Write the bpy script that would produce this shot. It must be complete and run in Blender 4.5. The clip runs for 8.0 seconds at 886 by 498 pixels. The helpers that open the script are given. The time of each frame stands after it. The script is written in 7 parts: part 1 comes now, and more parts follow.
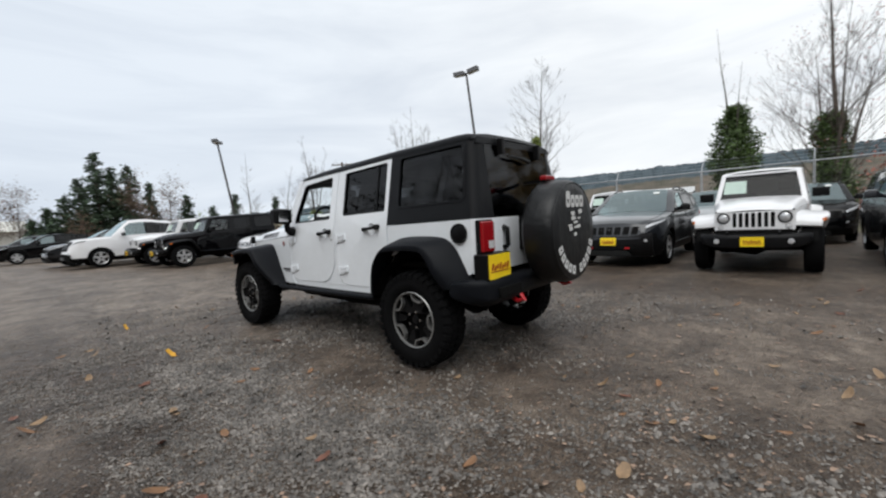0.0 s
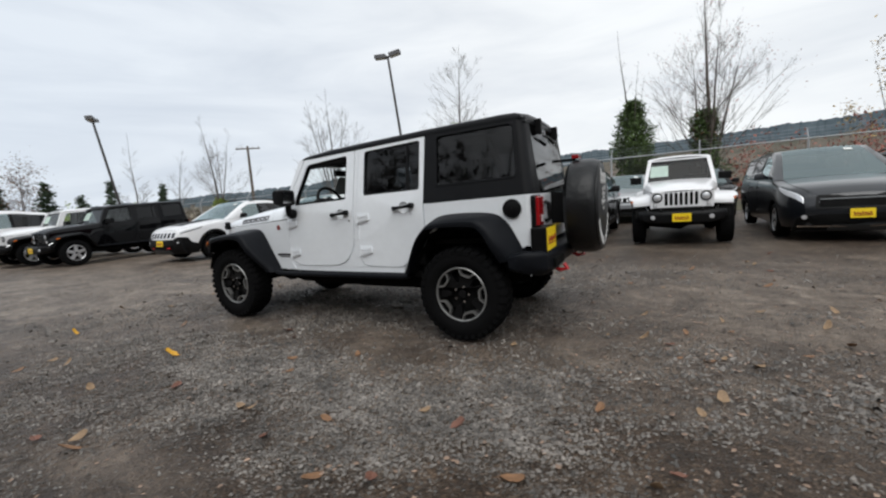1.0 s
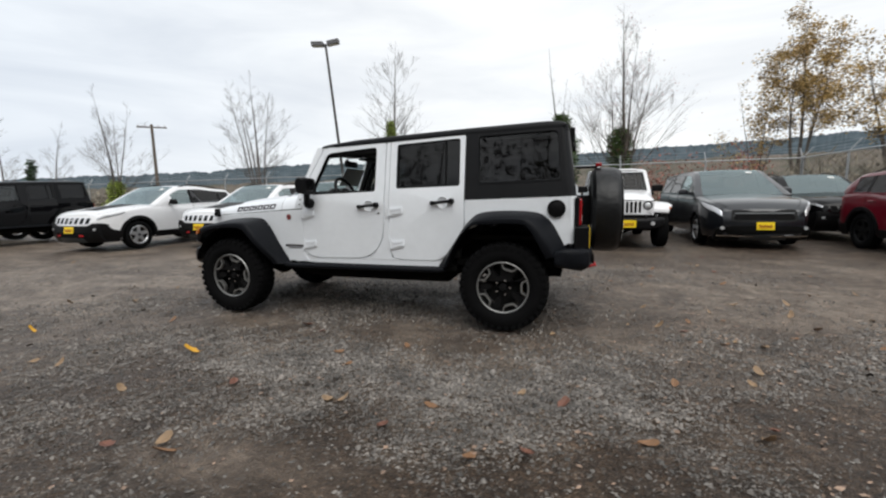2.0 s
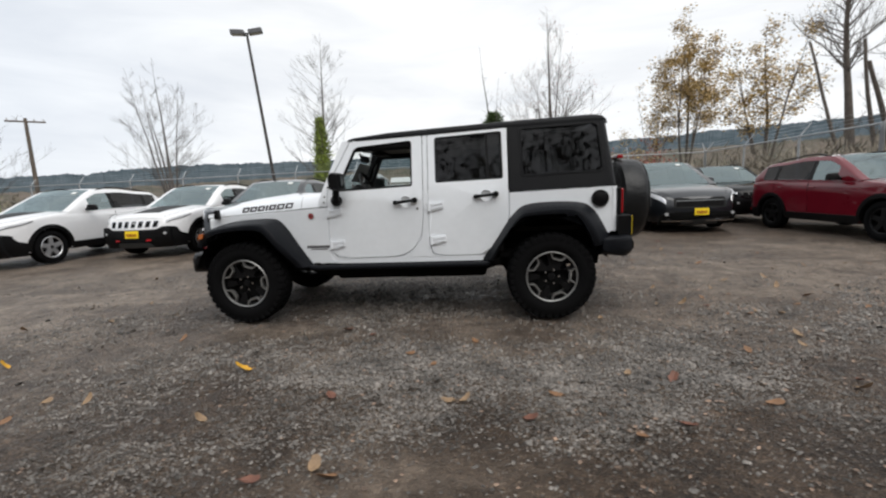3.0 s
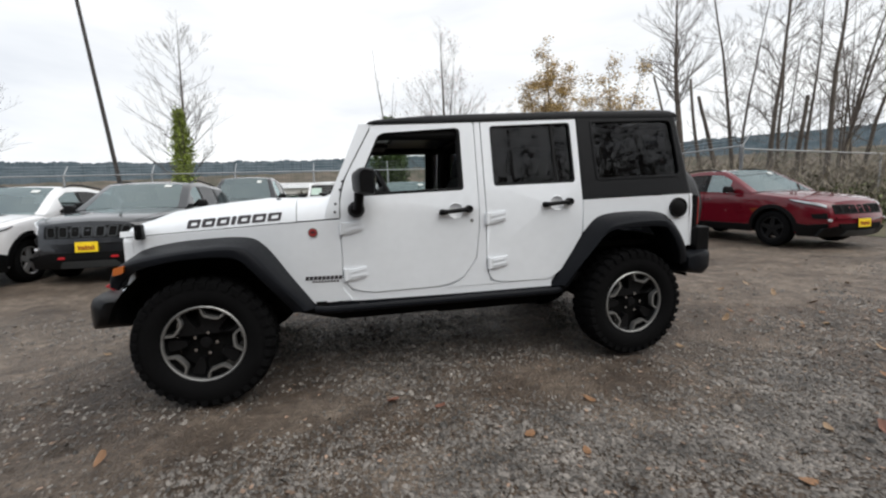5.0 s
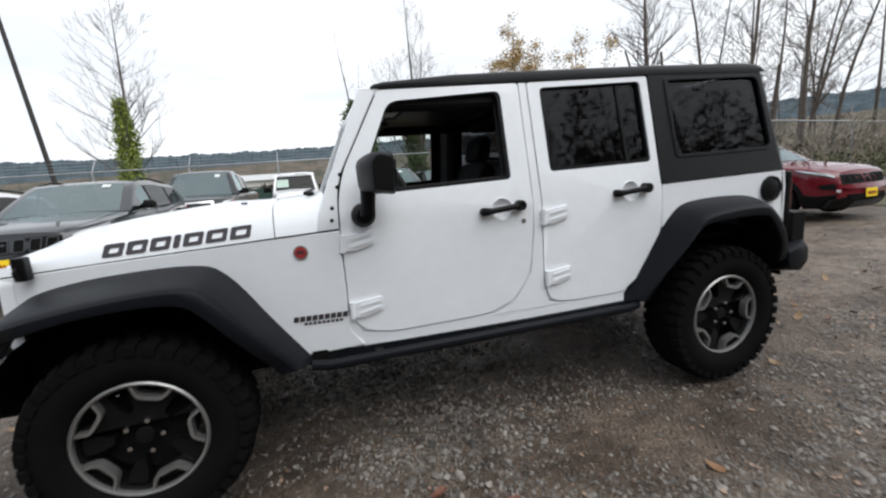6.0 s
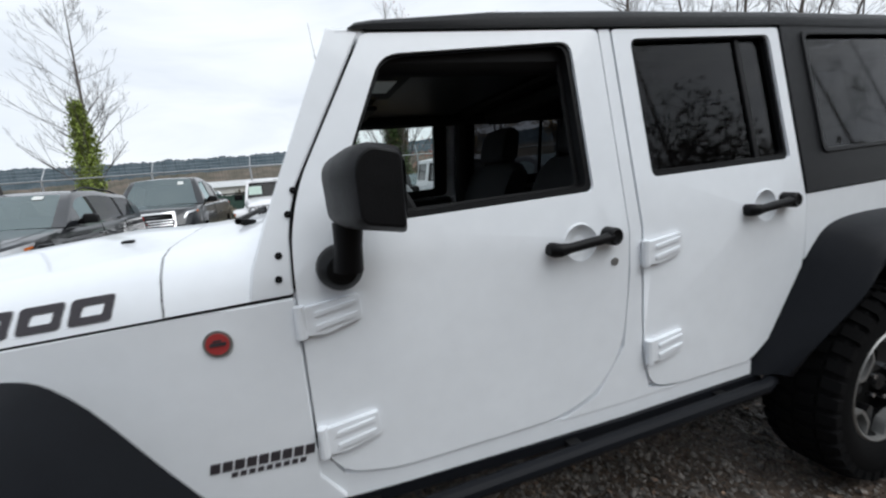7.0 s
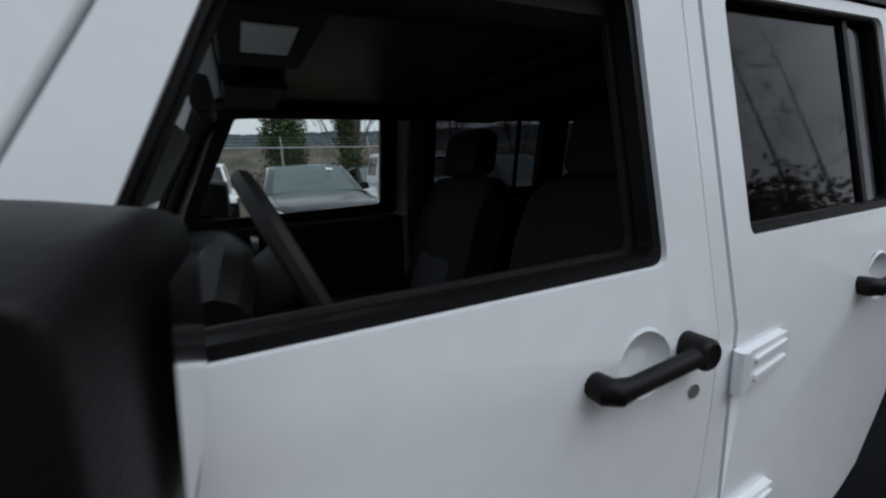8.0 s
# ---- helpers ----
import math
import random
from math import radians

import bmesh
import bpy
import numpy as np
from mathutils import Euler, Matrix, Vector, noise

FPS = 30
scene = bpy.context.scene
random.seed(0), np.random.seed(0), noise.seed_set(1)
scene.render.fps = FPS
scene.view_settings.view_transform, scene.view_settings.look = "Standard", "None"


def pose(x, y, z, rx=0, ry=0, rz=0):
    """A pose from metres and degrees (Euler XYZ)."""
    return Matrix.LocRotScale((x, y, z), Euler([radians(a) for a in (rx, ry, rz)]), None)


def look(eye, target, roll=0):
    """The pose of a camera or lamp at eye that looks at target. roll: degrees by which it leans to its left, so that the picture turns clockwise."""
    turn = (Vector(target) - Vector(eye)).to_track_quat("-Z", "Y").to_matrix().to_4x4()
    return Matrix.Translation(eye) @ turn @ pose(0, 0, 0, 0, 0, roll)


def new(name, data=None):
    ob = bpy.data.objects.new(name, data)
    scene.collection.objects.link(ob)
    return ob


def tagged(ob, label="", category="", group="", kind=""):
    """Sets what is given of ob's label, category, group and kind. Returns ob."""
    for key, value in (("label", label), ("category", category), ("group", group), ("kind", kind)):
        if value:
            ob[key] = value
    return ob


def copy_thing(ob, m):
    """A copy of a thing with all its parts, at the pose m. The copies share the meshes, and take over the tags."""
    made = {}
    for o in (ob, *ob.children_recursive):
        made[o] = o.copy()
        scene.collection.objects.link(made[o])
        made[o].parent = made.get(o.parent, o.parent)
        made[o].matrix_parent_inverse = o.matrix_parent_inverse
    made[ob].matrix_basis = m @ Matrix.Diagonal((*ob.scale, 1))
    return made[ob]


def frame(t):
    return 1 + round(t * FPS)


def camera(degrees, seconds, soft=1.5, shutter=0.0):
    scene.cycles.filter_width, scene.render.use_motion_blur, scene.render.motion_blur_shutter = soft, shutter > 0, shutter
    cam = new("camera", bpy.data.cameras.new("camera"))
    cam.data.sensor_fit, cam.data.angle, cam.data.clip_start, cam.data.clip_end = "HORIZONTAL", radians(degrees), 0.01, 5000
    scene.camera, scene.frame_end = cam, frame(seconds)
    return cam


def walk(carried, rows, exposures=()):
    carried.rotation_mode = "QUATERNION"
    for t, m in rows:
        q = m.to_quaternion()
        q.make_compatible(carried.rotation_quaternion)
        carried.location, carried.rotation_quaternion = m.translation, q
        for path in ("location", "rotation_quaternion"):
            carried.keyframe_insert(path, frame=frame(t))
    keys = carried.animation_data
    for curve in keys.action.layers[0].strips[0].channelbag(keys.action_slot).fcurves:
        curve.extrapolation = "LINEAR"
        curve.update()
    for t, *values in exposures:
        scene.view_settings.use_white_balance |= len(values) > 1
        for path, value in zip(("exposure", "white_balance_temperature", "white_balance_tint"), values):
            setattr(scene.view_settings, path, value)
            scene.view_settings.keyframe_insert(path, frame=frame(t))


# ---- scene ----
cam = camera(93.9, 8.0, 2.2, 0.3)
PATH = [
    (0, (2.405, -3.193, 1.214), (1.098, -1.686, 1.067), -3.3),
    (0.5, (2.006, -3.626, 1.219), (0.901, -1.965, 1.067), -3.1),
    (1, (1.508, -3.921, 1.2), (0.569, -2.171, 0.965), -4.1),
    (1.5, (1.011, -4.211, 1.192), (0.255, -2.369, 1.0), -2.8),
    (1.7, (0.826, -4.321, 1.226), (0.15, -2.453, 0.994), -1.8),
    (2.8, (-0.425, -4.631, 1.218), (-0.676, -2.665, 0.95), -2.1),
    (3, (-0.64, -4.631, 1.221), (-0.822, -2.659, 0.941), -2.4),
    (3.5, (-1.144, -4.497, 1.228), (-1.24, -2.517, 0.962), -3.6),
    (4, (-1.568, -4.307, 1.216), (-1.342, -2.334, 0.977), -3.0),
    (4.5, (-1.859, -3.962, 1.226), (-1.495, -2.012, 0.973), -4.7),
    (4.7, (-1.943, -3.776, 1.248), (-1.571, -1.827, 0.995), -1.7),
    (5.8, (-2.217, -2.786, 1.239), (-1.629, -0.901, 0.918), -5.0),
    (6, (-2.207, -2.591, 1.304), (-1.644, -0.702, 0.964), -4.2),
    (6.5, (-2.199, -2.113, 1.333), (-1.549, -0.246, 1.027), -4.1),
    (7, (-2.087, -1.703, 1.347), (-1.445, 0.161, 1.011), -5.1),
    (7.5, (-1.95, -1.364, 1.39), (-1.262, 0.479, 1.03), -2.8),
    (8, (-1.853, -1.121, 1.429), (-0.996, 0.647, 1.052), -2.0),
]
EXPOSURES = [(0, -0.03, 6300, 8), (1.0, -0.08, 6300, 8), (1.5, 0.0, 6350, 8), (3, 0.05, 6450, 9), (4.7, 0.08, 6450, 9), (6.0, 0.18, 6250, 9), (6.5, 0.15, 6150, 9), (7.0, 0.0, 6080, 8), (7.5, -0.19, 6020, 8), (8.0, -0.53, 5900, 8)]
walk(cam, [(t, look(eye, target, roll)) for t, eye, target, roll in PATH], EXPOSURES)

# ---- world and light: bright overcast sky ----
world = bpy.data.worlds.new("world")
scene.world = world
world.use_nodes = True
SUN_UP, SUN_TURN = radians(55), radians(148)


def sky_nodes():
    nt = world.node_tree
    nt.nodes.clear()
    n, l = nt.nodes.new, nt.links.new
    out, bg = n("ShaderNodeOutputWorld"), n("ShaderNodeBackground")
    sky = n("ShaderNodeTexSky")
    sky.sky_type, sky.sun_disc, sky.sun_elevation, sky.sun_rotation = "NISHITA", False, SUN_UP, SUN_TURN
    sky.dust_density = 4.0
    dim = n("ShaderNodeMix")
    dim.data_type, dim.blend_type = "RGBA", "MULTIPLY"
    dim.inputs[0].default_value = 1.0
    dim.inputs[7].default_value = (0.09, 0.09, 0.09, 1)
    l(sky.outputs[0], dim.inputs[6])
    co, mp = n("ShaderNodeTexCoord"), n("ShaderNodeMapping")
    mp.inputs["Scale"].default_value = (1.1, 1.1, 5.5)
    mp.inputs["Rotation"].default_value = (0.12, 0.05, 0.4)
    noi = n("ShaderNodeTexNoise")
    noi.inputs["Scale"].default_value, noi.inputs["Detail"].default_value, noi.inputs["Roughness"].default_value = 1.7, 7.0, 0.55
    noi.inputs["Distortion"].default_value = 0.5
    ramp = n("ShaderNodeValToRGB")
    ramp.color_ramp.elements[0].position, ramp.color_ramp.elements[0].color = 0.30, (0.86, 0.88, 0.92, 1)
    ramp.color_ramp.elements[1].position, ramp.color_ramp.elements[1].color = 0.64, (1.10, 1.10, 1.10, 1)
    l(co.outputs["Generated"], mp.inputs[0])
    l(mp.outputs[0], noi.inputs["Vector"])
    l(noi.outputs[0], ramp.inputs[0])
    mix = n("ShaderNodeMix")
    mix.data_type = "RGBA"
    mix.inputs[0].default_value = 0.93
    l(dim.outputs[2], mix.inputs[6])
    l(ramp.outputs[0], mix.inputs[7])
    # the cloud deck is a little bluer and thinner towards the west
    sep, west = n("ShaderNodeSeparateXYZ"), n("ShaderNodeMapRange")
    l(co.outputs["Generated"], sep.inputs[0])
    west.inputs[1].default_value, west.inputs[2].default_value, west.inputs[3].default_value, west.inputs[4].default_value = -1.0, -0.35, 0.55, 0.0
    l(sep.outputs[0], west.inputs[0])
    blue = n("ShaderNodeMix")
    blue.data_type, blue.blend_type = "RGBA", "MULTIPLY"
    blue.inputs[7].default_value = (0.62, 0.70, 0.82, 1)
    l(west.outputs[0], blue.inputs[0])
    l(mix.outputs[2], blue.inputs[6])
    l(blue.outputs[2], bg.inputs[0])
    bg.inputs[1].default_value = 1.0
    l(bg.outputs[0], out.inputs[0])


sky_nodes()
sun = new("sun", bpy.data.lights.new("sun", "SUN"))
sun.data.energy, sun.data.angle, sun.data.color = 1.65, radians(50), (1, 0.97, 0.93)
sun.rotation_euler = (math.pi / 2 - SUN_UP, 0, math.pi - SUN_TURN)


# ---- materials ----
def shader(name, colour, rough=0.5, metal=0.0, coat=0.0, vary=0.0, scale=5.0, bump=0.0, bump_scale=60.0, colour2=None, spec=0.5, island=False, spread=(0.3, 1.75)):
    """A principled material with two scales of colour variation and fine relief."""
    m = bpy.data.materials.new(name)
    m.use_nodes = True
    nt = m.node_tree
    n, l = nt.nodes.new, nt.links.new
    b = nt.nodes["Principled BSDF"]
    b.inputs["Base Color"].default_value = (*colour, 1)
    b.inputs["Roughness"].default_value, b.inputs["Metallic"].default_value = rough, metal
    b.inputs["Coat Weight"].default_value, b.inputs["Coat Roughness"].default_value = coat, 0.03
    b.inputs["Specular IOR Level"].default_value = spec
    co = n("ShaderNodeTexCoord")
    if vary or colour2:
        big, fine = n("ShaderNodeTexNoise"), n("ShaderNodeTexNoise")
        big.inputs["Scale"].default_value, big.inputs["Detail"].default_value = scale, 5
        fine.inputs["Scale"].default_value, fine.inputs["Detail"].default_value = scale * 9, 4
        mixf = n("ShaderNodeMath")
        mixf.operation, mixf.inputs[1].default_value = "MULTIPLY_ADD", 0.6
        half = n("ShaderNodeMath")
        half.operation, half.inputs[1].default_value = "MULTIPLY", 0.4
        for t in (big, fine):
            l(co.outputs["Object"], t.inputs["Vector"])
        l(fine.outputs[0], half.inputs[0])
        l(big.outputs[0], mixf.inputs[0])
        l(half.outputs[0], mixf.inputs[2])
        ramp = n("ShaderNodeValToRGB")
        lo = colour2 or tuple(c * (1 - vary) for c in colour)
        hi = colour if colour2 else tuple(min(1, c * (1 + vary)) for c in colour)
        ramp.color_ramp.elements[0].position, ramp.color_ramp.elements[0].color = 0.35, (*lo, 1)
        ramp.color_ramp.elements[1].position, ramp.color_ramp.elements[1].color = 0.65, (*hi, 1)
        l(mixf.outputs[0], ramp.inputs[0])
        last = ramp.outputs[0]
        if island:
            geo, hsv, rng = n("ShaderNodeNewGeometry"), n("ShaderNodeHueSaturation"), n("ShaderNodeMapRange")
            rng.inputs[3].default_value, rng.inputs[4].default_value = spread
            l(geo.outputs["Random Per Island"], rng.inputs[0])
            l(rng.outputs[0], hsv.inputs["Value"])
            l(last, hsv.inputs["Color"])
            last = hsv.outputs[0]
        l(last, b.inputs["Base Color"])
        rr = n("ShaderNodeMapRange")
        rr.inputs[3].default_value, rr.inputs[4].default_value = max(0.02, rough - 0.08), min(1, rough + 0.08)
        l(mixf.outputs[0], rr.inputs[0])
        l(rr.outputs[0], b.inputs["Roughness"])
    if bump:
        t, bp = n("ShaderNodeTexNoise"), n("ShaderNodeBump")
        t.inputs["Scale"].default_value, t.inputs["Detail"].default_value = bump_scale, 5
        bp.inputs["Strength"].default_value, bp.inputs["Distance"].default_value = bump, 0.01
        l(co.outputs["Object"], t.inputs["Vector"])
        l(t.outputs[0], bp.inputs["Height"])
        l(bp.outputs[0], b.inputs["Normal"])
    return m


def glass(name, tint, rough=0.01, facing=0.04, gloss=(1, 1, 1)):
    """Thin sheet glass: tinted see-through with mirror gloss that grows at grazing angles."""
    m = bpy.data.materials.new(name)
    m.use_nodes = True
    nt = m.node_tree
    nt.nodes.clear()
    n, l = nt.nodes.new, nt.links.new
    out, mix, tr, gl, lw = n("ShaderNodeOutputMaterial"), n("ShaderNodeMixShader"), n("ShaderNodeBsdfTransparent"), n("ShaderNodeBsdfGlossy"), n("ShaderNodeLayerWeight")
    lw.inputs[0].default_value = 0.5
    power, fade = n("ShaderNodeMath"), n("ShaderNodeMath")
    power.operation, power.inputs[1].default_value = "POWER", 5.6
    fade.operation, fade.inputs[1].default_value, fade.inputs[2].default_value = "MULTIPLY_ADD", 1 - facing, facing
    l(lw.outputs["Facing"], power.inputs[0])
    l(power.outputs[0], fade.inputs[0])
    tr.inputs[0].default_value = (*tint, 1)
    gl.inputs["Roughness"].default_value = rough
    gl.inputs["Color"].default_value = (*gloss, 1)
    l(fade.outputs[0], mix.inputs[0])
    l(tr.outputs[0], mix.inputs[1])
    l(gl.outputs[0], mix.inputs[2])
    l(mix.outputs[0], out.inputs[0])
    return m


def ground_material():
    m = bpy.data.materials.new("gravel_ground")
    m.use_nodes = True
    nt = m.node_tree
    n, l = nt.nodes.new, nt.links.new
    b = nt.nodes["Principled BSDF"]
    co = n("ShaderNodeTexCoord")

    def noise_at(scale, detail=6, rough=0.6, dist=0.0):
        t = n("ShaderNodeTexNoise")
        t.inputs["Scale"].default_value, t.inputs["Detail"].default_value = scale, detail
        t.inputs["Roughness"].default_value, t.inputs["Distortion"].default_value = rough, dist
        l(co.outputs["Object"], t.inputs["Vector"])
        return t.outputs[0]

    def ramp(src, *stops):
        r = n("ShaderNodeValToRGB")
        while len(r.color_ramp.elements) < len(stops):
            r.color_ramp.elements.new(0.5)
        for e, (p, c) in zip(r.color_ramp.elements, stops):
            e.position, e.color = p, (*c, 1)
        l(src, r.inputs[0])
        return r.outputs[0]

    def mixed(f, a, c, kind="MIX"):
        x = n("ShaderNodeMix")
        x.data_type, x.blend_type = "RGBA", kind
        if isinstance(f, float):
            x.inputs[0].default_value = f
        else:
            l(f, x.inputs[0])
        l(a, x.inputs[6])
        l(c, x.inputs[7])
        return x.outputs[2]

    dirt = ramp(noise_at(30, 8, 0.7), (0.3, (0.044, 0.0315, 0.0230)), (0.7, (0.185, 0.140, 0.104)))
    vor = n("ShaderNodeTexVoronoi")
    vor.inputs["Scale"].default_value = 48
    l(co.outputs["Object"], vor.inputs["Vector"])
    stone = n("ShaderNodeValToRGB")
    stone.color_ramp.elements[0].color, stone.color_ramp.elements[1].color = (0.045, 0.037, 0.030, 1), (0.36, 0.325, 0.288, 1)
    sep = n("ShaderNodeSeparateColor")
    l(vor.outputs["Color"], sep.inputs[0])
    l(sep.outputs[0], stone.inputs[0])
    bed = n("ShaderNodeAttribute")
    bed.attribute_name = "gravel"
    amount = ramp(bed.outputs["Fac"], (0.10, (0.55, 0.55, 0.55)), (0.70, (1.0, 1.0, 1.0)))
    near = ramp(vor.outputs["Distance"], (0.30, (1, 1, 1)), (0.55, (0, 0, 0)))
    f = n("ShaderNodeMath")
    f.operation = "MULTIPLY"
    l(amount, f.inputs[0])
    l(near, f.inputs[1])
    base = mixed(f.outputs[0], dirt, stone.outputs[0])
    # a finer grit between the stones
    grit = n("ShaderNodeTexVoronoi")
    grit.inputs["Scale"].default_value = 150
    l(co.outputs["Object"], grit.inputs["Vector"])
    gsep = n("ShaderNodeSeparateColor")
    l(grit.outputs["Color"], gsep.inputs[0])
    base = mixed(0.85, base, ramp(gsep.outputs[0], (0.0, (0.48, 0.455, 0.43)), (0.8, (1.1, 1.09, 1.07)), (1.0, (2.1, 2.05, 1.98))), "MULTIPLY")
    # damp patches
    wet = ramp(noise_at(0.5, 6, 0.6, 0.8), (0.36, (0.74, 0.70, 0.66)), (0.62, (1.25, 1.23, 1.20)))
    base = mixed(1.0, base, wet, "MULTIPLY")
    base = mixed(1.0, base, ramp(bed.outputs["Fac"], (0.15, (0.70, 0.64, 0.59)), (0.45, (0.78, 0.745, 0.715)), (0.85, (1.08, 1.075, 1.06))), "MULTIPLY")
    # packed silt of the wheel tracks; its pale colour also holds the far ground's sky sheen
    silt_sheen = n("ShaderNodeAttribute")
    silt_sheen.attribute_name = "silt_sheen"
    base = mixed(silt_sheen.outputs["Fac"], base, ramp(noise_at(14, 8, 0.75), (0.3, (0.150, 0.116, 0.089)), (0.7, (0.37, 0.303, 0.244))))
    # clods, hollows and handfuls of paler grit
    base = mixed(1.0, base, ramp(noise_at(7.5, 9, 0.78, 0.4), (0.34, (0.50, 0.47, 0.44)), (0.52, (0.98, 0.97, 0.96)), (0.70, (1.62, 1.62, 1.60))), "MULTIPLY")
    base = mixed(1.0, base, ramp(noise_at(1.7, 7, 0.65, 0.6), (0.38, (0.62, 0.59, 0.56)), (0.62, (1.28, 1.28, 1.27))), "MULTIPLY")
    l(base, b.inputs["Base Color"])
    b.inputs["Roughness"].default_value = 0.45
    b.inputs["Specular IOR Level"].default_value = 0.5
    add = n("ShaderNodeMath")
    add.operation, add.inputs[1].default_value = "MULTIPLY_ADD", 0.6
    l(near, add.inputs[0])
    l(noise_at(90, 6, 0.7), add.inputs[2])
    bp = n("ShaderNodeBump")
    bp.inputs["Strength"].default_value, bp.inputs["Distance"].default_value = 0.82, 0.042
    l(add.outputs[0], bp.inputs["Height"])
    l(bp.outputs[0], b.inputs["Normal"])
    return m


GROUND = ground_material()
STONE = shader("stone", (0.152, 0.137, 0.122), 0.55, vary=0.6, scale=3, bump=0.4, bump_scale=120, island=True, spread=(0.40, 1.5))
WHITE = shader("white_paint", (0.83, 0.857, 0.888), 0.32, coat=0.5, vary=0.03, scale=2.0)
WHITE_FAR = shader("white_paint_far", (0.80, 0.80, 0.81), 0.35, coat=0.5, vary=0.03, scale=1.5)
GREY = shader("dark_grey_paint", (0.012, 0.0138, 0.0175), 0.3, metal=0.3, coat=0.9, spec=0.4, vary=0.12, scale=2)
SILVER = shader("silver_paint", (0.36, 0.37, 0.38), 0.3, metal=0.4, coat=0.6, vary=0.05, scale=2)
BLACK = shader("black_paint", (0.003, 0.003, 0.0035), 0.5, coat=0.55, spec=0.0, vary=0.15, scale=2)
RED = shader("red_paint", (0.135, 0.005, 0.013), 0.3, coat=1.0, spec=0.1, vary=0.1, scale=2)
TOP = shader("hardtop_black", (0.0072, 0.0076, 0.0088), 0.36, spec=0.14, vary=0.12, scale=6, bump=0.25, bump_scale=420)
FLARE = shader("flare_plastic", (0.0058, 0.0067, 0.0090), 0.48, spec=0.13, vary=0.15, scale=5, bump=0.12, bump_scale=300)
PLASTIC = shader("black_plastic", (0.005, 0.005, 0.0055), 0.45, spec=0.16, vary=0.2, scale=8, bump=0.1, bump_scale=250)
UNDER = shader("underbody", (0.007, 0.007, 0.007), 0.9, spec=0.1, vary=0.4, scale=6)
RUBBER = shader("tyre_rubber", (0.0072, 0.0072, 0.0076), 0.85, spec=0.06, vary=0.3, scale=7, bump=0.2, bump_scale=180, colour2=(0.0048, 0.0048, 0.0051))
VINYL = shader("vinyl_cover", (0.007, 0.0075, 0.0085), 0.4, spec=0.35, vary=0.2, scale=5, bump=0.9, bump_scale=11)
RIM_BLACK = shader("rim_black", (0.006, 0.006, 0.0065), 0.45, spec=0.2, vary=0.2, scale=10)
GUARD = shader("guard_black", (0.004, 0.004, 0.0045), 0.55, spec=0.15, vary=0.2, scale=8, bump=0.1, bump_scale=200)
RIM_BRIGHT = shader("rim_bright", (0.62, 0.62, 0.63), 0.3, metal=0.7, vary=0.1, scale=14)
RIM_SILVER = shader("rim_silver", (0.36, 0.36, 0.352), 0.42, metal=0.8, vary=0.12, scale=14)
CHROME = shader("chrome", (0.75, 0.75, 0.76), 0.14, metal=1.0)
LETTER = shader("letter_dark", (0.04, 0.035, 0.04), 0.45)
LETTER_LIGHT = shader("letter_light", (0.62, 0.62, 0.61), 0.6)
YELLOW = shader("plate_yellow", (0.93, 0.66, 0.010), 0.5, vary=0.06, scale=8)
SCRIPT = shader("plate_script", (0.30, 0.03, 0.01), 0.5)
LENS_RED = shader("lens_red", (0.30, 0.006, 0.010), 0.12, coat=0.6)
LENS_WHITE = shader("lens_white", (0.62, 0.62, 0.63), 0.12, coat=0.6)
LENS_AMBER = shader("lens_amber", (0.55, 0.13, 0.01), 0.15, coat=0.6)
LAMP_GLASS = shader("headlamp", (0.70, 0.71, 0.73), 0.12, metal=0.35, coat=0.8)
HOOK_RED = shader("hook_red", (0.50, 0.012, 0.02), 0.35, coat=0.4)
BADGE_RED = shader("badge_red", (0.42, 0.05, 0.05), 0.35, metal=0.2)
SEAT = shader("seat_cloth", (0.020, 0.020, 0.0215), 0.8, spec=0.2, vary=0.15, scale=12, bump=0.3, bump_scale=320)
SEAT_MID = shader("seat_insert", (0.06, 0.06, 0.064), 0.85, spec=0.2, vary=0.15, scale=12, bump=0.3, bump_scale=320)
DASH = shader("dash_plastic", (0.008, 0.008, 0.0085), 0.6, spec=0.3, vary=0.1, scale=9)
DASH_GREY = shader("dash_grey", (0.05, 0.055, 0.058), 0.4, metal=0.3)
PAPER = shader("paper", (0.66, 0.68, 0.66), 0.7, vary=0.08, scale=9)
PAPER_GREEN = shader("paper_green", (0.50, 0.62, 0.55), 0.7, vary=0.08, scale=9)
CLEAR = glass("clear_glass", (0.91, 0.94, 0.93), 0.01, 0.035)
SCREEN = glass("windscreen_glass", (0.36, 0.43, 0.44), 0.02, 0.23, (0.84, 0.99, 1.0))
# windscreen glass again, with shade put into its tint and sky gloss cut down
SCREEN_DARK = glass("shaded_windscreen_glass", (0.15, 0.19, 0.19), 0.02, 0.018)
TINT = glass("privacy_glass", (0.25, 0.255, 0.268), 0.032, 0.030)
WIRE = shader("fence_wire", (0.20, 0.20, 0.20), 0.6, metal=0.3)
STEEL = shader("galvanised", (0.42, 0.43, 0.44), 0.5, metal=0.6, vary=0.15, scale=6)
POLE_MAT = shader("lamp_pole_bronze", (0.035, 0.030, 0.028), 0.55, vary=0.2, scale=3)
LAMP_HEAD = shader("lamp_head", (0.10, 0.10, 0.105), 0.5)
BARK = shader("bark", (0.16, 0.135, 0.115), 0.9, vary=0.35, scale=4, bump=0.6, bump_scale=30)
BARK_DARK = shader("bark_dark", (0.108, 0.089, 0.074), 0.9, vary=0.35, scale=4, bump=0.6, bump_scale=30)
TWIG = shader("twigs", (0.115, 0.10, 0.092), 0.9, vary=0.25, scale=2)
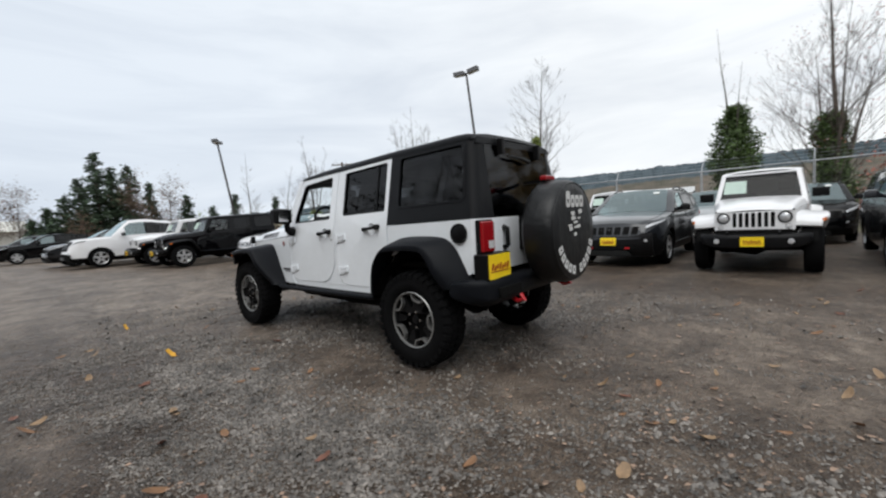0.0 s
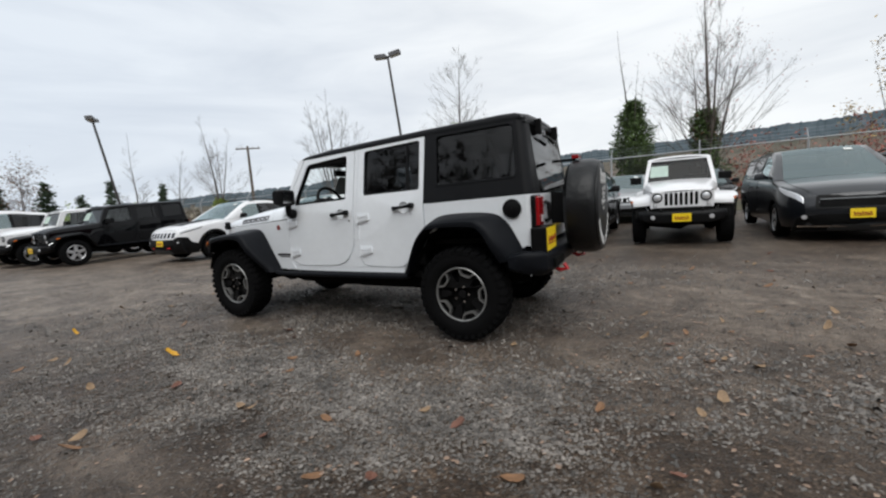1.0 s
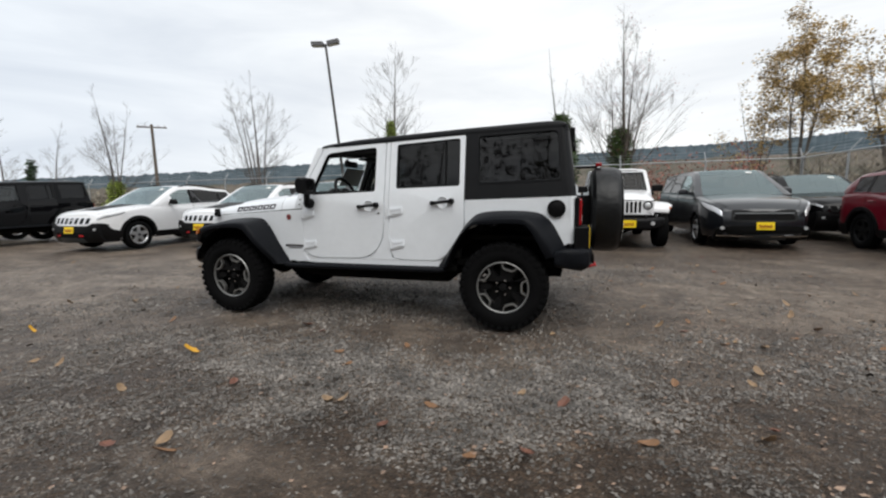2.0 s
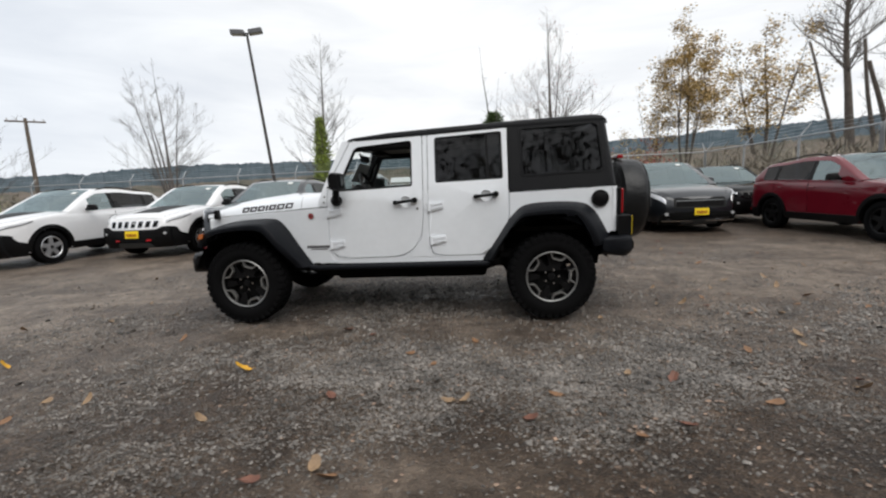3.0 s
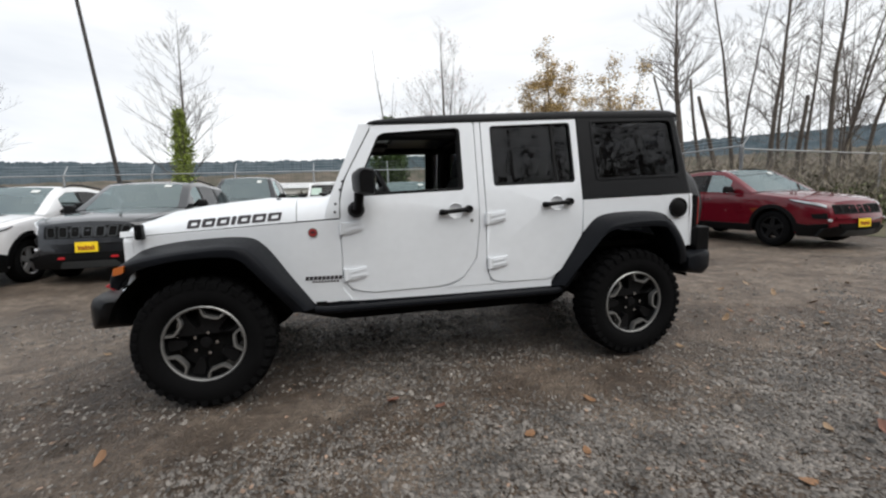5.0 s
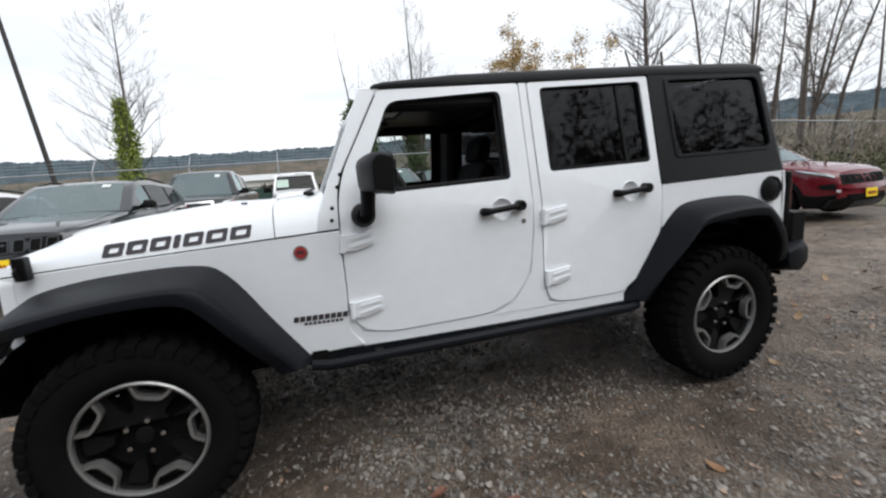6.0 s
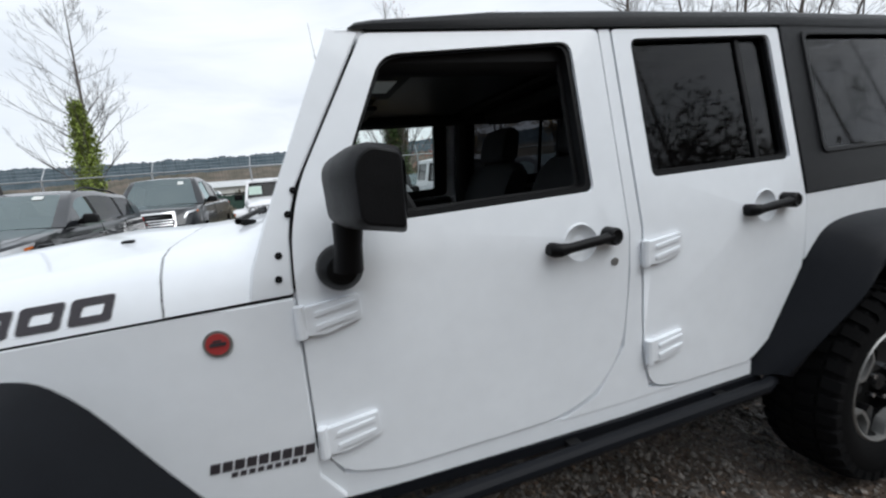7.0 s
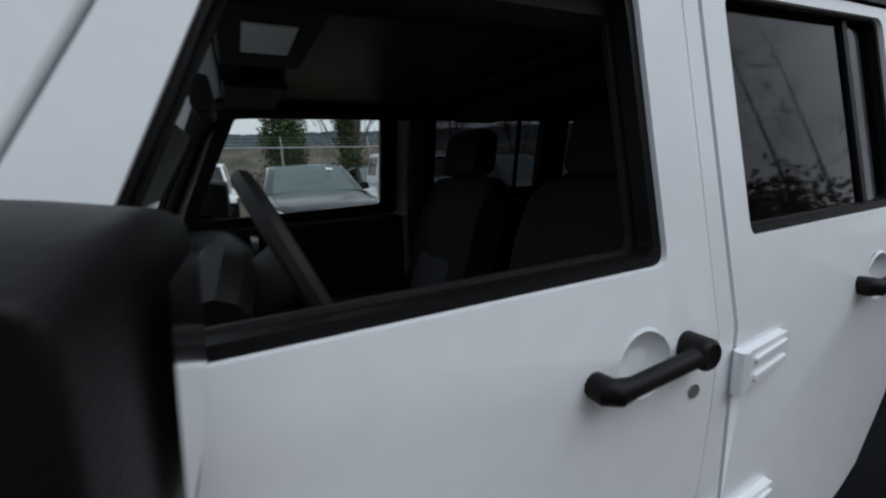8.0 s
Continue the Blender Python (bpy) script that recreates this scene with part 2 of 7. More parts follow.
IVY = shader("ivy_leaves", (0.060, 0.098, 0.024), 0.6, vary=0.4, scale=2, island=True)
IVY_YELLOW = shader("ivy_leaves_light", (0.23, 0.29, 0.050), 0.6, vary=0.35, scale=2, island=True)
# needle green raised by half so that it carries the distance haze
CONIFER = shader("hazed_conifer_needles", (0.042, 0.068, 0.036), 0.75, vary=0.4, scale=1, island=True)
GOLD = shader("golden_leaves", (0.40, 0.275, 0.105), 0.7, vary=0.3, scale=1, island=True)
BRAMBLE = shader("bramble_leaves", (0.092, 0.098, 0.044), 0.7, vary=0.35, scale=1, island=True)
RED_LEAF = shader("red_leaves", (0.27, 0.10, 0.075), 0.8, vary=0.35, scale=1, island=True)
RUST = shader("rust_leaves", (0.15, 0.095, 0.065), 0.8, vary=0.35, scale=1, island=True)
BRUSH = shader("brush_stems", (0.255, 0.212, 0.168), 0.9, vary=0.4, scale=0.6, island=True, spread=(0.45, 1.55), colour2=(0.150, 0.138, 0.096))
FIELD = shader("field_grass", (0.115, 0.092, 0.058), 0.95, scale=0.09, colour2=(0.065, 0.068, 0.032), bump=0.6, bump_scale=6)
# blue-grey distance haze is mixed into both of the hill's colours
HILL = shader("hazed_hill", (0.108, 0.130, 0.146), 1.0, scale=0.05, colour2=(0.045, 0.064, 0.074), spec=0.0)
HILL_NEAR = shader("near_hill", (0.185, 0.152, 0.128), 1.0, scale=0.06, colour2=(0.068, 0.074, 0.058), spec=0.0)
LEAF_A = shader("leaf_orange", (0.22, 0.115, 0.055), 0.65, vary=0.3, scale=20)
LEAF_B = shader("leaf_tan", (0.28, 0.185, 0.105), 0.65, vary=0.3, scale=20)
LEAF_C = shader("leaf_red", (0.17, 0.072, 0.046), 0.65, vary=0.3, scale=20)
LITTER = shader("leaf_scraps", (0.135, 0.092, 0.066), 0.7, vary=0.4, scale=3, island=True, spread=(0.25, 2.6))
LEAF_Y = shader("leaf_yellow", (0.62, 0.33, 0.025), 0.6, vary=0.2, scale=20)
WOODEN = shader("pole_wood", (0.13, 0.105, 0.085), 0.9, vary=0.3, scale=3)
CLADDING = shader("building_cladding", (0.66, 0.65, 0.60), 0.7, vary=0.08, scale=1)
ROOFING = shader("building_roof", (0.55, 0.56, 0.56), 0.6, vary=0.1, scale=1)
DUMPSTER = shader("container_green", (0.02, 0.055, 0.04), 0.6, vary=0.2, scale=2)


# ---- building helpers ----
def thing(name, at, label, category, group="", kind="", turn=0.0):
    ob = new(name)
    ob.matrix_basis = pose(*at, 0, 0, turn)
    ob.empty_display_size = 0.2
    return tagged(ob, label, category, group, kind)


def mesh_object(name, bm, mat, smooth=True, angle=35):
    me = bpy.data.meshes.new(name)
    bmesh.ops.recalc_face_normals(bm, faces=bm.faces[:])
    if smooth:
        for f in bm.faces:
            f.smooth = True
        lim = radians(angle)
        for e in bm.edges:
            if len(e.link_faces) == 2 and e.calc_face_angle(0) > lim:
                e.smooth = False
    bm.to_mesh(me)
    bm.free()
    me.materials.append(mat)
    return new(name, me)


def part(name, bm, mat, parent, label="", bevel=0.0, smooth=True, segments=2):
    """One mesh under a thing or a part, in its thing's own axes."""
    ob = mesh_object(name, bm, mat, smooth)
    ob.parent = parent
    if parent.parent is not None:
        ob.matrix_parent_inverse = Matrix.Identity(4)
    if bevel:
        md = ob.modifiers.new("bevel", "BEVEL")
        md.width, md.segments, md.limit_method, md.angle_limit = bevel, segments, "ANGLE", radians(40)
        md.harden_normals = smooth
    if label:
        tagged(ob, label)
    return ob


def box(x0, x1, y0, y1, z0, z1, bm=None):
    bm = bm or bmesh.new()
    v = [bm.verts.new((x, y, z)) for x in (x0, x1) for y in (y0, y1) for z in (z0, z1)]
    for f in ((0, 1, 3, 2), (4, 6, 7, 5), (0, 4, 5, 1), (2, 3, 7, 6), (0, 2, 6, 4), (1, 5, 7, 3)):
        bm.faces.new([v[i] for i in f])
    return bm


def tube(points, radius, bm=None, sides=8, closed=False, flat=1.0):
    """A tube along points; radius may be a list."""
    bm = bm or bmesh.new()
    pts = [Vector(p) for p in points]
    rad = radius if isinstance(radius, (list, tuple)) else [radius] * len(pts)
    rings, up = [], None
    for i, p in enumerate(pts):
        if closed:
            d = (pts[(i + 1) % len(pts)] - pts[i - 1]).normalized()
        else:
            d = (pts[min(i + 1, len(pts) - 1)] - pts[max(i - 1, 0)]).normalized()
        if up is None:
            up = d.orthogonal().normalized()
        up = (up - d * up.dot(d)).normalized()
        side = d.cross(up)
        rings.append([bm.verts.new(p + rad[i] * (math.cos(a) * up + flat * math.sin(a) * side)) for a in (2 * math.pi * k / sides for k in range(sides))])
    for i in range(len(rings) - (0 if closed else 1)):
        a, b = rings[i], rings[(i + 1) % len(rings)]
        for k in range(sides):
            bm.faces.new((a[k], a[(k + 1) % sides], b[(k + 1) % sides], b[k]))
    if not closed:
        bm.faces.new(rings[0][::-1])
        bm.faces.new(rings[-1])
    return bm


def revolve(profile, axis_y=True, steps=40, bm=None, centre=(0, 0, 0)):
    """Turns (radius, along) pairs round the y axis (or x axis)."""
    bm = bm or bmesh.new()
    rings = []
    for k in range(steps):
        a = 2 * math.pi * k / steps
        c, s = math.cos(a), math.sin(a)
        ring = []
        for r, h in profile:
            p = (r * c, h, r * s) if axis_y else (h, r * c, r * s)
            ring.append(bm.verts.new(Vector(centre) + Vector(p)))
        rings.append(ring)
    for k in range(steps):
        a, b = rings[k], rings[(k + 1) % steps]
        for i in range(len(profile) - 1):
            bm.faces.new((a[i], a[i + 1], b[i + 1], b[i]))
    return bm


def rounded(points, r, n=5):
    """A closed 2D loop with its corners rounded; r a number or a list."""
    out, m = [], len(points)
    for i in range(m):
        p, a, b = Vector(points[i]), Vector(points[i - 1]), Vector(points[(i + 1) % m])
        ri = r[i] if isinstance(r, (list, tuple)) else r
        da, db = (a - p), (b - p)
        ri = min(ri, 0.48 * da.length, 0.48 * db.length)
        if ri <= 1e-4:
            out.append((p.x, p.y))
            continue
        s, e = p + da.normalized() * ri, p + db.normalized() * ri
        for k in range(n + 1):
            t = k / n
            q = (1 - t) ** 2 * s + 2 * t * (1 - t) * p + t * t * e
            out.append((q.x, q.y))
    return out


def plate(loops, place, thick, cuts=(), bm=None):
    """A sheet with holes: 2D loops (outer first), laid by place(u, v, depth)."""
    bm2 = bmesh.new()
    for loop in loops:
        vs = [bm2.verts.new((u, v, 0)) for u, v in loop]
        for i in range(len(vs)):
            bm2.edges.new((vs[i - 1], vs[i]))
    bmesh.ops.triangle_fill(bm2, use_beauty=True, use_dissolve=False, edges=bm2.edges[:], normal=(0, 0, 1))
    for axis, value in cuts:
        co = (value, 0, 0) if axis == "u" else (0, value, 0)
        no = (1, 0, 0) if axis == "u" else (0, 1, 0)
        bmesh.ops.bisect_plane(bm2, geom=bm2.verts[:] + bm2.edges[:] + bm2.faces[:], plane_co=co, plane_no=no)
    bm = bm or bmesh.new()
    front = {v: bm.verts.new(place(v.co.x, v.co.y, 0)) for v in bm2.verts}
    back = {v: bm.verts.new(place(v.co.x, v.co.y, thick)) for v in bm2.verts}
    for f in bm2.faces:
        bm.faces.new([front[v] for v in f.verts])
        bm.faces.new([back[v] for v in reversed(f.verts)])
    for e in bm2.edges:
        if len(e.link_faces) == 1:
            a, b = e.verts
            bm.faces.new((front[a], front[b], back[b], back[a]))
    bm2.free()
    return bm


def circle(u, v, r, n=24, rv=None):
    return [(u + r * math.cos(2 * math.pi * k / n), v + (rv or r) * math.sin(2 * math.pi * k / n)) for k in range(n)]


def grid(rows, bm=None, closed=False):
    """Quads between equal rows of points."""
    bm = bm or bmesh.new()
    vs = [[bm.verts.new(p) for p in row] for row in rows]
    for a, b in zip(vs, vs[1:]):
        m = len(a)
        for i in range(m if closed else m - 1):
            bm.faces.new((a[i], a[(i + 1) % m], b[(i + 1) % m], b[i]))
    return bm


def capped(rows):
    """A closed loft of closed rings with both ends filled."""
    bm = grid(rows, closed=True)
    bm.verts.ensure_lookup_table()
    m = len(rows[0])
    bm.faces.new([bm.verts[i] for i in range(m)][::-1])
    bm.faces.new([bm.verts[len(bm.verts) - m + i] for i in range(m)])
    return bm


def bars(place, marks, thick, bm=None):
    """Small raised blocks for lettering that stays unread: marks of (u, v, width, height, lean)."""
    bm = bm or bmesh.new()
    for u, v, w, h, lean in marks:
        q = [(u, v), (u + w, v), (u + w + lean * h, v + h), (u + lean * h, v + h)]
        a = [bm.verts.new(place(*p, 0)) for p in q]
        b = [bm.verts.new(place(*p, thick)) for p in q]
        bm.faces.new(a)
        bm.faces.new(b[::-1])
        for i in range(4):
            bm.faces.new((a[i - 1], a[i], b[i], b[i - 1]))
    return bm


def smooth_interp(x, xs, zs):
    """Monotone-ish smooth curve through control points."""
    i = max(0, min(len(xs) - 2, int(np.searchsorted(xs, x)) - 1))
    t = (x - xs[i]) / (xs[i + 1] - xs[i])
    t = min(1, max(0, t))

    def slope(k):
        if k <= 0 or k >= len(xs) - 1:
            return 0 if 0 < k else (zs[1] - zs[0]) / (xs[1] - xs[0]) if k == 0 else 0
        a, b = (zs[k] - zs[k - 1]) / (xs[k] - xs[k - 1]), (zs[k + 1] - zs[k]) / (xs[k + 1] - xs[k])
        return 0 if a * b <= 0 else 2 * a * b / (a + b)

    h = xs[i + 1] - xs[i]
    m0 = slope(i)
    m1 = slope(i + 1) if i + 1 < len(xs) - 1 else (zs[-1] - zs[-2]) / (xs[-1] - xs[-2])
    return (2 * t**3 - 3 * t**2 + 1) * zs[i] + (t**3 - 2 * t**2 + t) * h * m0 + (-2 * t**3 + 3 * t**2) * zs[i + 1] + (t**3 - t**2) * h * m1


# ---- wheels ----
def wheel(parent, x, y, r, width, rim_r, out, style="pocket", lugs=0, rim_mat=None):
    """Tyre, rim and nuts as parts; out: the side (-1 or 1) that faces outwards."""
    h = width / 2
    hub = new("wheel")
    hub.parent = parent
    hub.location = (x, y, r)
    hub.empty_display_size = 0.1
    prof = [(rim_r, -h * 0.75), (rim_r + 0.012, -h * 0.86), (rim_r + 0.05, -h * 0.98), (r - 0.09, -h), (r - 0.035, -h * 0.94), (r - 0.012, -h * 0.8), (r - 0.008, 0),
            (r - 0.012, h * 0.8), (r - 0.035, h * 0.94), (r - 0.09, h), (rim_r + 0.05, h * 0.98), (rim_r + 0.012, h * 0.86), (rim_r, h * 0.75)]
    part("tyre", revolve(prof, steps=48), RUBBER, hub)
    if lugs:
        bm = bmesh.new()
        for k in range(lugs):
            for j, (y0, y1, ph) in enumerate(((-1.0, -0.62, 0), (-0.52, -0.06, 0.5), (0.06, 0.52, 0.0), (0.62, 1.0, 0.5))):
                a0 = 2 * math.pi * (k + ph) / lugs
                da = 2 * math.pi / lugs * 0.62
                vs = []
                for a in (a0, a0 + da):
                    for yy in (y0 * h, y1 * h):
                        for rr in (r - 0.03, r + 0.004):
                            edge = abs(yy) > 0.9 * h
                            rr2 = rr - (0.022 if edge else 0)
                            skew = 0.05 * yy / h * (1 if j % 2 else -1)
                            vs.append(bm.verts.new((rr2 * math.cos(a + skew), yy * (1.02 if edge else 1), rr2 * math.sin(a + skew))))
                for f in ((0, 1, 3, 2), (4, 6, 7, 5), (0, 4, 5, 1), (2, 3, 7, 6), (0, 2, 6, 4), (1, 5, 7, 3)):
                    bm.faces.new([vs[i] for i in f])
        part("tread", bm, RUBBER, hub, smooth=False)
    o = out * h

    def face(depth):
        return lambda u, v, d: (u, out * (abs(o) * depth - d), v)

    part("rim_barrel", revolve([(rim_r, -h * 0.75), (rim_r - 0.012, -h * 0.6), (rim_r - 0.02, o * 0.1), (rim_r - 0.012, h * 0.7), (rim_r, h * 0.76)], steps=40), RIM_BLACK, hub)
    part("brake_disc", plate([circle(0, 0, rim_r * 0.75, 28)], face(0.05), 0.03), UNDER, hub)
    if style == "pocket":
        lip = [(rim_r + 0.004, o * 0.80), (rim_r - 0.003, o * 0.85), (rim_r - 0.011, o * 0.82), (rim_r - 0.013, o * 0.70)]
        part("rim_lip", revolve(lip, steps=48), RIM_SILVER, hub, "machined silver rim edge")
        holes, n = [], 5
        for k in range(n):
            a = 2 * math.pi * k / n + 0.02
            c, s = math.cos(a), math.sin(a)

            def turned(pts):
                return [(c * p - s * q, s * p + c * q) for p, q in pts]

            # a silver bracket that opens towards the rim, round a dark pocket
            w0, w1, r0, r1 = 0.084, 0.044, rim_r * 0.945, rim_r * 0.685
            e0 = math.sqrt((rim_r - 0.010) ** 2 - w0 ** 2)
            outer = [(e0, -w0), (r1 + 0.052, -w0 * 0.90), (r1, -w1), (r1, w1), (r1 + 0.052, w0 * 0.90), (e0, w0)]
            t = 0.0135
            back = [(e0, w0 - t), (r1 + 0.050, w0 * 0.90 - t), (r1 + t, w1 - 0.004), (r1 + t, -w1 + 0.004), (r1 + 0.050, -w0 * 0.90 + t), (e0, -w0 + t)]
            bracket = turned(rounded(outer, [0, 0.02, 0.02, 0.02, 0.02, 0], 2) + rounded(back, [0, 0.016, 0.016, 0.016, 0.016, 0], 2))
            part("rim_bracket", plate([bracket], face(0.79), 0.04), RIM_SILVER, hub, "machined silver bracket")
            holes.append(turned(rounded([(r0, -w0 * 0.62), (r1 + 0.045, -w0 * 0.60), (r1 + 0.024, -w1 * 0.6), (r1 + 0.024, w1 * 0.6), (r1 + 0.045, w0 * 0.60), (r0, w0 * 0.62)], 0.01, 2)))
            a2 = a + math.pi / n
            c, s = math.cos(a2), math.sin(a2)
            holes.append(turned(rounded([(rim_r * 0.44, -0.014), (rim_r * 0.66, -0.030), (rim_r * 0.88, -0.036), (rim_r * 0.90, 0.0), (rim_r * 0.88, 0.036), (rim_r * 0.66, 0.030), (rim_r * 0.44, 0.014)], 0.012, 2)))
        part("rim_face", plate([circle(0, 0, rim_r - 0.012, 60)] + holes, face(0.52), 0.05), RIM_BLACK, hub, bevel=0.004)
    else:
        n, wide = (5, 0.040) if style == "five" else (10, 0.022)
        bm = bmesh.new()
        for k in range(n):
            a = 2 * math.pi * k / n + 0.3
            c, s = math.cos(a), math.sin(a)
            pts = [(0.03, -wide * 1.2), (rim_r - 0.01, -wide), (rim_r - 0.01, wide), (0.03, wide * 1.2)]
            plate([[(c * p - s * q, s * p + c * q) for p, q in pts]], face(0.72), 0.035, bm=bm)
        plate([circle(0, 0, rim_r * 0.3, 24)], face(0.745), 0.05, bm=bm)
        part("spokes", bm, rim_mat or RIM_BRIGHT, hub, bevel=0.004)
        part("rim_lip", revolve([(rim_r + 0.004, o * 0.80), (rim_r - 0.006, o * 0.84), (rim_r - 0.020, o * 0.72)], steps=40), rim_mat or RIM_BRIGHT, hub)
    cap = bmesh.new()
    c = 0.60 if style == "pocket" else 0.84
    revolve([(0.001, o * c), (0.030, o * (c - 0.01)), (0.034, o * (c - 0.10))], steps=20, bm=cap)
    part("hub_cap", cap, RIM_BLACK, hub)
    if style == "pocket":
        for k in range(5):
            a = 2 * math.pi * k / 5
            nut = bmesh.new()
            cx, cz = 0.066 * math.cos(a), 0.066 * math.sin(a)
            revolve([(0.001, o * 0.66), (0.010, o * 0.65), (0.0125, o * 0.48)], steps=6, bm=nut, centre=(cx, 0, cz))
            part("wheel_nut", nut, CHROME, hub)
    return hub


def dealer_plate(parent, place, w=0.31, h=0.155):
    """A yellow plate with an unread script; place(u, v, depth) about its middle."""
    p = part("plate", plate([rounded([(-w / 2, -h / 2), (w / 2, -h / 2), (w / 2, h / 2), (-w / 2, h / 2)], 0.012)], place, 0.004), YELLOW, parent, "yellow dealer plate with dark unread script")
    marks = [(-0.115 + 0.033 * k, -0.022 - 0.006 * math.sin(2.1 * k), 0.020, 0.034 + 0.012 * (k % 3 == 0), 0.35) for k in range(7)]
    part("script", bars(lambda u, v, d: place(u, v, -0.003 + d), marks + [(-0.12, -0.040, 0.235, 0.008, 0)], 0.003), SCRIPT, p)
    return p


# ---- boxy off-road car; front at -x, rear axle at x = 0 ----
XS_BASE = (-3.45, -3.08, -2.40, -2.10, -1.20, 0.65)
YS_BASE = (0.525, 0.565, 0.672, 0.705, 0.742, 0.745)


def side_y(x, z):
    """Half width of the body at a place along it and a height."""
    y = float(np.interp(x, XS_BASE, YS_BASE))
    return y - (max(0.0, z - 1.15)) * 0.20


def flank(sgn, off=0.0):
    return lambda u, v, d: (u, sgn * (side_y(u, v) + off - d), v)


DOOR_CUTS = (("v", 1.15), ("u", -1.2), ("v", 1.30), ("v", 1.5), ("v", 0.8), ("u", -1.8))
FW = rounded([(-1.833, 1.668), (-1.270, 1.706), (-1.270, 1.272), (-2.010, 1.249), (-1.995, 1.318)], [0.05, 0.04, 0.025, 0.02, 0.03])
RW = rounded([(-1.052, 1.718), (-0.422, 1.748), (-0.416, 1.308), (-1.050, 1.294)], [0.03, 0.03, 0.025, 0.025])
QW = rounded([(-0.250, 1.755), (0.450, 1.775), (0.485, 1.345), (-0.235, 1.328)], [0.03, 0.045, 0.045, 0.03])
FRONT_DOOR = rounded([(-2.112, 1.130), (-2.112, 0.72), (-2.060, 0.630), (-1.92, 0.602), (-1.44, 0.612), (-1.30, 0.660), (-1.20, 0.79), (-1.172, 1.02), (-1.170, 1.742), (-1.872, 1.722), (-2.074, 1.360), (-2.106, 1.24)], [0.05, 0.05, 0.05, 0.05, 0.08, 0.12, 0.12, 0.2, 0.02, 0.02, 0.08, 0.05])
REAR_DOOR = rounded([(-1.117, 0.74), (-1.09, 0.630), (-0.98, 0.610), (-0.635, 0.607), (-0.470, 0.72), (-0.372, 0.90), (-0.372, 1.775), (-1.117, 1.745)], [0.08, 0.06, 0.06, 0.04, 0.05, 0.1, 0.015, 0.015])
# wheel flares: where they meet the body, their crease and their lower lip, front to back
FLARE_F = (((-3.44, 0.80), (-3.42, 0.885), (-3.34, 0.955), (-3.10, 1.000), (-2.74, 1.014), (-2.60, 0.955), (-2.44, 0.735), (-2.285, 0.525)),
           ((-3.41, 0.78), (-3.385, 0.850), (-3.26, 0.920), (-2.98, 0.966), (-2.71, 0.976), (-2.61, 0.912), (-2.48, 0.728), (-2.345, 0.537)),
           ((-3.36, 0.755), (-3.325, 0.810), (-3.23, 0.870), (-3.02, 0.916), (-2.745, 0.917), (-2.635, 0.835), (-2.530, 0.690), (-2.432, 0.536)))
FLARE_R = (((-0.636, 0.545), (-0.486, 0.765), (-0.330, 0.985), (-0.170, 1.075), (0.243, 1.075), (0.397, 1.008), (0.500, 0.850), (0.575, 0.700)),
           ((-0.565, 0.565), (-0.450, 0.745), (-0.300, 0.955), (-0.165, 1.012), (0.150, 1.026), (0.270, 0.968), (0.360, 0.840), (0.445, 0.690)),
           ((-0.525, 0.552), (-0.400, 0.815), (-0.310, 0.922), (-0.195, 0.966), (0.140, 0.970), (0.232, 0.923), (0.310, 0.795), (0.370, 0.670)))


def glide(points, per=5):
    """A smooth open 2D curve through points."""
    p = [Vector(q) for q in points]
    p = [2 * p[0] - p[1]] + p + [2 * p[-1] - p[-2]]
    out = []
    for i in range(1, len(p) - 2):
        for k in range(per + (i == len(p) - 3)):
            t = k / per
            out.append(p[i] + 0.5 * t * (p[i + 1] - p[i - 1] + t * (2 * p[i - 1] - 5 * p[i] + 4 * p[i + 1] - p[i + 2] + t * (3 * (p[i] - p[i + 1]) + p[i + 2] - p[i - 1]))))
    return out


def flare_shell(curves, s, width=0.932):
    """A flare that grows out of the body, rolls over a soft crease and turns in under its lip."""
    rows = []
    for a, b, c in zip(*(glide(q) for q in curves)):
        ya = side_y(a.x, a.y) - 0.025
        w = width - 0.45 * max(0.0, -3.20 - b.x) - (0.115 * min(1.0, max(0.0, (0.86 - b.y) / 0.30)) ** 1.3 if b.x > -3.0 else 0.0)
        ring = [(a, ya), (a.lerp(b, 0.45), ya + (w - ya) * 0.50), (a.lerp(b, 0.84), w - 0.032), (a.lerp(b, 0.97).lerp(c, 0.05), w - 0.012), (b.lerp(c, 0.22), w - 0.001), (b.lerp(c, 0.6), w + 0.002), (b.lerp(c, 0.93), w), (c, w - 0.010), (c.lerp(b, 0.12), w - 0.022), (c.lerp(b, 0.35), 0.70)]
        rows.append([(q.x, s * y, q.y) for q, y in ring])
    return capped(rows)


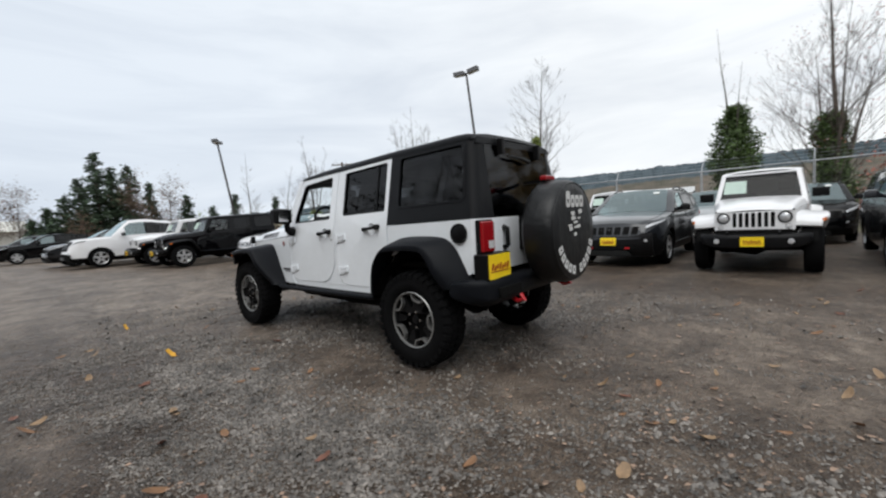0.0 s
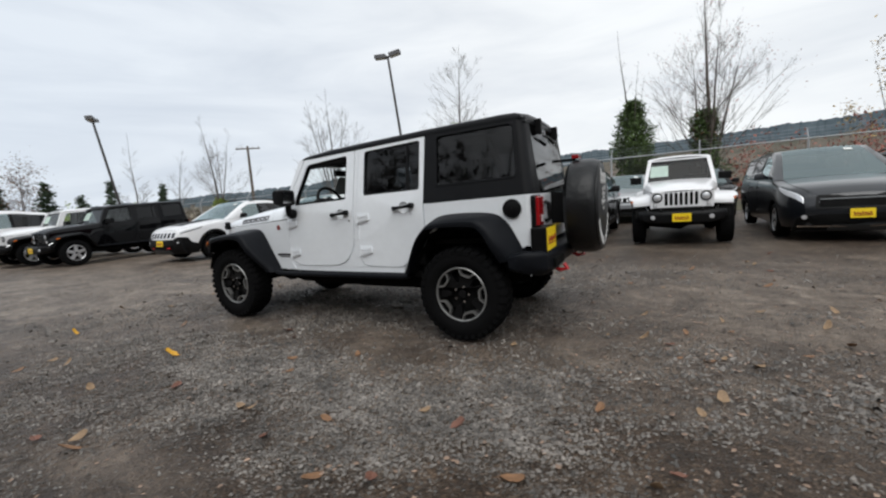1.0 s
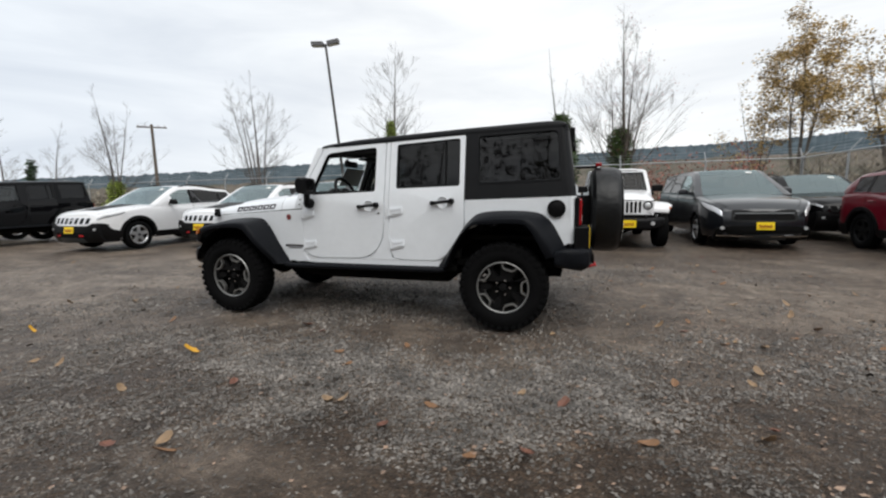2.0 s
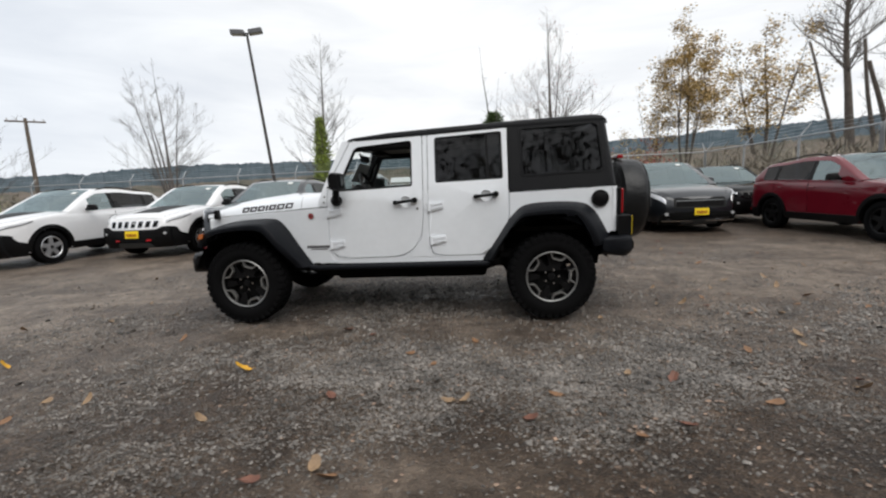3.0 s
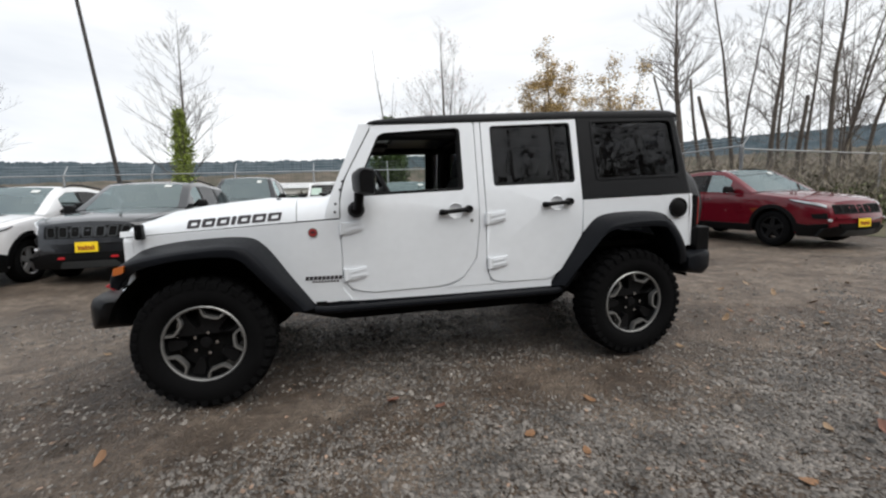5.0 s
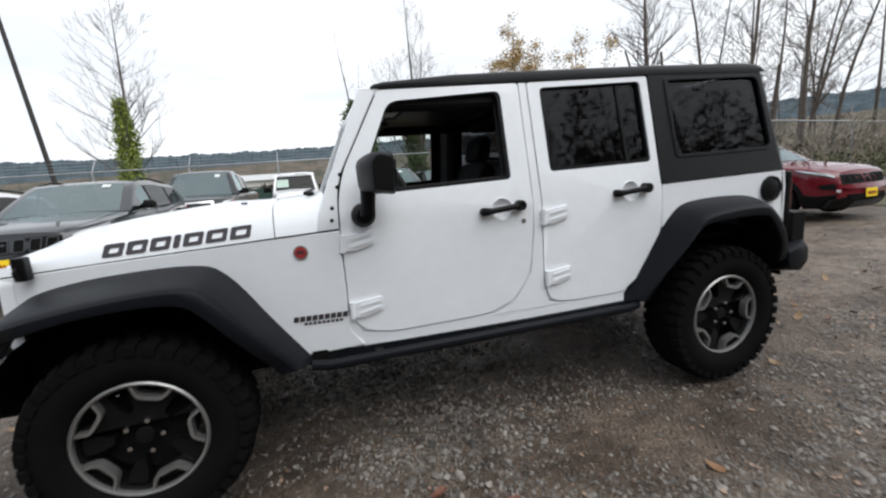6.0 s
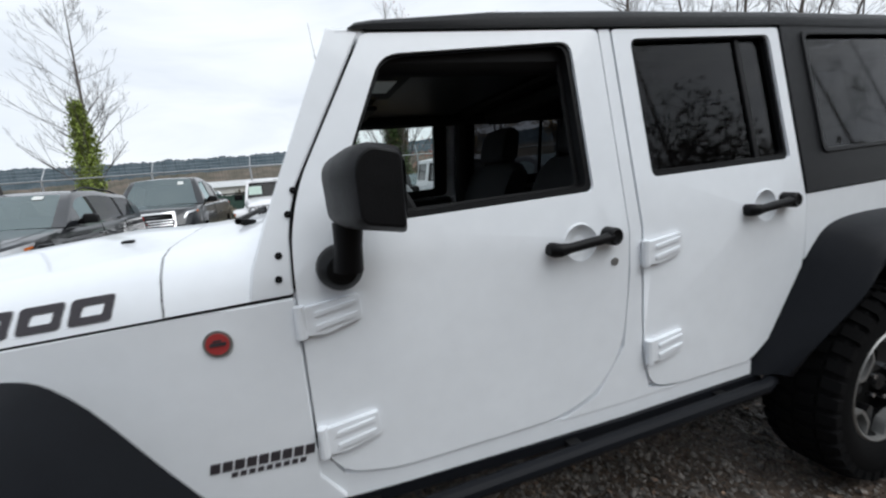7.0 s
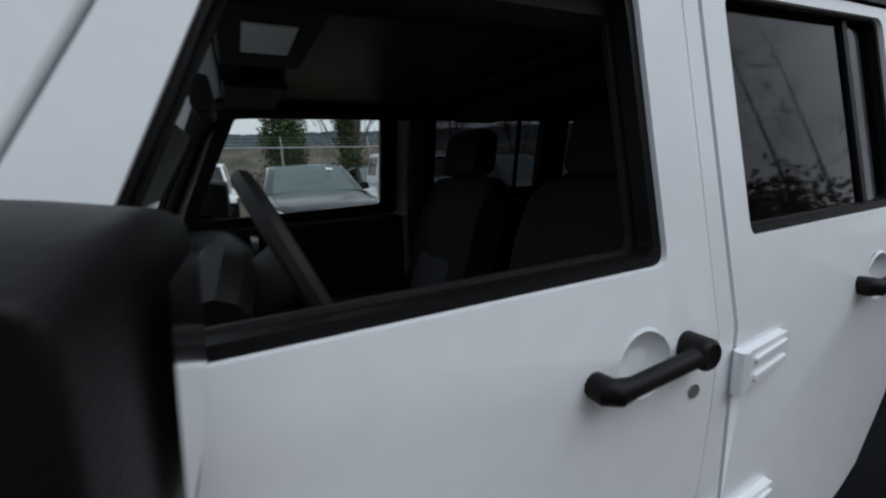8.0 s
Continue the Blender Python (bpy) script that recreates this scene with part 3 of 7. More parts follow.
def boxy_car(ob, paint, top, flare, wheel_style="pocket", lugs=36, rim_mat=None, detail=True, spare=True, rear_tint=True, wheel_r=0.398):
    # shell behind the panels
    for s in (-1, 1):
        inner = [(-2.14, 1.10), (-2.10, 0.57), (-0.55, 0.57), (-0.36, 0.90), (-0.36, 1.20), (-1.0, 1.24), (-1.9, 1.21)]
        part("door_jamb", plate([inner], flank(s, -0.022), 0.05, DOOR_CUTS), paint, ob)
        fd = part("front_door", plate([FRONT_DOOR, FW] + ([circle(-1.338, 1.132, 0.053, 28)] if detail else []), flank(s), 0.045, DOOR_CUTS), paint, ob, bevel=0.010, segments=3)
        rd = part("rear_door", plate([REAR_DOOR, RW] + ([circle(-0.578, 1.160, 0.053, 28)] if detail else []), flank(s), 0.045, DOOR_CUTS), paint, ob, bevel=0.010, segments=3)
        part("pillar", plate([[(-1.42, 0.600), (-1.292, 0.650), (-1.192, 0.79), (-1.166, 1.02), (-1.163, 1.744), (-1.123, 1.746), (-1.123, 0.74), (-1.096, 0.624), (-0.99, 0.602)]], flank(s, -0.003), 0.02, (("u", -1.2), ("v", 1.15), ("v", 1.4))), paint, ob)
        part("sill", plate([[(-2.30, 0.550), (-0.62, 0.550), (-0.62, 0.604), (-1.43, 0.607), (-1.92, 0.597), (-2.06, 0.622), (-2.12, 0.72), (-2.12, 0.80), (-2.30, 0.70)]], flank(s, -0.006), 0.04, (("u", -1.2), ("u", -1.9))), paint, ob)
        # rear quarter with its rounded corner
        quarter = [(-0.365, 1.178), (0.56, 1.198), (0.575, 0.80), (0.46, 0.74), (0.40, 0.70), (0.33, 0.89), (0.24, 0.985), (0.0, 1.02), (-0.20, 0.985), (-0.27, 0.93), (-0.365, 0.90)]
        part("rear_quarter", plate([quarter], flank(s), 0.03), paint, ob, bevel=0.006)
        rows = []
        for z in (0.79, 0.9, 1.0, 1.1, 1.198):
            row = [(0.562 + 0.055 * math.sin(a), s * (side_y(0.5, z) - 0.055 * (1 - math.cos(a))), z) for a in np.linspace(0, math.pi / 2, 7)]
            rows.append(row + [(0.617, s * 0.50, z)])
        part("rear_corner", grid(rows), paint, ob)
        # front wing side and windscreen pillar
        wing = [(-2.118, 1.104), (-2.118, 0.64), (-2.06, 0.56), (-2.31, 0.545), (-2.36, 0.575), (-2.50, 0.76), (-2.64, 0.93), (-3.44, 0.90), (-3.44, 1.030), (-3.10, 1.052), (-2.40, 1.091)]
        part("front_wing", plate([wing], flank(s), 0.03, (("u", -2.4), ("u", -3.08))), paint, ob, bevel=0.005)
        pil = [(-2.215, 1.108), (-2.117, 1.112), (-2.117, 1.14), (-2.111, 1.24), (-2.100, 1.300), (-2.079, 1.362), (-1.876, 1.728), (-1.955, 1.735), (-2.165, 1.27), (-2.20, 1.18)]
        if detail:
            part("pillar_trim", plate([[(u + (0.03 if k in (0, 7, 8, 9) else 0), v) for k, (u, v) in enumerate(pil)]], flank(s, -0.0745), 0.008, (("v", 1.15), ("v", 1.4), ("v", 1.6))), DASH, ob)
        part("windscreen_pillar", plate([pil], flank(s, 0.002), 0.075, (("v", 1.15), ("v", 1.4), ("v", 1.6))), paint, ob, bevel=0.007)
        # window glass with black rubber
        for nm, loop, door, mat in (("front_window", FW, fd, CLEAR), ("rear_window", RW, rd, TINT)):
            cx, cz = np.mean([p[0] for p in loop]), np.mean([p[1] for p in loop])
            thin = [((u - cx) * 0.962 + cx, (v - cz) * 0.945 + cz + 0.006) for u, v in loop]
            if detail:
                wider = [((u - cx) * 1.13 + cx, (v - cz) * 1.15 + cz) for u, v in loop]
                slim = [((u - cx) * 0.945 + cx, (v - cz) * 0.91 + cz + 0.004) for u, v in loop]
                part("window_lining", plate([wider, slim], flank(s, -0.0465), 0.010, DOOR_CUTS), DASH, door)
            seal = part("seal", plate([loop, thin], flank(s, -0.010), 0.03, DOOR_CUTS), PLASTIC, door)
            if detail and nm == "front_window" and s < 0:
                continue
            g = part("pane", plate([[((u - cx) * 0.96 + cx, (v - cz) * 0.95 + cz) for u, v in loop]], flank(s, -0.026), 0.004, DOOR_CUTS), mat, door)
            g.visible_shadow = False
        part("window_bar", plate([[(-0.575, 1.735), (-0.555, 1.735), (-0.545, 1.31), (-0.565, 1.31)]], flank(s, -0.018), 0.01), PLASTIC, rd)
        # hardtop side
        hard = [(-0.364, 1.182), (-0.364, 1.80), (0.470, 1.830), (0.548, 1.203)]
        part("hardtop_side", plate([hard, QW], flank(s, 0.004), 0.03, (("v", 1.4), ("v", 1.6))), top, ob, bevel=0.005)
        cx, cz = np.mean([p[0] for p in QW]), np.mean([p[1] for p in QW])
        g = part("quarter_window", plate([[((u - cx) * 1.0 + cx, (v - cz) * 1.0 + cz) for u, v in QW]], flank(s, -0.010), 0.005, (("v", 1.5),)), TINT if rear_tint else CLEAR, ob)
        part("window_rim", plate([[((u - cx) * 1.035 + cx, (v - cz) * 1.05 + cz) for u, v in QW], [((u - cx) * 0.985 + cx, (v - cz) * 0.975 + cz) for u, v in QW]], flank(s, 0.010), 0.012, (("v", 1.5),)), top, ob, bevel=0.003)
        rows = []
        for z in np.linspace(1.203, 1.80, 7):
            xr = 0.613 - 0.075 * (z - 1.2) / 0.6
            row = [(xr - 0.065 + 0.065 * math.sin(a), s * (side_y(0.5, z) + 0.004 - 0.085 * (1 - math.cos(a))), z) for a in np.linspace(0, math.pi / 2, 9)]
            rows.append(row + [(xr + 0.008, s * 0.51, z), (xr - 0.03, s * 0.50, z)])
        part("hardtop_corner", grid(rows), top, ob)
        # wheel flares and liners
        f = part("front_flare", flare_shell(FLARE_F, s), flare, ob)
        part("side_marker", plate([rounded([(-3.372, 0.842), (-3.300, 0.862), (-3.295, 0.905), (-3.360, 0.888)], 0.012)], lambda u, v, d, s=s: (u, s * (0.894 + 0.45 * (u + 3.30) - d), v), 0.03), LENS_AMBER, f)
        part("rear_flare", flare_shell(FLARE_R, s), flare, ob)
        for cx in (0.0, -2.946):
            arc = [(cx + 0.53 * math.cos(a), 0.43 + 0.50 * math.sin(a)) for a in np.linspace(0.25, math.pi - 0.25, 14)]
            part("wheel_liner", grid([[(u, s * 0.80, v) for u, v in arc], [(u, s * 0.48, v) for u, v in arc]]), UNDER, ob)
            part("liner_wall", plate([arc + [(cx - 0.5, 0.45), (cx + 0.5, 0.45)]], lambda u, v, d, s=s: (u, s * (0.50 - d), v), 0.01), UNDER, ob)
        # rock rail
        part("rock_rail", tube([(-2.30, s * 0.770, 0.530), (-2.22, s * 0.788, 0.525), (-0.62, s * 0.788, 0.525), (-0.56, s * 0.770, 0.530)], 0.024, sides=10), FLARE, ob)
        part("rocker_guard", plate([[(-2.34, 0.552), (-2.30, 0.508), (-0.56, 0.508), (-0.58, 0.552)]], flank(s, 0.004), 0.12, (("u", -1.2),)), FLARE, ob, bevel=0.01)
        if detail:
            for x in (-2.0, -1.4, -0.8):
                part("rail_bracket", box(x - 0.02, x + 0.02, min(s * 0.70, s * 0.79), max(s * 0.70, s * 0.79), 0.512, 0.536), PLASTIC, ob)
            # hinges
            for x, z, door in ((-2.108, 1.048, fd), (-2.096, 0.736, fd), (-1.114, 1.074, rd), (-1.102, 0.756, rd)):
                tilt = 0.012
                arm = [(x, z + 0.030), (x + 0.135, z + 0.034 + tilt), (x + 0.138, z - 0.026 + tilt), (x + 0.05, z - 0.040), (x, z - 0.036)]
                hg = part("hinge", plate([rounded(arm, 0.006, 2)], flank(s, 0.014), 0.016), paint, door, bevel=0.003)
                part("hinge", tube([(x - 0.004, s * (side_y(x, z) + 0.010), z - 0.042), (x - 0.004, s * (side_y(x, z) + 0.010), z + 0.036)], 0.013, sides=10), paint, door)
                part("hinge_rib", plate([rounded([(x + 0.03, z + 0.018), (x + 0.125, z + 0.022 + tilt), (x + 0.125, z + 0.012 + tilt), (x + 0.03, z + 0.008)], 0.003, 2), ], flank(s, 0.019), 0.006), paint, door)
                part("hinge_rib", plate([rounded([(x + 0.03, z - 0.014), (x + 0.125, z - 0.008 + tilt), (x + 0.125, z - 0.018 + tilt), (x + 0.03, z - 0.026)], 0.003, 2), ], flank(s, 0.019), 0.006), paint, door)
            # handles over round dishes
            for x, z, door in ((-1.338, 1.132, fd), (-0.578, 1.160, rd)):
                yy = side_y(x, z)
                bowl = revolve([(0.001, s * (yy - 0.024)), (0.026, s * (yy - 0.021)), (0.044, s * (yy - 0.012)), (0.0525, s * (yy - 0.003)), (0.058, s * (yy - 0.006))], steps=28, centre=(x, 0, z))
                part("dish", bowl, paint, door)
                bar = tube([(x - 0.098, s * (yy - 0.004), z - 0.006), (x - 0.098, s * (yy + 0.016), z - 0.006), (x - 0.086, s * (yy + 0.027), z - 0.006), (x - 0.06, s * (yy + 0.029), z - 0.004), (x + 0.05, s * (yy + 0.030), z + 0.006), (x + 0.080, s * (yy + 0.028), z + 0.009)], [0.020, 0.021, 0.019, 0.0145, 0.0145, 0.017], sides=12)
                part("handle", bar, PLASTIC, door, "black pull handle")
                part("button", revolve([(0.001, s * (yy + 0.040)), (0.012, s * (yy + 0.041)), (0.020, s * (yy + 0.044)), (0.0255, s * (yy + 0.038)), (0.0265, s * (yy - 0.004))], steps=20, centre=(x + 0.090, 0, z + 0.010)), PLASTIC, door)
            part("lock", plate([circle(-1.226, 1.062, 0.012, 16)], flank(s, 0.003), 0.004), RIM_SILVER, fd)
            part("badge", plate([circle(-2.293, 1.024, 0.031, 24)], flank(s, 0.006), 0.006), RIM_SILVER, ob, "round silver and red badge")
            part("badge_face", plate([circle(-2.293, 1.024, 0.025, 24)], flank(s, 0.008), 0.004), BADGE_RED, ob)
            part("badge_mark", bars(flank(s, 0.010), [(-2.310, 1.020, 0.034, 0.008, 0.2), (-2.302, 1.030, 0.018, 0.004, 0.2)], 0.003), LETTER, ob)
            # unread lettering on wing and bonnet flank
            marks = [(-2.362 + 0.0268 * k, 0.708, 0.022, 0.024, 0.2) for k in range(9)]
            marks += [(-2.318 + 0.0195 * k, 0.690, 0.014, 0.011, 0.2) for k in range(9)]
            part("lettering", bars(flank(s, 0.003), marks, 0.003), LETTER, ob, "dark unread raised lettering")
            # mirror
            m = bmesh.new()
            y0, y1 = 0.775, 0.985
            rows = []
            for k, t in enumerate((0.0, 0.12, 0.5, 0.88, 1.0)):
                yy = y0 + (y1 - y0) * t
                sh = (0.80, 0.95, 1.0, 0.96, 0.82)[k]
                loop = rounded([(-2.030, 1.268), (-1.886, 1.250), (-1.880, 1.412), (-1.985, 1.428), (-2.035, 1.395)], [0.03, 0.015, 0.02, 0.04, 0.04], 4)
                cx, cz = -1.95, 1.338
                rows.append([(-1.88 - 0.012 * t + ((u - cx) * sh + cx + 1.88) * (1.02 - 0.36 * t), s * yy, (v - cz) * sh + cz) for u, v in loop])
            mir = part("mirror", capped(rows), PLASTIC, ob, "black door mirror on a round foot", bevel=0.004)
            part("mirror_glass", grid([[(-1.886, s * (y0 + 0.05), 1.28), (-1.888, s * (y1 - 0.05), 1.28)], [(-1.879, s * (y0 + 0.05), 1.39), (-1.881, s * (y1 - 0.05), 1.39)]]), CHROME, mir)
            part("mirror_arm", tube([(-1.985, s * 0.79, 1.27), (-1.99, s * 0.79, 1.22), (-1.995, s * 0.782, 1.165)], [0.034, 0.031, 0.034], sides=12), PLASTIC, mir)
            foot = bmesh.new()
            yb = side_y(-2.01, 1.16)
            revolve([(0.001, s * (yb + 0.075)), (0.034, s * (yb + 0.070)), (0.050, s * (yb + 0.050)), (0.055, s * (yb + 0.02)), (0.050, s * (yb - 0.002))], steps=24, bm=foot, centre=(-2.008, 0, 1.165))
            part("mirror_foot", foot, PLASTIC, mir)
            for k, (x, z) in enumerate(((-2.094, 1.350), (-2.113, 1.296), (-2.146, 1.205), (-2.153, 1.152))):
                yb = side_y(x, z)
                bolt = bmesh.new()
                revolve([(0.001, s * (yb + 0.009)), (0.006, s * (yb + 0.008)), (0.0085, s * (yb + 0.005)), (0.0085, s * (yb - 0.005))], steps=14, bm=bolt, centre=(x + 0.008, 0, z))
                part("bolt", bolt, PLASTIC, ob)
    # fuel cap on the driver's side
    if detail:
        cap = bmesh.new()
        revolve([(0.001, -0.760), (0.055, -0.760), (0.062, -0.756), (0.066, -0.762), (0.074, -0.762), (0.078, -0.745)], steps=32, bm=cap, centre=(0.450, 0, 1.093))
        part("fuel_cap", cap, PLASTIC, ob, "round black fuel filler cap")
    # bonnet and scuttle
    def hood_row(x, edge, crest, dome=0.0, inset=0.0):
        h = side_y(x, 1.0) - 0.002 - inset
        pts = []
        for y, z in ((h, edge), (h - 0.010, edge + 0.035), (h - 0.035, edge + (crest - edge) * 0.62), (h - 0.080, edge + (crest - edge) * 0.90), (h - 0.15, crest), (h - 0.24, crest + 0.006), (h * 0.42, crest + 0.012 + dome), (h * 0.2, crest + 0.018 + dome)):
            pts.append((x, y, z))
        return pts + [(x, 0, crest + 0.02 + dome)] + [(x, -y, z) for x, y, z in reversed(pts)]

    xs = [-3.47, -3.455, -3.42, -3.36, -3.25, -3.05, -2.85, -2.65, -2.50, -2.392]
    rows = []
    for x in xs:
        edge = float(np.interp(x, (-3.45, -3.08, -2.39), (1.036, 1.058, 1.099)))
        crest = float(np.interp(x, (-3.47, -3.455, -3.42, -3.30, -3.0, -2.39), (1.03, 1.07, 1.105, 1.140, 1.178, 1.236)))
        dome = float(np.interp(x, (-3.40, -3.2, -2.6, -2.45), (0.0, 0.028, 0.028, 0.0)))
        rows.append(hood_row(x, edge, max(crest, edge + 0.002), dome))
    hood = part("bonnet", grid(rows), paint, ob, bevel=0.0)
    rows = [hood_row(x, e, c) for x, e, c in ((-2.388, 1.100, 1.237), (-2.30, 1.104, 1.243), (-2.215, 1.108, 1.250), (-2.165, 1.110, 1.262))]
    part("scuttle", grid(rows), paint, ob)
    part("bonnet_gap", grid([hood_row(x, e - 0.01, c - 0.012, 0, 0.012) for x, e, c in ((-2.42, 1.098, 1.234), (-2.36, 1.10, 1.238))]), PLASTIC, ob)
    for s in (-1, 1):
        part("bonnet_joint", plate([[(-3.44, 1.022), (-2.12, 1.098), (-2.12, 1.112), (-3.44, 1.040)]], flank(s, -0.008), 0.02, (("u", -2.4), ("u", -3.08))), PLASTIC, ob)
        if detail:
            widths = (0.078, 0.078, 0.078, 0.026, 0.078, 0.084, 0.084)
            u = -3.075

            def on_flank(p, q, d, s=s):
                yy = side_y(p, 1.0) - 0.010 - 0.025 * (q / 0.06)
                ed = float(np.interp(p, (-3.45, -3.08, -2.39), (1.036, 1.058, 1.099)))
                return (p, s * (yy + 0.006 - d), ed + 0.018 + q)

            letters = bmesh.new()
            for w in widths:
                plate([rounded([(u, 0), (u + w, 0), (u + w + 0.012, 0.052), (u + 0.012, 0.052)], 0.008, 2)] + ([rounded([(u + 0.026, 0.015), (u + w - 0.016, 0.015), (u + w - 0.010, 0.037), (u + 0.032, 0.037)], 0.004, 2)] if w > 0.05 else []), on_flank, 0.006, bm=letters)
                u += w + 0.013
            part("lettering", letters, LETTER, hood, "row of dark unread letter shapes")
            part("bonnet_latch", box(-3.36, -3.315, min(s * 0.545, s * 0.595), max(s * 0.545, s * 0.595), 1.02, 1.115), PLASTIC, ob, "black rubber bonnet latch", bevel=0.008)
            part("latch_loop", tube([(-3.345, s * 0.575, 1.085), (-3.345, s * 0.605, 1.06), (-3.34, s * 0.60, 1.025)], 0.009, sides=6), PLASTIC, ob)
            part("washer_jet", box(-2.56, -2.53, s * 0.30 - 0.012, s * 0.30 + 0.012, 1.236, 1.252), PLASTIC, ob, bevel=0.004)
            part("wiper", tube([(-2.215, s * 0.40 + 0.1, 1.262), (-2.25, s * 0.36, 1.275), (-2.20, s * 0.05, 1.295)], [0.014, 0.010, 0.007], sides=6), PLASTIC, ob)
    if detail:
        part("bonnet_stop", tube([(-2.95, 0.18, 1.215), (-2.95, 0.18, 1.238)], [0.03, 0.022], sides=12), PLASTIC, ob)
        part("antenna_foot", tube([(-2.30, 0.655, 1.19), (-2.30, 0.655, 1.235)], [0.018, 0.010], sides=8), PLASTIC, ob)
    # seven-slot front
    def nose(u, v, d):
        return (-3.475 + 0.05 * (v - 0.9) * 0.6 + 0.02 * (u / 0.5) ** 2 + d, u, v)

    holes = [rounded([(k * 0.084 - 0.027, 0.78), (k * 0.084 + 0.027, 0.78), (k * 0.084 + 0.027, 1.02), (k * 0.084 - 0.027, 1.02)], 0.02, 4) for k in range(-3, 4)]
    holes += [circle(s * 0.405, 0.935, 0.088, 26) for s in (-1, 1)] + [circle(s * 0.445, 0.785, 0.042, 18) for s in (-1, 1)]
    part("grille", plate([rounded([(-0.53, 0.72), (0.53, 0.72), (0.535, 1.035), (-0.535, 1.035)], 0.04, 4)] + holes, nose, 0.05), paint, ob, "painted grille with seven upright slots", bevel=0.008)
    part("radiator", box(-3.40, -3.38, -0.50, 0.50, 0.74, 1.02), UNDER, ob)
    for s in (-1, 1):
        hl = bmesh.new()
        revolve([(0.001, -3.482), (0.05, -3.474), (0.080, -3.455), (0.088, -3.43)], axis_y=False, steps=26, bm=hl, centre=(0, s * 0.405, 0.935))
        part("headlight", hl, LAMP_GLASS, ob, "round clear headlight")
        part("headlight_ring", revolve([(0.074, -3.462), (0.080, -3.480), (0.092, -3.478), (0.094, -3.44)], axis_y=False, steps=26, centre=(0, s * 0.405, 0.935)), PLASTIC, ob)
        tl = bmesh.new()
        revolve([(0.001, -3.476), (0.03, -3.47), (0.042, -3.44)], axis_y=False, steps=18, bm=tl, centre=(0, s * 0.445, 0.785))
        part("turn_signal", tl, LENS_WHITE if paint is not WHITE else LENS_AMBER, ob)
    # front bumper
    def bumper_ring(x0, x1, zlo, zhi):
        return rounded([(x0, zlo), (x1, zlo), (x1, zhi), (x0 + 0.03, zhi), (x0, zhi - 0.05)], 0.02, 3)

    rows = []
    half_rows = ((0.735, -3.52, 0.575, 0.672), (0.70, -3.57, 0.525, 0.682), (0.59, -3.645, 0.478, 0.682), (0.42, -3.69, 0.455, 0.675), (0.30, -3.70, 0.45, 0.670))
    for y, xf, zl, zh in [(-y, xf, zl, zh) for y, xf, zl, zh in half_rows] + list(half_rows[::-1]):
        rows.append([(u, y, v) for u, v in bumper_ring(xf, -3.43, zl, zh)])
    fb = part("front_bumper", capped(rows), PLASTIC, ob, bevel=0.008)
    part("bumper_gap", box(-3.50, -3.42, -0.50, 0.50, 0.60, 0.74), UNDER, ob)
    for s in (-1, 1):
        part("tow_hook", tube([(-3.60, s * 0.34, 0.665), (-3.66, s * 0.34, 0.70), (-3.60, s * 0.34, 0.735), (-3.50, s * 0.34, 0.70)], 0.017, sides=8), HOOK_RED if detail else PLASTIC, ob, "red tow hook" if detail else "")
        part("shackle_mount", tube([(-3.45, s * 0.52, 0.60), (-3.46, s * 0.56, 0.70), (-3.38, s * 0.60, 0.74)], 0.016, sides=6), CHROME, ob)
        fl = bmesh.new()
        revolve([(0.001, -3.690), (0.04, -3.684), (0.046, -3.64)], axis_y=False, steps=18, bm=fl, centre=(0, s * 0.48, 0.565))
        part("fog_light", fl, LAMP_GLASS, fb)
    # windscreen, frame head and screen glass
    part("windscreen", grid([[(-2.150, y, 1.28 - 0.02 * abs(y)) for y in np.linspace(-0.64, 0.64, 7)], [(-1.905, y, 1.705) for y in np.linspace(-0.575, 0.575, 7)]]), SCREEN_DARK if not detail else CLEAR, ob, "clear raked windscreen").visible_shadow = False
    part("windscreen_header", box(-1.95, -1.86, -0.60, 0.60, 1.695, 1.738), paint, ob, bevel=0.015)
    # roof
    rows = []
    for x in (-1.905, -1.885, -1.84, -1.5, -1.1, -0.7, -0.36, 0.0, 0.35, 0.46, 0.505, 0.525):
        zt = float(np.interp(x, (-1.905, -1.885, -1.84, -1.5, -0.36, 0.35, 0.46, 0.505, 0.525), (1.735, 1.752, 1.762, 1.792, 1.838, 1.858, 1.855, 1.842, 1.81)))
        zb = float(np.interp(x, (-1.905, -1.84, -1.17, -0.36, 0.525), (1.728, 1.728, 1.748, 1.782, 1.80)))
        h = side_y(max(x, -1.86), zb) + 0.006
        half = [(x, h, zb), (x, h, zb + (zt - zb) * 0.45), (x, h - 0.012, zb + (zt - zb) * 0.8), (x, h - 0.035, zt), (x, h - 0.10, zt + 0.006), (x, 0.3, zt + 0.012)]
        rows.append(half[:-1] + [(x, 0.35, zt + 0.026), (x, 0, zt + 0.034)] + [(x, -0.35, zt + 0.026)] + [(a, -b, c) for a, b, c in reversed(half[:-1])])
    part("roof", grid(rows), top, ob, "black textured hardtop roof" if top is TOP else "")
    part("headliner", box(-1.86, 0.46, -0.57, 0.57, 1.70, 1.715), DASH, ob)
    # tail: gate, glass, lamps
    part("tailgate", plate([rounded([(-0.50, 0.79), (0.50, 0.79), (0.50, 1.198), (-0.50, 1.198)], 0.01, 2)], lambda u, v, d: (0.619 - d, u, v), 0.04), paint, ob, bevel=0.006)
    rg = lambda u, v, d: (0.619 - 0.075 * (v - 1.2) / 0.6 - d, u, v)
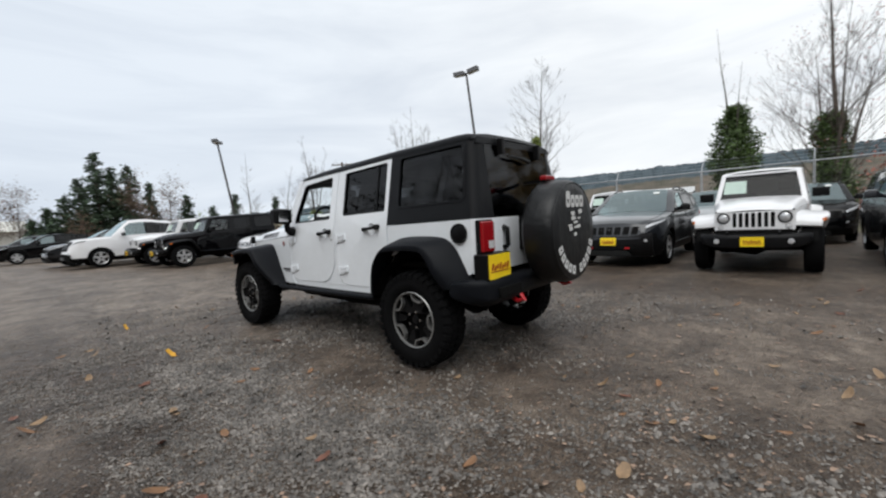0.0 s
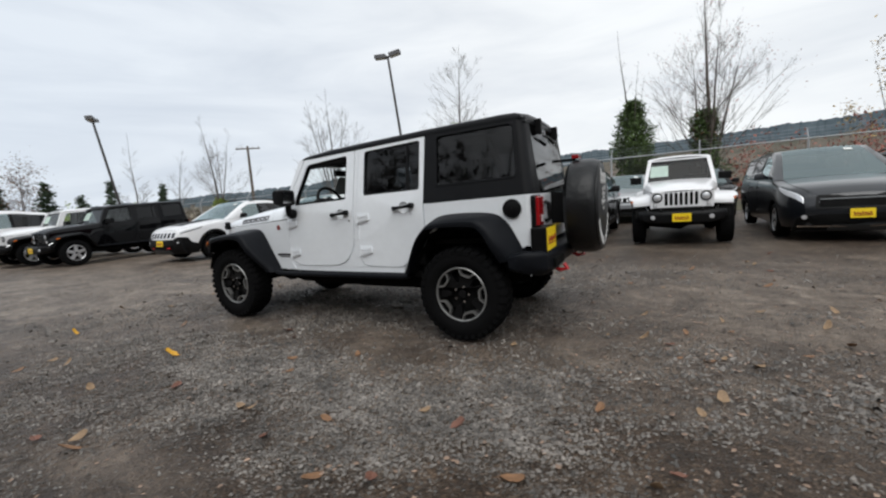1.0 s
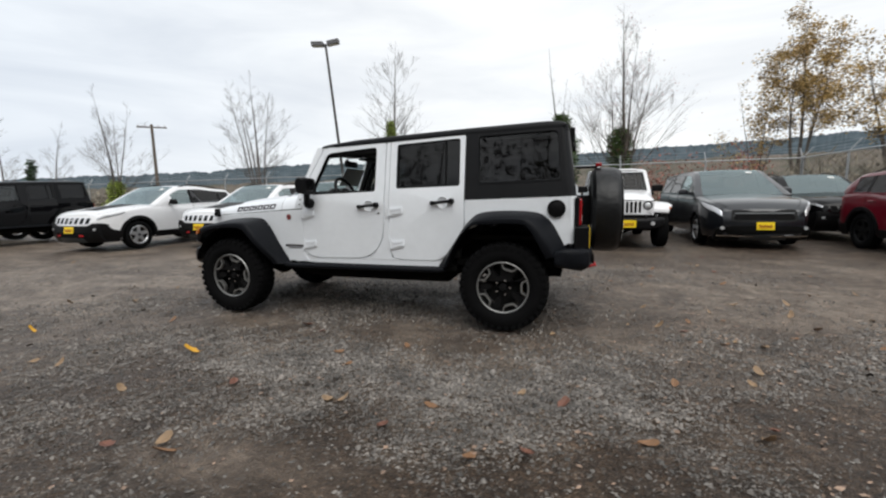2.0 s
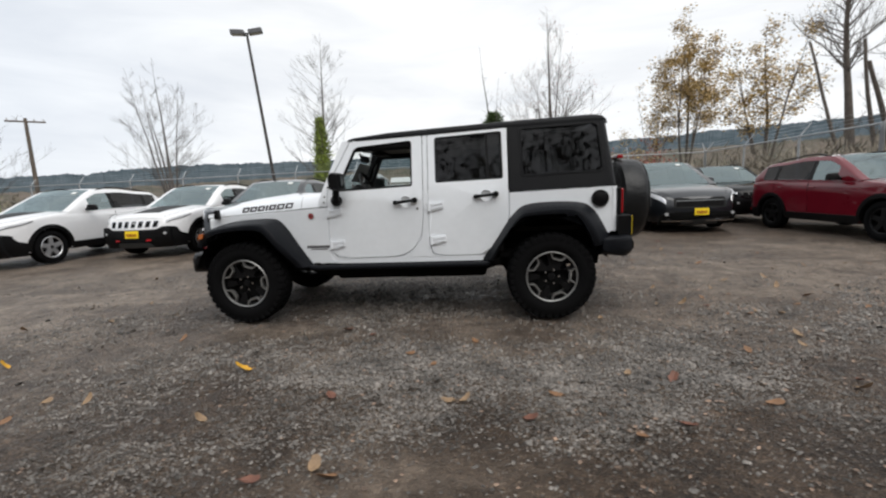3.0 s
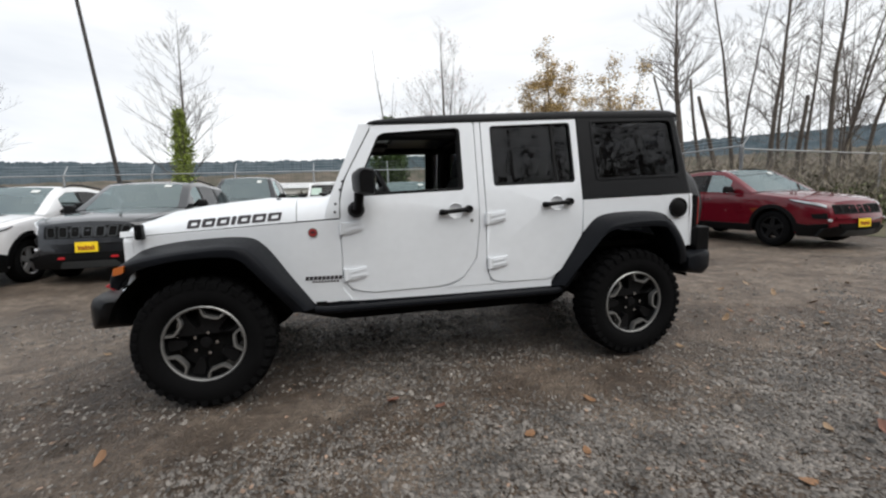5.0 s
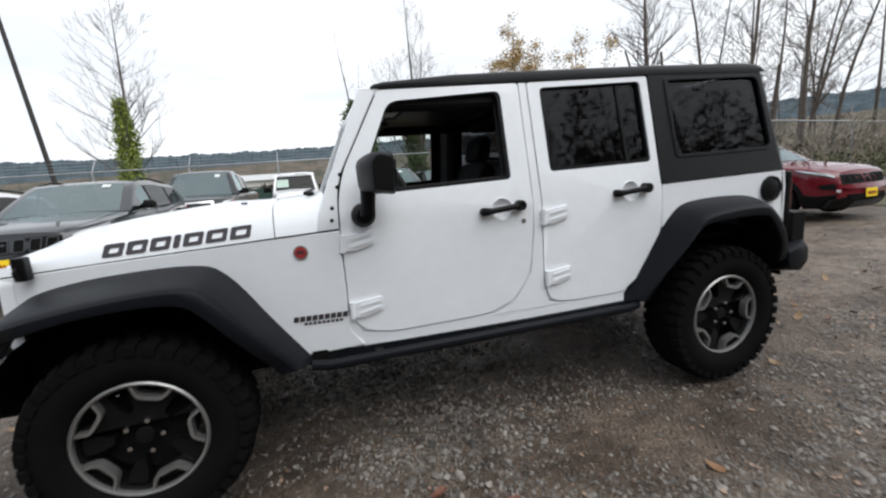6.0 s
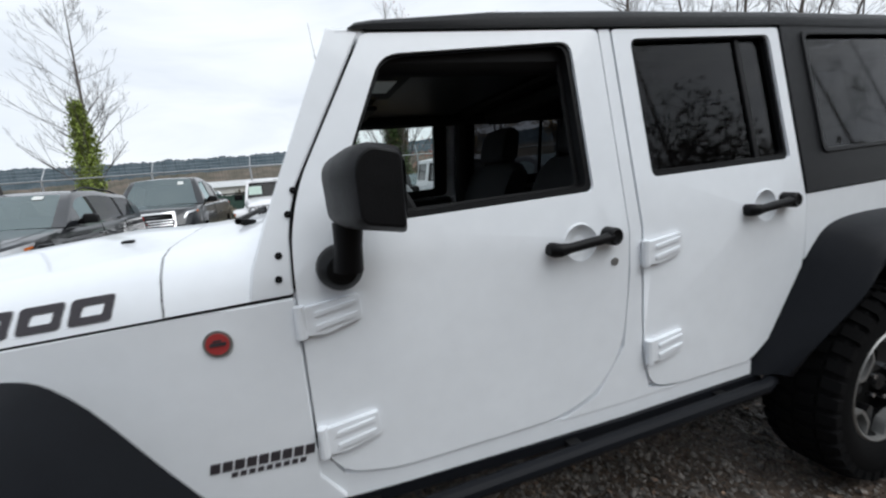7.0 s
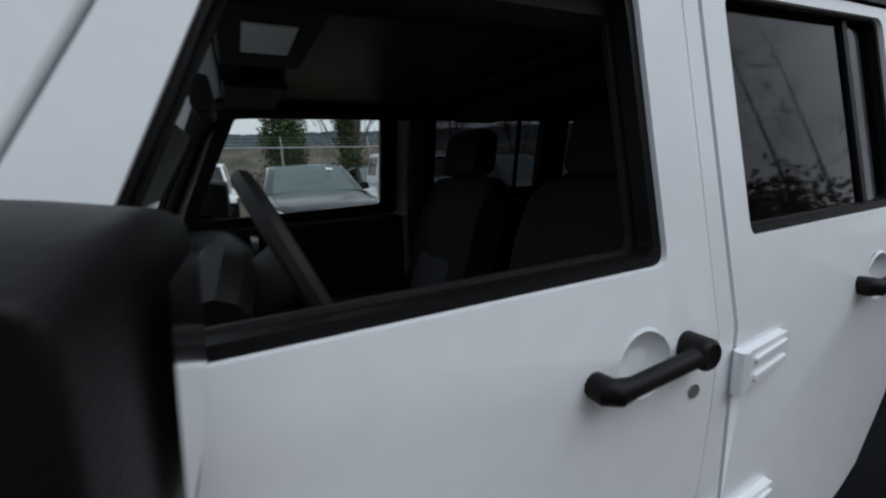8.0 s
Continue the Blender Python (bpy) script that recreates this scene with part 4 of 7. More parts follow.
    part("rear_glass", plate([rounded([(-0.512, 1.215), (0.512, 1.215), (0.505, 1.775), (-0.505, 1.775)], 0.04)], rg, 0.006), TINT, ob, "large dark tinted rear glass")
    if spare:
        part("hardtop_tail", plate([[(-0.60, 1.775), (0.60, 1.775), (0.56, 1.825), (-0.56, 1.825)]], rg, 0.03), top, ob)
        for s in (-1, 1):
            part("glass_hinge", box(0.545, 0.60, s * 0.30 - 0.022, s * 0.30 + 0.022, 1.70, 1.83), PLASTIC, ob, bevel=0.008)
        part("rear_wiper", tube([(0.60, 0.10, 1.66), (0.605, -0.05, 1.685), (0.60, -0.25, 1.69)], [0.018, 0.013, 0.008], sides=6), PLASTIC, ob)
        part("gate_handle", tube([(0.62, -0.39, 1.12), (0.655, -0.39, 1.11), (0.66, -0.39, 0.98), (0.625, -0.39, 0.96)], [0.024, 0.020, 0.018, 0.024], sides=8), PLASTIC, ob)
        cy, cz = 0.01, 1.055
        cover = revolve([(0.001, 1.040), (0.30, 1.045), (0.365, 1.040), (0.398, 1.015), (0.414, 0.975), (0.418, 0.88), (0.41, 0.80), (0.38, 0.77), (0.25, 0.76)], axis_y=False, steps=56, centre=(0, cy, cz))
        cov = part("spare_wheel_cover", cover, VINYL, ob, "black vinyl spare wheel cover with worn pale lettering", bevel=0.0)
        part("cover_piping", tube([(1.030, cy + 0.385 * math.cos(a), cz + 0.385 * math.sin(a)) for a in np.linspace(0, 2 * math.pi, 48, endpoint=False)], 0.006, closed=True, sides=5), VINYL, cov)
        flat = lambda u, v, d: (1.0475 - d, cy + u, cz + v)
        for k in range(10):
            a = radians(205 + 13.5 * k + (12 if k > 4 else 0))
            c, s_ = math.cos(a), math.sin(a)

            def ring(u, v, d, c=c, s_=s_):
                return (1.047 - d, cy + (0.312 + v) * c - u * s_, cz + (0.312 + v) * s_ + u * c)

            part("letter", plate([[(-0.024, -0.034), (0.024, -0.034), (0.027, 0.034), (-0.027, 0.034)], [(-0.010, -0.015), (0.010, -0.015), (0.010, 0.012), (-0.010, 0.012)]], ring, 0.003), LETTER_LIGHT, cov)
        for k in range(4):
            h = 0.03 * (k == 0)
            part("letter", plate([rounded([(-0.165 + 0.084 * k, 0.19), (-0.098 + 0.084 * k, 0.19), (-0.098 + 0.084 * k, 0.285 + h), (-0.165 + 0.084 * k, 0.285 + h)], 0.02, 2), rounded([(-0.147 + 0.084 * k, 0.222), (-0.116 + 0.084 * k, 0.222), (-0.116 + 0.084 * k, 0.255), (-0.147 + 0.084 * k, 0.255)], 0.008, 2)], flat, 0.003), LETTER_LIGHT, cov)
        for k in range(14):
            u, v = random.uniform(-0.14, 0.08), random.uniform(-0.06, 0.14)
            w, h = random.uniform(0.03, 0.08), random.uniform(0.012, 0.04)
            part("emblem_mark", plate([[(u, v), (u + w, v + 0.008), (u + w * 0.8, v + h), (u - 0.01, v + h * 0.8)]], lambda p, q, d, k=k: (1.0476 + 0.0002 * k - d, cy + p, cz + q), 0.004), LETTER_LIGHT, cov)
        part("high_brake_lamp", box(0.80, 0.86, cy - 0.11, cy + 0.05, 1.475, 1.515), LENS_RED, ob, "red high brake lamp", bevel=0.01)
        part("lamp_stalk", box(0.62, 0.82, cy - 0.05, cy + 0.0, 1.465, 1.485), PLASTIC, ob)
        part("spare_carrier", box(0.62, 0.82, cy - 0.16, cy + 0.16, 0.92, 1.20), PLASTIC, ob)
    for s in (-1, 1):
        tl = part("tail_light", box(0.60, 0.662, min(s * 0.575, s * 0.735), max(s * 0.575, s * 0.735), 0.945, 1.178), LENS_RED, ob, "red tail light with clear square", bevel=0.014)
        part("light_bezel", box(0.60, 0.640, min(s * 0.565, s * 0.745), max(s * 0.565, s * 0.745), 0.935, 1.188), PLASTIC, tl, bevel=0.01)
        part("reverse_lens", box(0.655, 0.667, min(s * 0.60, s * 0.66), max(s * 0.60, s * 0.66), 0.975, 1.03), LENS_WHITE, tl)
    rows = []
    tail_rows = ((0.885, 0.53, 0.62, 0.735), (0.86, 0.64, 0.585, 0.752), (0.79, 0.725, 0.560, 0.760), (0.70, 0.748, 0.552, 0.762), (0.45, 0.765, 0.555, 0.765), (0.36, 0.765, 0.575, 0.755))
    for y, x1, zl, zh in [(-y, x1, zl, zh) for y, x1, zl, zh in tail_rows] + list(tail_rows[::-1]):
        rows.append([(u, y, v) for u, v in rounded([(0.44, zh - 0.02), (0.44, zl + 0.03), (x1 - 0.06, zl), (x1, zl + 0.05), (x1, zh - 0.03), (x1 - 0.03, zh)], 0.02, 3)])
    rb = part("rear_bumper", capped(rows), FLARE, ob, bevel=0.008)
    for s in (-1, 1):
        part("bumper_recess", box(0.752, 0.772, min(s * 0.40, s * 0.70), max(s * 0.40, s * 0.70), 0.615, 0.690), UNDER, rb, bevel=0.006)
        part("tow_hook", tube([(0.66, s * 0.42, 0.585), (0.74, s * 0.42, 0.545), (0.80, s * 0.42, 0.56), (0.77, s * 0.42, 0.60)], 0.018, sides=8), HOOK_RED, ob, "red tow hook")
    if spare:
        pl = lambda u, v, d: (0.728 - d, -0.625 + u, 0.842 + v)
        br = part("plate_bracket", box(0.60, 0.722, -0.785, -0.465, 0.742, 0.938), PLASTIC, ob, bevel=0.012)
        dealer_plate(ob, pl, 0.285, 0.18)
    else:
        dealer_plate(ob, lambda u, v, d: (-3.722 + d, u, 0.56 + v))
    # underside
    part("floor_pan", box(-2.3, -0.46, -0.69, 0.69, 0.505, 0.56), UNDER, ob)
    part("boot_floor", box(-0.46, 0.6, -0.66, 0.66, 0.56, 0.62), UNDER, ob)
    for s in (-1, 1):
        part("chassis_rail", tube([(-3.6, s * 0.42, 0.58), (-2.9, s * 0.42, 0.60), (-2.2, s * 0.44, 0.425), (-0.7, s * 0.44, 0.425), (-0.1, s * 0.42, 0.62), (0.55, s * 0.42, 0.62)], 0.06, sides=6), UNDER, ob)
        part("shock_absorber", tube([(0.12, s * 0.50, 0.35), (0.22, s * 0.46, 0.85)], 0.03, sides=8), UNDER, ob)
    for x in (0.0, -2.946):
        part("axle", tube([(x, -0.66, wheel_r), (x, -0.15, wheel_r), (x, 0.0, wheel_r), (x, 0.66, wheel_r)], [0.045, 0.05, 0.13, 0.045], sides=10), UNDER, ob)
    part("transmission", box(-2.2, -1.3, -0.34, 0.26, 0.315, 0.52), UNDER, ob, bevel=0.04)
    part("fuel_tank", box(-1.45, -0.58, -0.46, 0.10, 0.335, 0.52), UNDER, ob, bevel=0.05)
    part("silencer", tube([(0.30, -0.30, 0.50), (0.30, 0.30, 0.50)], 0.09, sides=12), UNDER, ob)
    part("drive_shaft", tube([(-1.3, 0.0, 0.42), (-0.1, 0.0, 0.42)], 0.035, sides=8), UNDER, ob)
    for x in (0.0, -2.946):
        for s in (-1, 1):
            wheel(ob, x, s * 0.752, wheel_r, 0.250, 0.232, s, wheel_style, lugs, rim_mat)


def seat(parent, x, y, rear=False, width=0.50):
    """A front seat with cushion, back and head rest."""
    w = width / 2
    def slab(profile, y0, y1):
        rows = []
        for t, sh in ((0, 0.84), (0.10, 0.96), (0.5, 1.0), (0.90, 0.96), (1.0, 0.84)):
            yy = y0 + (y1 - y0) * t
            cx, cz = np.mean([p[0] for p in profile]), np.mean([p[1] for p in profile])
            rows.append([((u - cx) * sh + cx, yy, (v - cz) * sh + cz) for u, v in profile])
        return capped(rows)
    st = new("seat")
    st.parent = parent
    part("cushion", slab(rounded([(x - 0.30, 0.78), (x + 0.22, 0.74), (x + 0.24, 0.90), (x - 0.30, 0.94)], 0.05), y - w, y + w), SEAT, st)
    part("backrest", slab(rounded([(x + 0.12, 0.84), (x + 0.26, 0.82), (x + 0.41, 1.39), (x + 0.31, 1.41), (x + 0.235, 1.27)], 0.05), y - w, y + w), SEAT, st)
    part("insert", slab(rounded([(x + 0.115, 0.90), (x + 0.15, 0.90), (x + 0.318, 1.34), (x + 0.283, 1.34)], 0.01), y - w * 0.55, y + w * 0.55), SEAT_MID, st)
    part("head_rest", slab(rounded([(x + 0.285, 1.40), (x + 0.40, 1.39), (x + 0.43, 1.575), (x + 0.34, 1.585)], 0.045), y - 0.13, y + 0.13), SEAT, st)
    part("lettering", bars(lambda u, v, d: (x + 0.262 + d, y + u, 1.30 + v), [(-0.07 + 0.02 * k, 0, 0.013, 0.012, 0) for k in range(7)], 0.004), LETTER_LIGHT, st)
    return st


def cabin(ob):
    for y in (-0.37, 0.37):
        seat(ob, -1.36, y)
    for y in (-0.36, 0.36):
        seat(ob, -0.58, y, True, 0.62)
    rows = []
    for y in np.linspace(-0.64, 0.64, 9):
        rows.append([(u, y, v) for u, v in rounded([(-2.16, 1.20), (-2.10, 1.245), (-1.90, 1.235), (-1.82, 1.16), (-1.86, 0.90), (-2.16, 0.86)], 0.04, 4)])
    dash = part("dashboard", capped(rows), DASH, ob)
    part("instrument_hood", tube([(-1.90, -0.52, 1.235), (-1.89, -0.44, 1.268), (-1.89, -0.30, 1.268), (-1.90, -0.22, 1.235)], [0.045, 0.05, 0.05, 0.045], sides=10), DASH, dash)
    for y in (-0.60, 0.60, 0.10, -0.12):
        vent = bmesh.new()
        revolve([(0.001, -1.815), (0.045, -1.813), (0.052, -1.805), (0.058, -1.83)], axis_y=False, steps=20, bm=vent, centre=(0, y, 1.15))
        part("air_vent", vent, RIM_SILVER, dash)
    part("vent_trim", tube([(-1.936, -0.42, 1.332), (-1.929, -0.42, 1.302), (-1.922, -0.42, 1.272), (-1.908, -0.42, 1.234)], [0.006, 0.009, 0.009, 0.006], sides=8), CHROME, dash, "bright silver trim beside the instruments")
    part("centre_stack", box(-1.87, -1.80, -0.16, 0.16, 0.86, 1.16), DASH_GREY, dash, bevel=0.02)
    part("grab_handle", tube([(-1.82, 0.26, 1.10), (-1.77, 0.28, 1.13), (-1.77, 0.56, 1.13), (-1.82, 0.58, 1.10)], 0.016, sides=8), DASH_GREY, dash)
    wh = new("steering_wheel")
    wh.parent = ob
    ax = Matrix.Translation((-1.770, -0.37, 1.255)) @ Matrix.Rotation(radians(-24), 4, "Y")
    rimp = [ax @ Vector((0, 0.185 * math.cos(a), 0.185 * math.sin(a))) for a in np.linspace(0, 2 * math.pi, 40, endpoint=False)]
    part("steering_rim", tube(rimp, 0.017, closed=True, sides=8), DASH, wh)
    hub = bmesh.new()
    revolve([(0.001, 0.02), (0.06, 0.018), (0.075, 0.0), (0.07, -0.03), (0.03, -0.22)], axis_y=False, steps=20, bm=hub)
    bmesh.ops.transform(hub, matrix=ax, verts=hub.verts[:])
    part("steering_hub", hub, DASH, wh)
    for a in (0.0, math.pi, -math.pi / 2):
        part("steering_spoke", tube([ax @ Vector((0, 0.06 * math.cos(a), 0.06 * math.sin(a))), ax @ Vector((0, 0.18 * math.cos(a), 0.18 * math.sin(a)))], 0.016, sides=6), DASH_GREY, wh)
    # roll bars
    for s in (-1, 1):
        part("roll_bar", tube([(-2.125, s * 0.625, 1.22), (-2.05, s * 0.605, 1.38), (-1.955, s * 0.575, 1.58), (-1.89, s * 0.555, 1.655), (-1.78, s * 0.55, 1.672), (-1.08, s * 0.555, 1.680), (0.2, s * 0.55, 1.69), (0.42, s * 0.58, 1.15)], [0.024, 0.026, 0.030, 0.036, 0.044, 0.046, 0.040, 0.036], sides=10), DASH, ob)
        part("roll_bar", tube([(-1.13, s * 0.65, 0.60), (-1.13, s * 0.63, 1.25), (-1.12, s * 0.56, 1.70)], 0.045, sides=8), DASH, ob)
    part("roll_bar", tube([(-1.10, -0.54, 1.71), (-1.10, 0.54, 1.71)], 0.035, sides=8), DASH, ob)
    part("sound_bar", box(-1.02, -0.80, -0.50, 0.50, 1.62, 1.70), DASH, ob, bevel=0.03)
    for s in (-1, 1):
        part("sun_visor", box(-1.86, -1.70, s * 0.31 - 0.20, s * 0.31 + 0.20, 1.655, 1.675), DASH, ob, bevel=0.008)
    part("visor_label", box(-1.82, -1.74, -0.40, -0.24, 1.651, 1.654), PAPER, ob, "pale printed label under the sun visor")
    part("roof_latch_panel", box(-1.72, -1.2, -0.50, 0.50, 1.685, 1.70), DASH_GREY, ob, bevel=0.01)
    rv = part("inside_mirror", capped([[(-1.90 + u, y, 1.60 + v) for u, v in rounded([(-0.02, -0.035), (0.02, -0.035), (0.02, 0.035), (-0.02, 0.035)], 0.015)] for y in (-0.12, -0.11, 0.11, 0.12)]), DASH, ob)
    part("mirror_stem", tube([(-1.96, 0, 1.66), (-1.90, 0, 1.61)], 0.012, sides=6), DASH, rv)
    part("price_sheet", grid([[(-2.085, y, 1.360) for y in (0.02, 0.50)], [(-1.970, y, 1.560) for y in (0.02, 0.48)]]), PAPER, ob, "pale price sheet behind the windscreen")
    for s in (-1, 1):
        for x0, x1 in ((-2.08, -1.20), (-1.09, -0.42)):
            part("door_card", box(x0, x1, min(s * 0.62, s * 0.685), max(s * 0.62, s * 0.685), 0.62, 1.24), DASH, ob, bevel=0.02)
    part("load_floor", box(-0.4, 0.55, -0.60, 0.60, 0.80, 0.84), DASH, ob)


hero = thing("off_road_car", (0, 0, 0), "white four-door off-road car with black hardtop and wheel flares on gravel", "car")
boxy_car(hero, WHITE, TOP, FLARE)
cabin(hero)


# ---- rounded road cars; front at -x, front axle at x = 0 ----
def road_car(ob, paint, wb=2.70, front=0.92, rear=1.00, half=0.92, hood=((-0.92, 0.80), (-0.80, 0.93), (-0.2, 1.02), (0.45, 1.10)), belt=1.08, roof_z=1.66,
             screen=(0.42, 1.22), tail=(3.15, 3.62), sill=0.32, wheel_r=0.36, rim_r=0.235, style="five", rim_mat=None, clad=True, slots=7, rails=True, bed=None, plate_z=0.55, chrome=False, hooks=False, lamp=1.0, decal=False, grille_z=(0.80, 0.92), pickup_grille=False, plated=True, amber=False, roof_drop=0.10, trail=False, grille_mat=None, rake=1.0, sticker=True):
    x0, x1 = -front, wb + rear
    hx, hz = [p[0] for p in hood], [p[1] for p in hood]

    def deck(x):
        """Top of the lower body."""
        if x <= hx[-1]:
            return smooth_interp(x, hx, hz)
        if bed and x > bed:
            return belt + 0.02
        return float(np.interp(x, (hx[-1], hx[-1] + 0.5, x1 - 0.15, x1), (hz[-1], belt, belt + 0.06, belt - 0.02)))

    def arch(x):
        z = sill
        for cx in (0.0, wb):
            d = abs(x - cx)
            r = wheel_r + 0.06
            if d < r:
                z = max(z, wheel_r + math.sqrt(r * r - d * d) * 0.98)
        return z

    def wide(x, z):
        """Half width: tapered ends, a shoulder line, hollow doors and swollen wheel arches."""
        y = half
        d = min(x - x0, x1 - x)
        reach = 0.70 if x - x0 < x1 - x else 0.35
        if d < reach:
            t = 1 - d / reach
            y -= (0.27 if x - x0 < x1 - x else 0.20) * t**2.2
        mid = 1 / (1 + math.exp(-(x - 0.62) * 9)) / (1 + math.exp((x - wb + 0.62) * 9))
        y -= mid * (0.026 * math.exp(-(((z - 0.60) / 0.13) ** 2)) - 0.010 * math.exp(-(((z - 0.92) / 0.06) ** 2)) + 0.008)
        y += 0.012 * math.exp(-(((z - 0.80) / 0.14) ** 2)) * (math.exp(-((x / 0.5) ** 2)) + math.exp(-(((x - wb) / 0.5) ** 2)))
        y -= 0.05 * max(0, (0.62 - z) / 0.35) ** 2
        y -= 0.10 * max(0, z - 0.86) ** 1.3
        return y

    def push(x, z):
        """The nose leans back above the bumper and tucks under below it; so does the tail."""
        f, g = max(0.0, 1 - (x - x0) / 0.55) ** 2, max(0.0, 1 - (x1 - x) / 0.45) ** 2
        return x + rake * f * (0.15 * max(0, (z - 0.56) / 0.42) ** 1.5 + 0.10 * max(0, (0.44 - z) / 0.22) ** 2) - g * (0.10 * max(0, (z - 0.62) / 0.45) ** 1.4 + 0.06 * max(0, (0.46 - z) / 0.2) ** 2)

    def roof(x):
        a, b = screen
        c, d = tail
        za, zd = deck(a), deck(d)
        if x <= b:
            t = (x - a) / (b - a)
            return za + (roof_z - 0.03 - za) * (t * 1.12 - 0.12 * t * t)
        if x >= c:
            t = (x - c) / (d - c)
            return roof_z - roof_drop - (roof_z - roof_drop - zd) * t**1.35
        t = (x - b) / (c - b)
        return roof_z - 0.03 + 0.03 * math.sin(math.pi * min(1, t * 1.4)) - roof_drop * max(0, t - 0.45) / 0.55

    def top_y(x):
        return wide(x, deck(x)) - 0.06

    def cab_y(x, z):
        base = wide(x, deck(x)) - 0.012
        return base - 0.30 * max(0, z - deck(x)) - 0.06 * max(0, (z - deck(x))) ** 2

    g_low = grille_z[0]

    # lower body
    xs = sorted(set([round(v, 3) for v in np.linspace(x0, x1, 46)] + [round(c + d, 3) for c in (0, wb) for d in np.linspace(-wheel_r - 0.06, wheel_r + 0.06, 15)]))
    ss = (0, 0.12, 0.3, 0.5, 0.7, 0.85, 0.95, 1.0)
    rows = []
    for x in xs:
        zt, zb = deck(x), arch(x)
        zb = min(zb, zt - 0.03)
        left = []
        for s in ss:
            z = zb + (zt - zb) * s
            y = wide(x, z) - (0.035 if s == 1.0 else 0.010 if s == 0.95 else 0)
            left.append((push(x, z), y, z))
        y_top = left[-1][1]
        xt = push(x, zt)
        up = [(xt, y_top * v, zt + 0.045 * (1 - v * v)) for v in (0.75, 0.4)]
        row = left + up + [(xt, 0, zt + 0.045)] + [(a, -b, c) for a, b, c in reversed(left + up)]
        rows.append(row)
    bm = grid(rows)
    for row, way in ((rows[0], -1), (rows[-1], 1)):
        n = len(ss)
        mids = []
        for i in range(n):
            a = row[i]
            mids.append([(a[0] + way * (0.10 if way < 0 else 0.05) * (1 - v * v) * (1.0 - 0.5 * (i / (n - 1)) ** 2), a[1] * v, a[2] + (0.045 * (1 - v * v) if i == n - 1 else 0)) for v in np.linspace(1, -1, 9)])
        grid(mids, bm)
    bmesh.ops.remove_doubles(bm, verts=bm.verts[:], dist=0.0008)
    body = part("body", bm, paint, ob)
    part("underbody", box(x0 + 0.12, x1 - 0.1, -half + 0.25, half - 0.25, 0.26, 0.55), UNDER, ob)

    # cabin shell with real window openings
    a, b = screen
    c, d = tail
    stop = bed if bed else d
    doors = [a + 0.62 * (b - a) + 0.05, 1.62, 1.72, 2.62, 2.70, c + 0.12] if not bed else [a + 0.62 * (b - a) + 0.05, 1.62, 1.72, bed - 0.30, bed - 0.2, bed - 0.12]
    cs = sorted(set([round(v, 3) for v in np.linspace(a, stop, 22)] + [round(v, 3) for v in doors]))
    lv = (0, 0.10, 0.5, 0.84, 0.93, 1.0)
    bm = bmesh.new()
    rows, info = [], []
    for x in cs:
        zb, zt = deck(x) - 0.03, max(roof(x), deck(x) + 0.012)
        if bed:
            zt = max(zt if x < bed - 0.01 else zt, deck(x) + 0.01)
        left = [(x, cab_y(x, zb + (zt - zb) * s) - (0.03 if s == 1.0 else 0.006 if s == 0.93 else 0), zb + (zt - zb) * s) for s in lv]
        yt = left[-1][1]
        up = [(x, yt * v, zt + 0.035 * (1 - v * v)) for v in (0.86, 0.45)]
        rows.append(left + up + [(x, 0, zt + 0.035)] + [(p, -q, r) for p, q, r in reversed(left + up)])
    vs = [[bm.verts.new(p) for p in row] for row in rows]
    m = len(rows[0])
    posts = []
    glazed = {"screen": [], "side": [], "back": []}
    for i in range(len(cs) - 1):
        xm = (cs[i] + cs[i + 1]) / 2
        open_side = any(doors[k] <= xm <= doors[k + 1] for k in (0, 2, 4)) if not bed else any(doors[k] <= xm <= doors[k + 1] for k in (0, 2))
        for j in range(m - 1):
            q = (rows[i][j], rows[i][j + 1], rows[i + 1][j + 1], rows[i + 1][j])
            is_side = j in (1, 2) or j in (m - 3, m - 4)
            is_top = 6 <= j <= m - 8
            if is_side and not open_side and doors[0] < xm < doors[-1] and roof(xm) - deck(xm) > 0.16:
                posts.append(q)
                continue
            if open_side and is_side and max(roof(cs[i]), roof(cs[i + 1])) - deck(xm) > 0.16:
                glazed["side"].append((q, 1 if j < 5 else -1))
                continue
            if is_top and a + 0.05 < xm < b - 0.02:
                glazed["screen"].append(q)
                continue
            if is_top and not bed and xm > c + 0.03 and xm < d - 0.06:
                glazed["back"].append(q)
                continue
            bm.faces.new((vs[i][j], vs[i][j + 1], vs[i + 1][j + 1], vs[i + 1][j]))
    if bed:
        bm.faces.new(vs[-1])
    part("cabin", bm, paint, ob)
    if posts:
        gaps = {}
        for q in posts:
            gaps.setdefault((q[0][1] > 0, sum(sum(p[0] for p in q) / 4 > v for v in doors)), []).append(q)
        for key in sorted(gaps):
            g = bmesh.new()
            for q in gaps[key]:
                g.faces.new([g.verts.new(p) for p in q])
            bmesh.ops.remove_doubles(g, verts=g.verts[:], dist=0.0005)
            part("window_pillar", g, PLASTIC, ob)
    for nm, key, mat in (("windscreen", "screen", SCREEN), ("rear_screen", "back", TINT)):
        if glazed[key]:
            g = bmesh.new()
            for q in glazed[key]:
                g.faces.new([g.verts.new(p) for p in q])
            bmesh.ops.remove_doubles(g, verts=g.verts[:], dist=0.0005)
            part(nm, g, mat, ob).visible_shadow = False
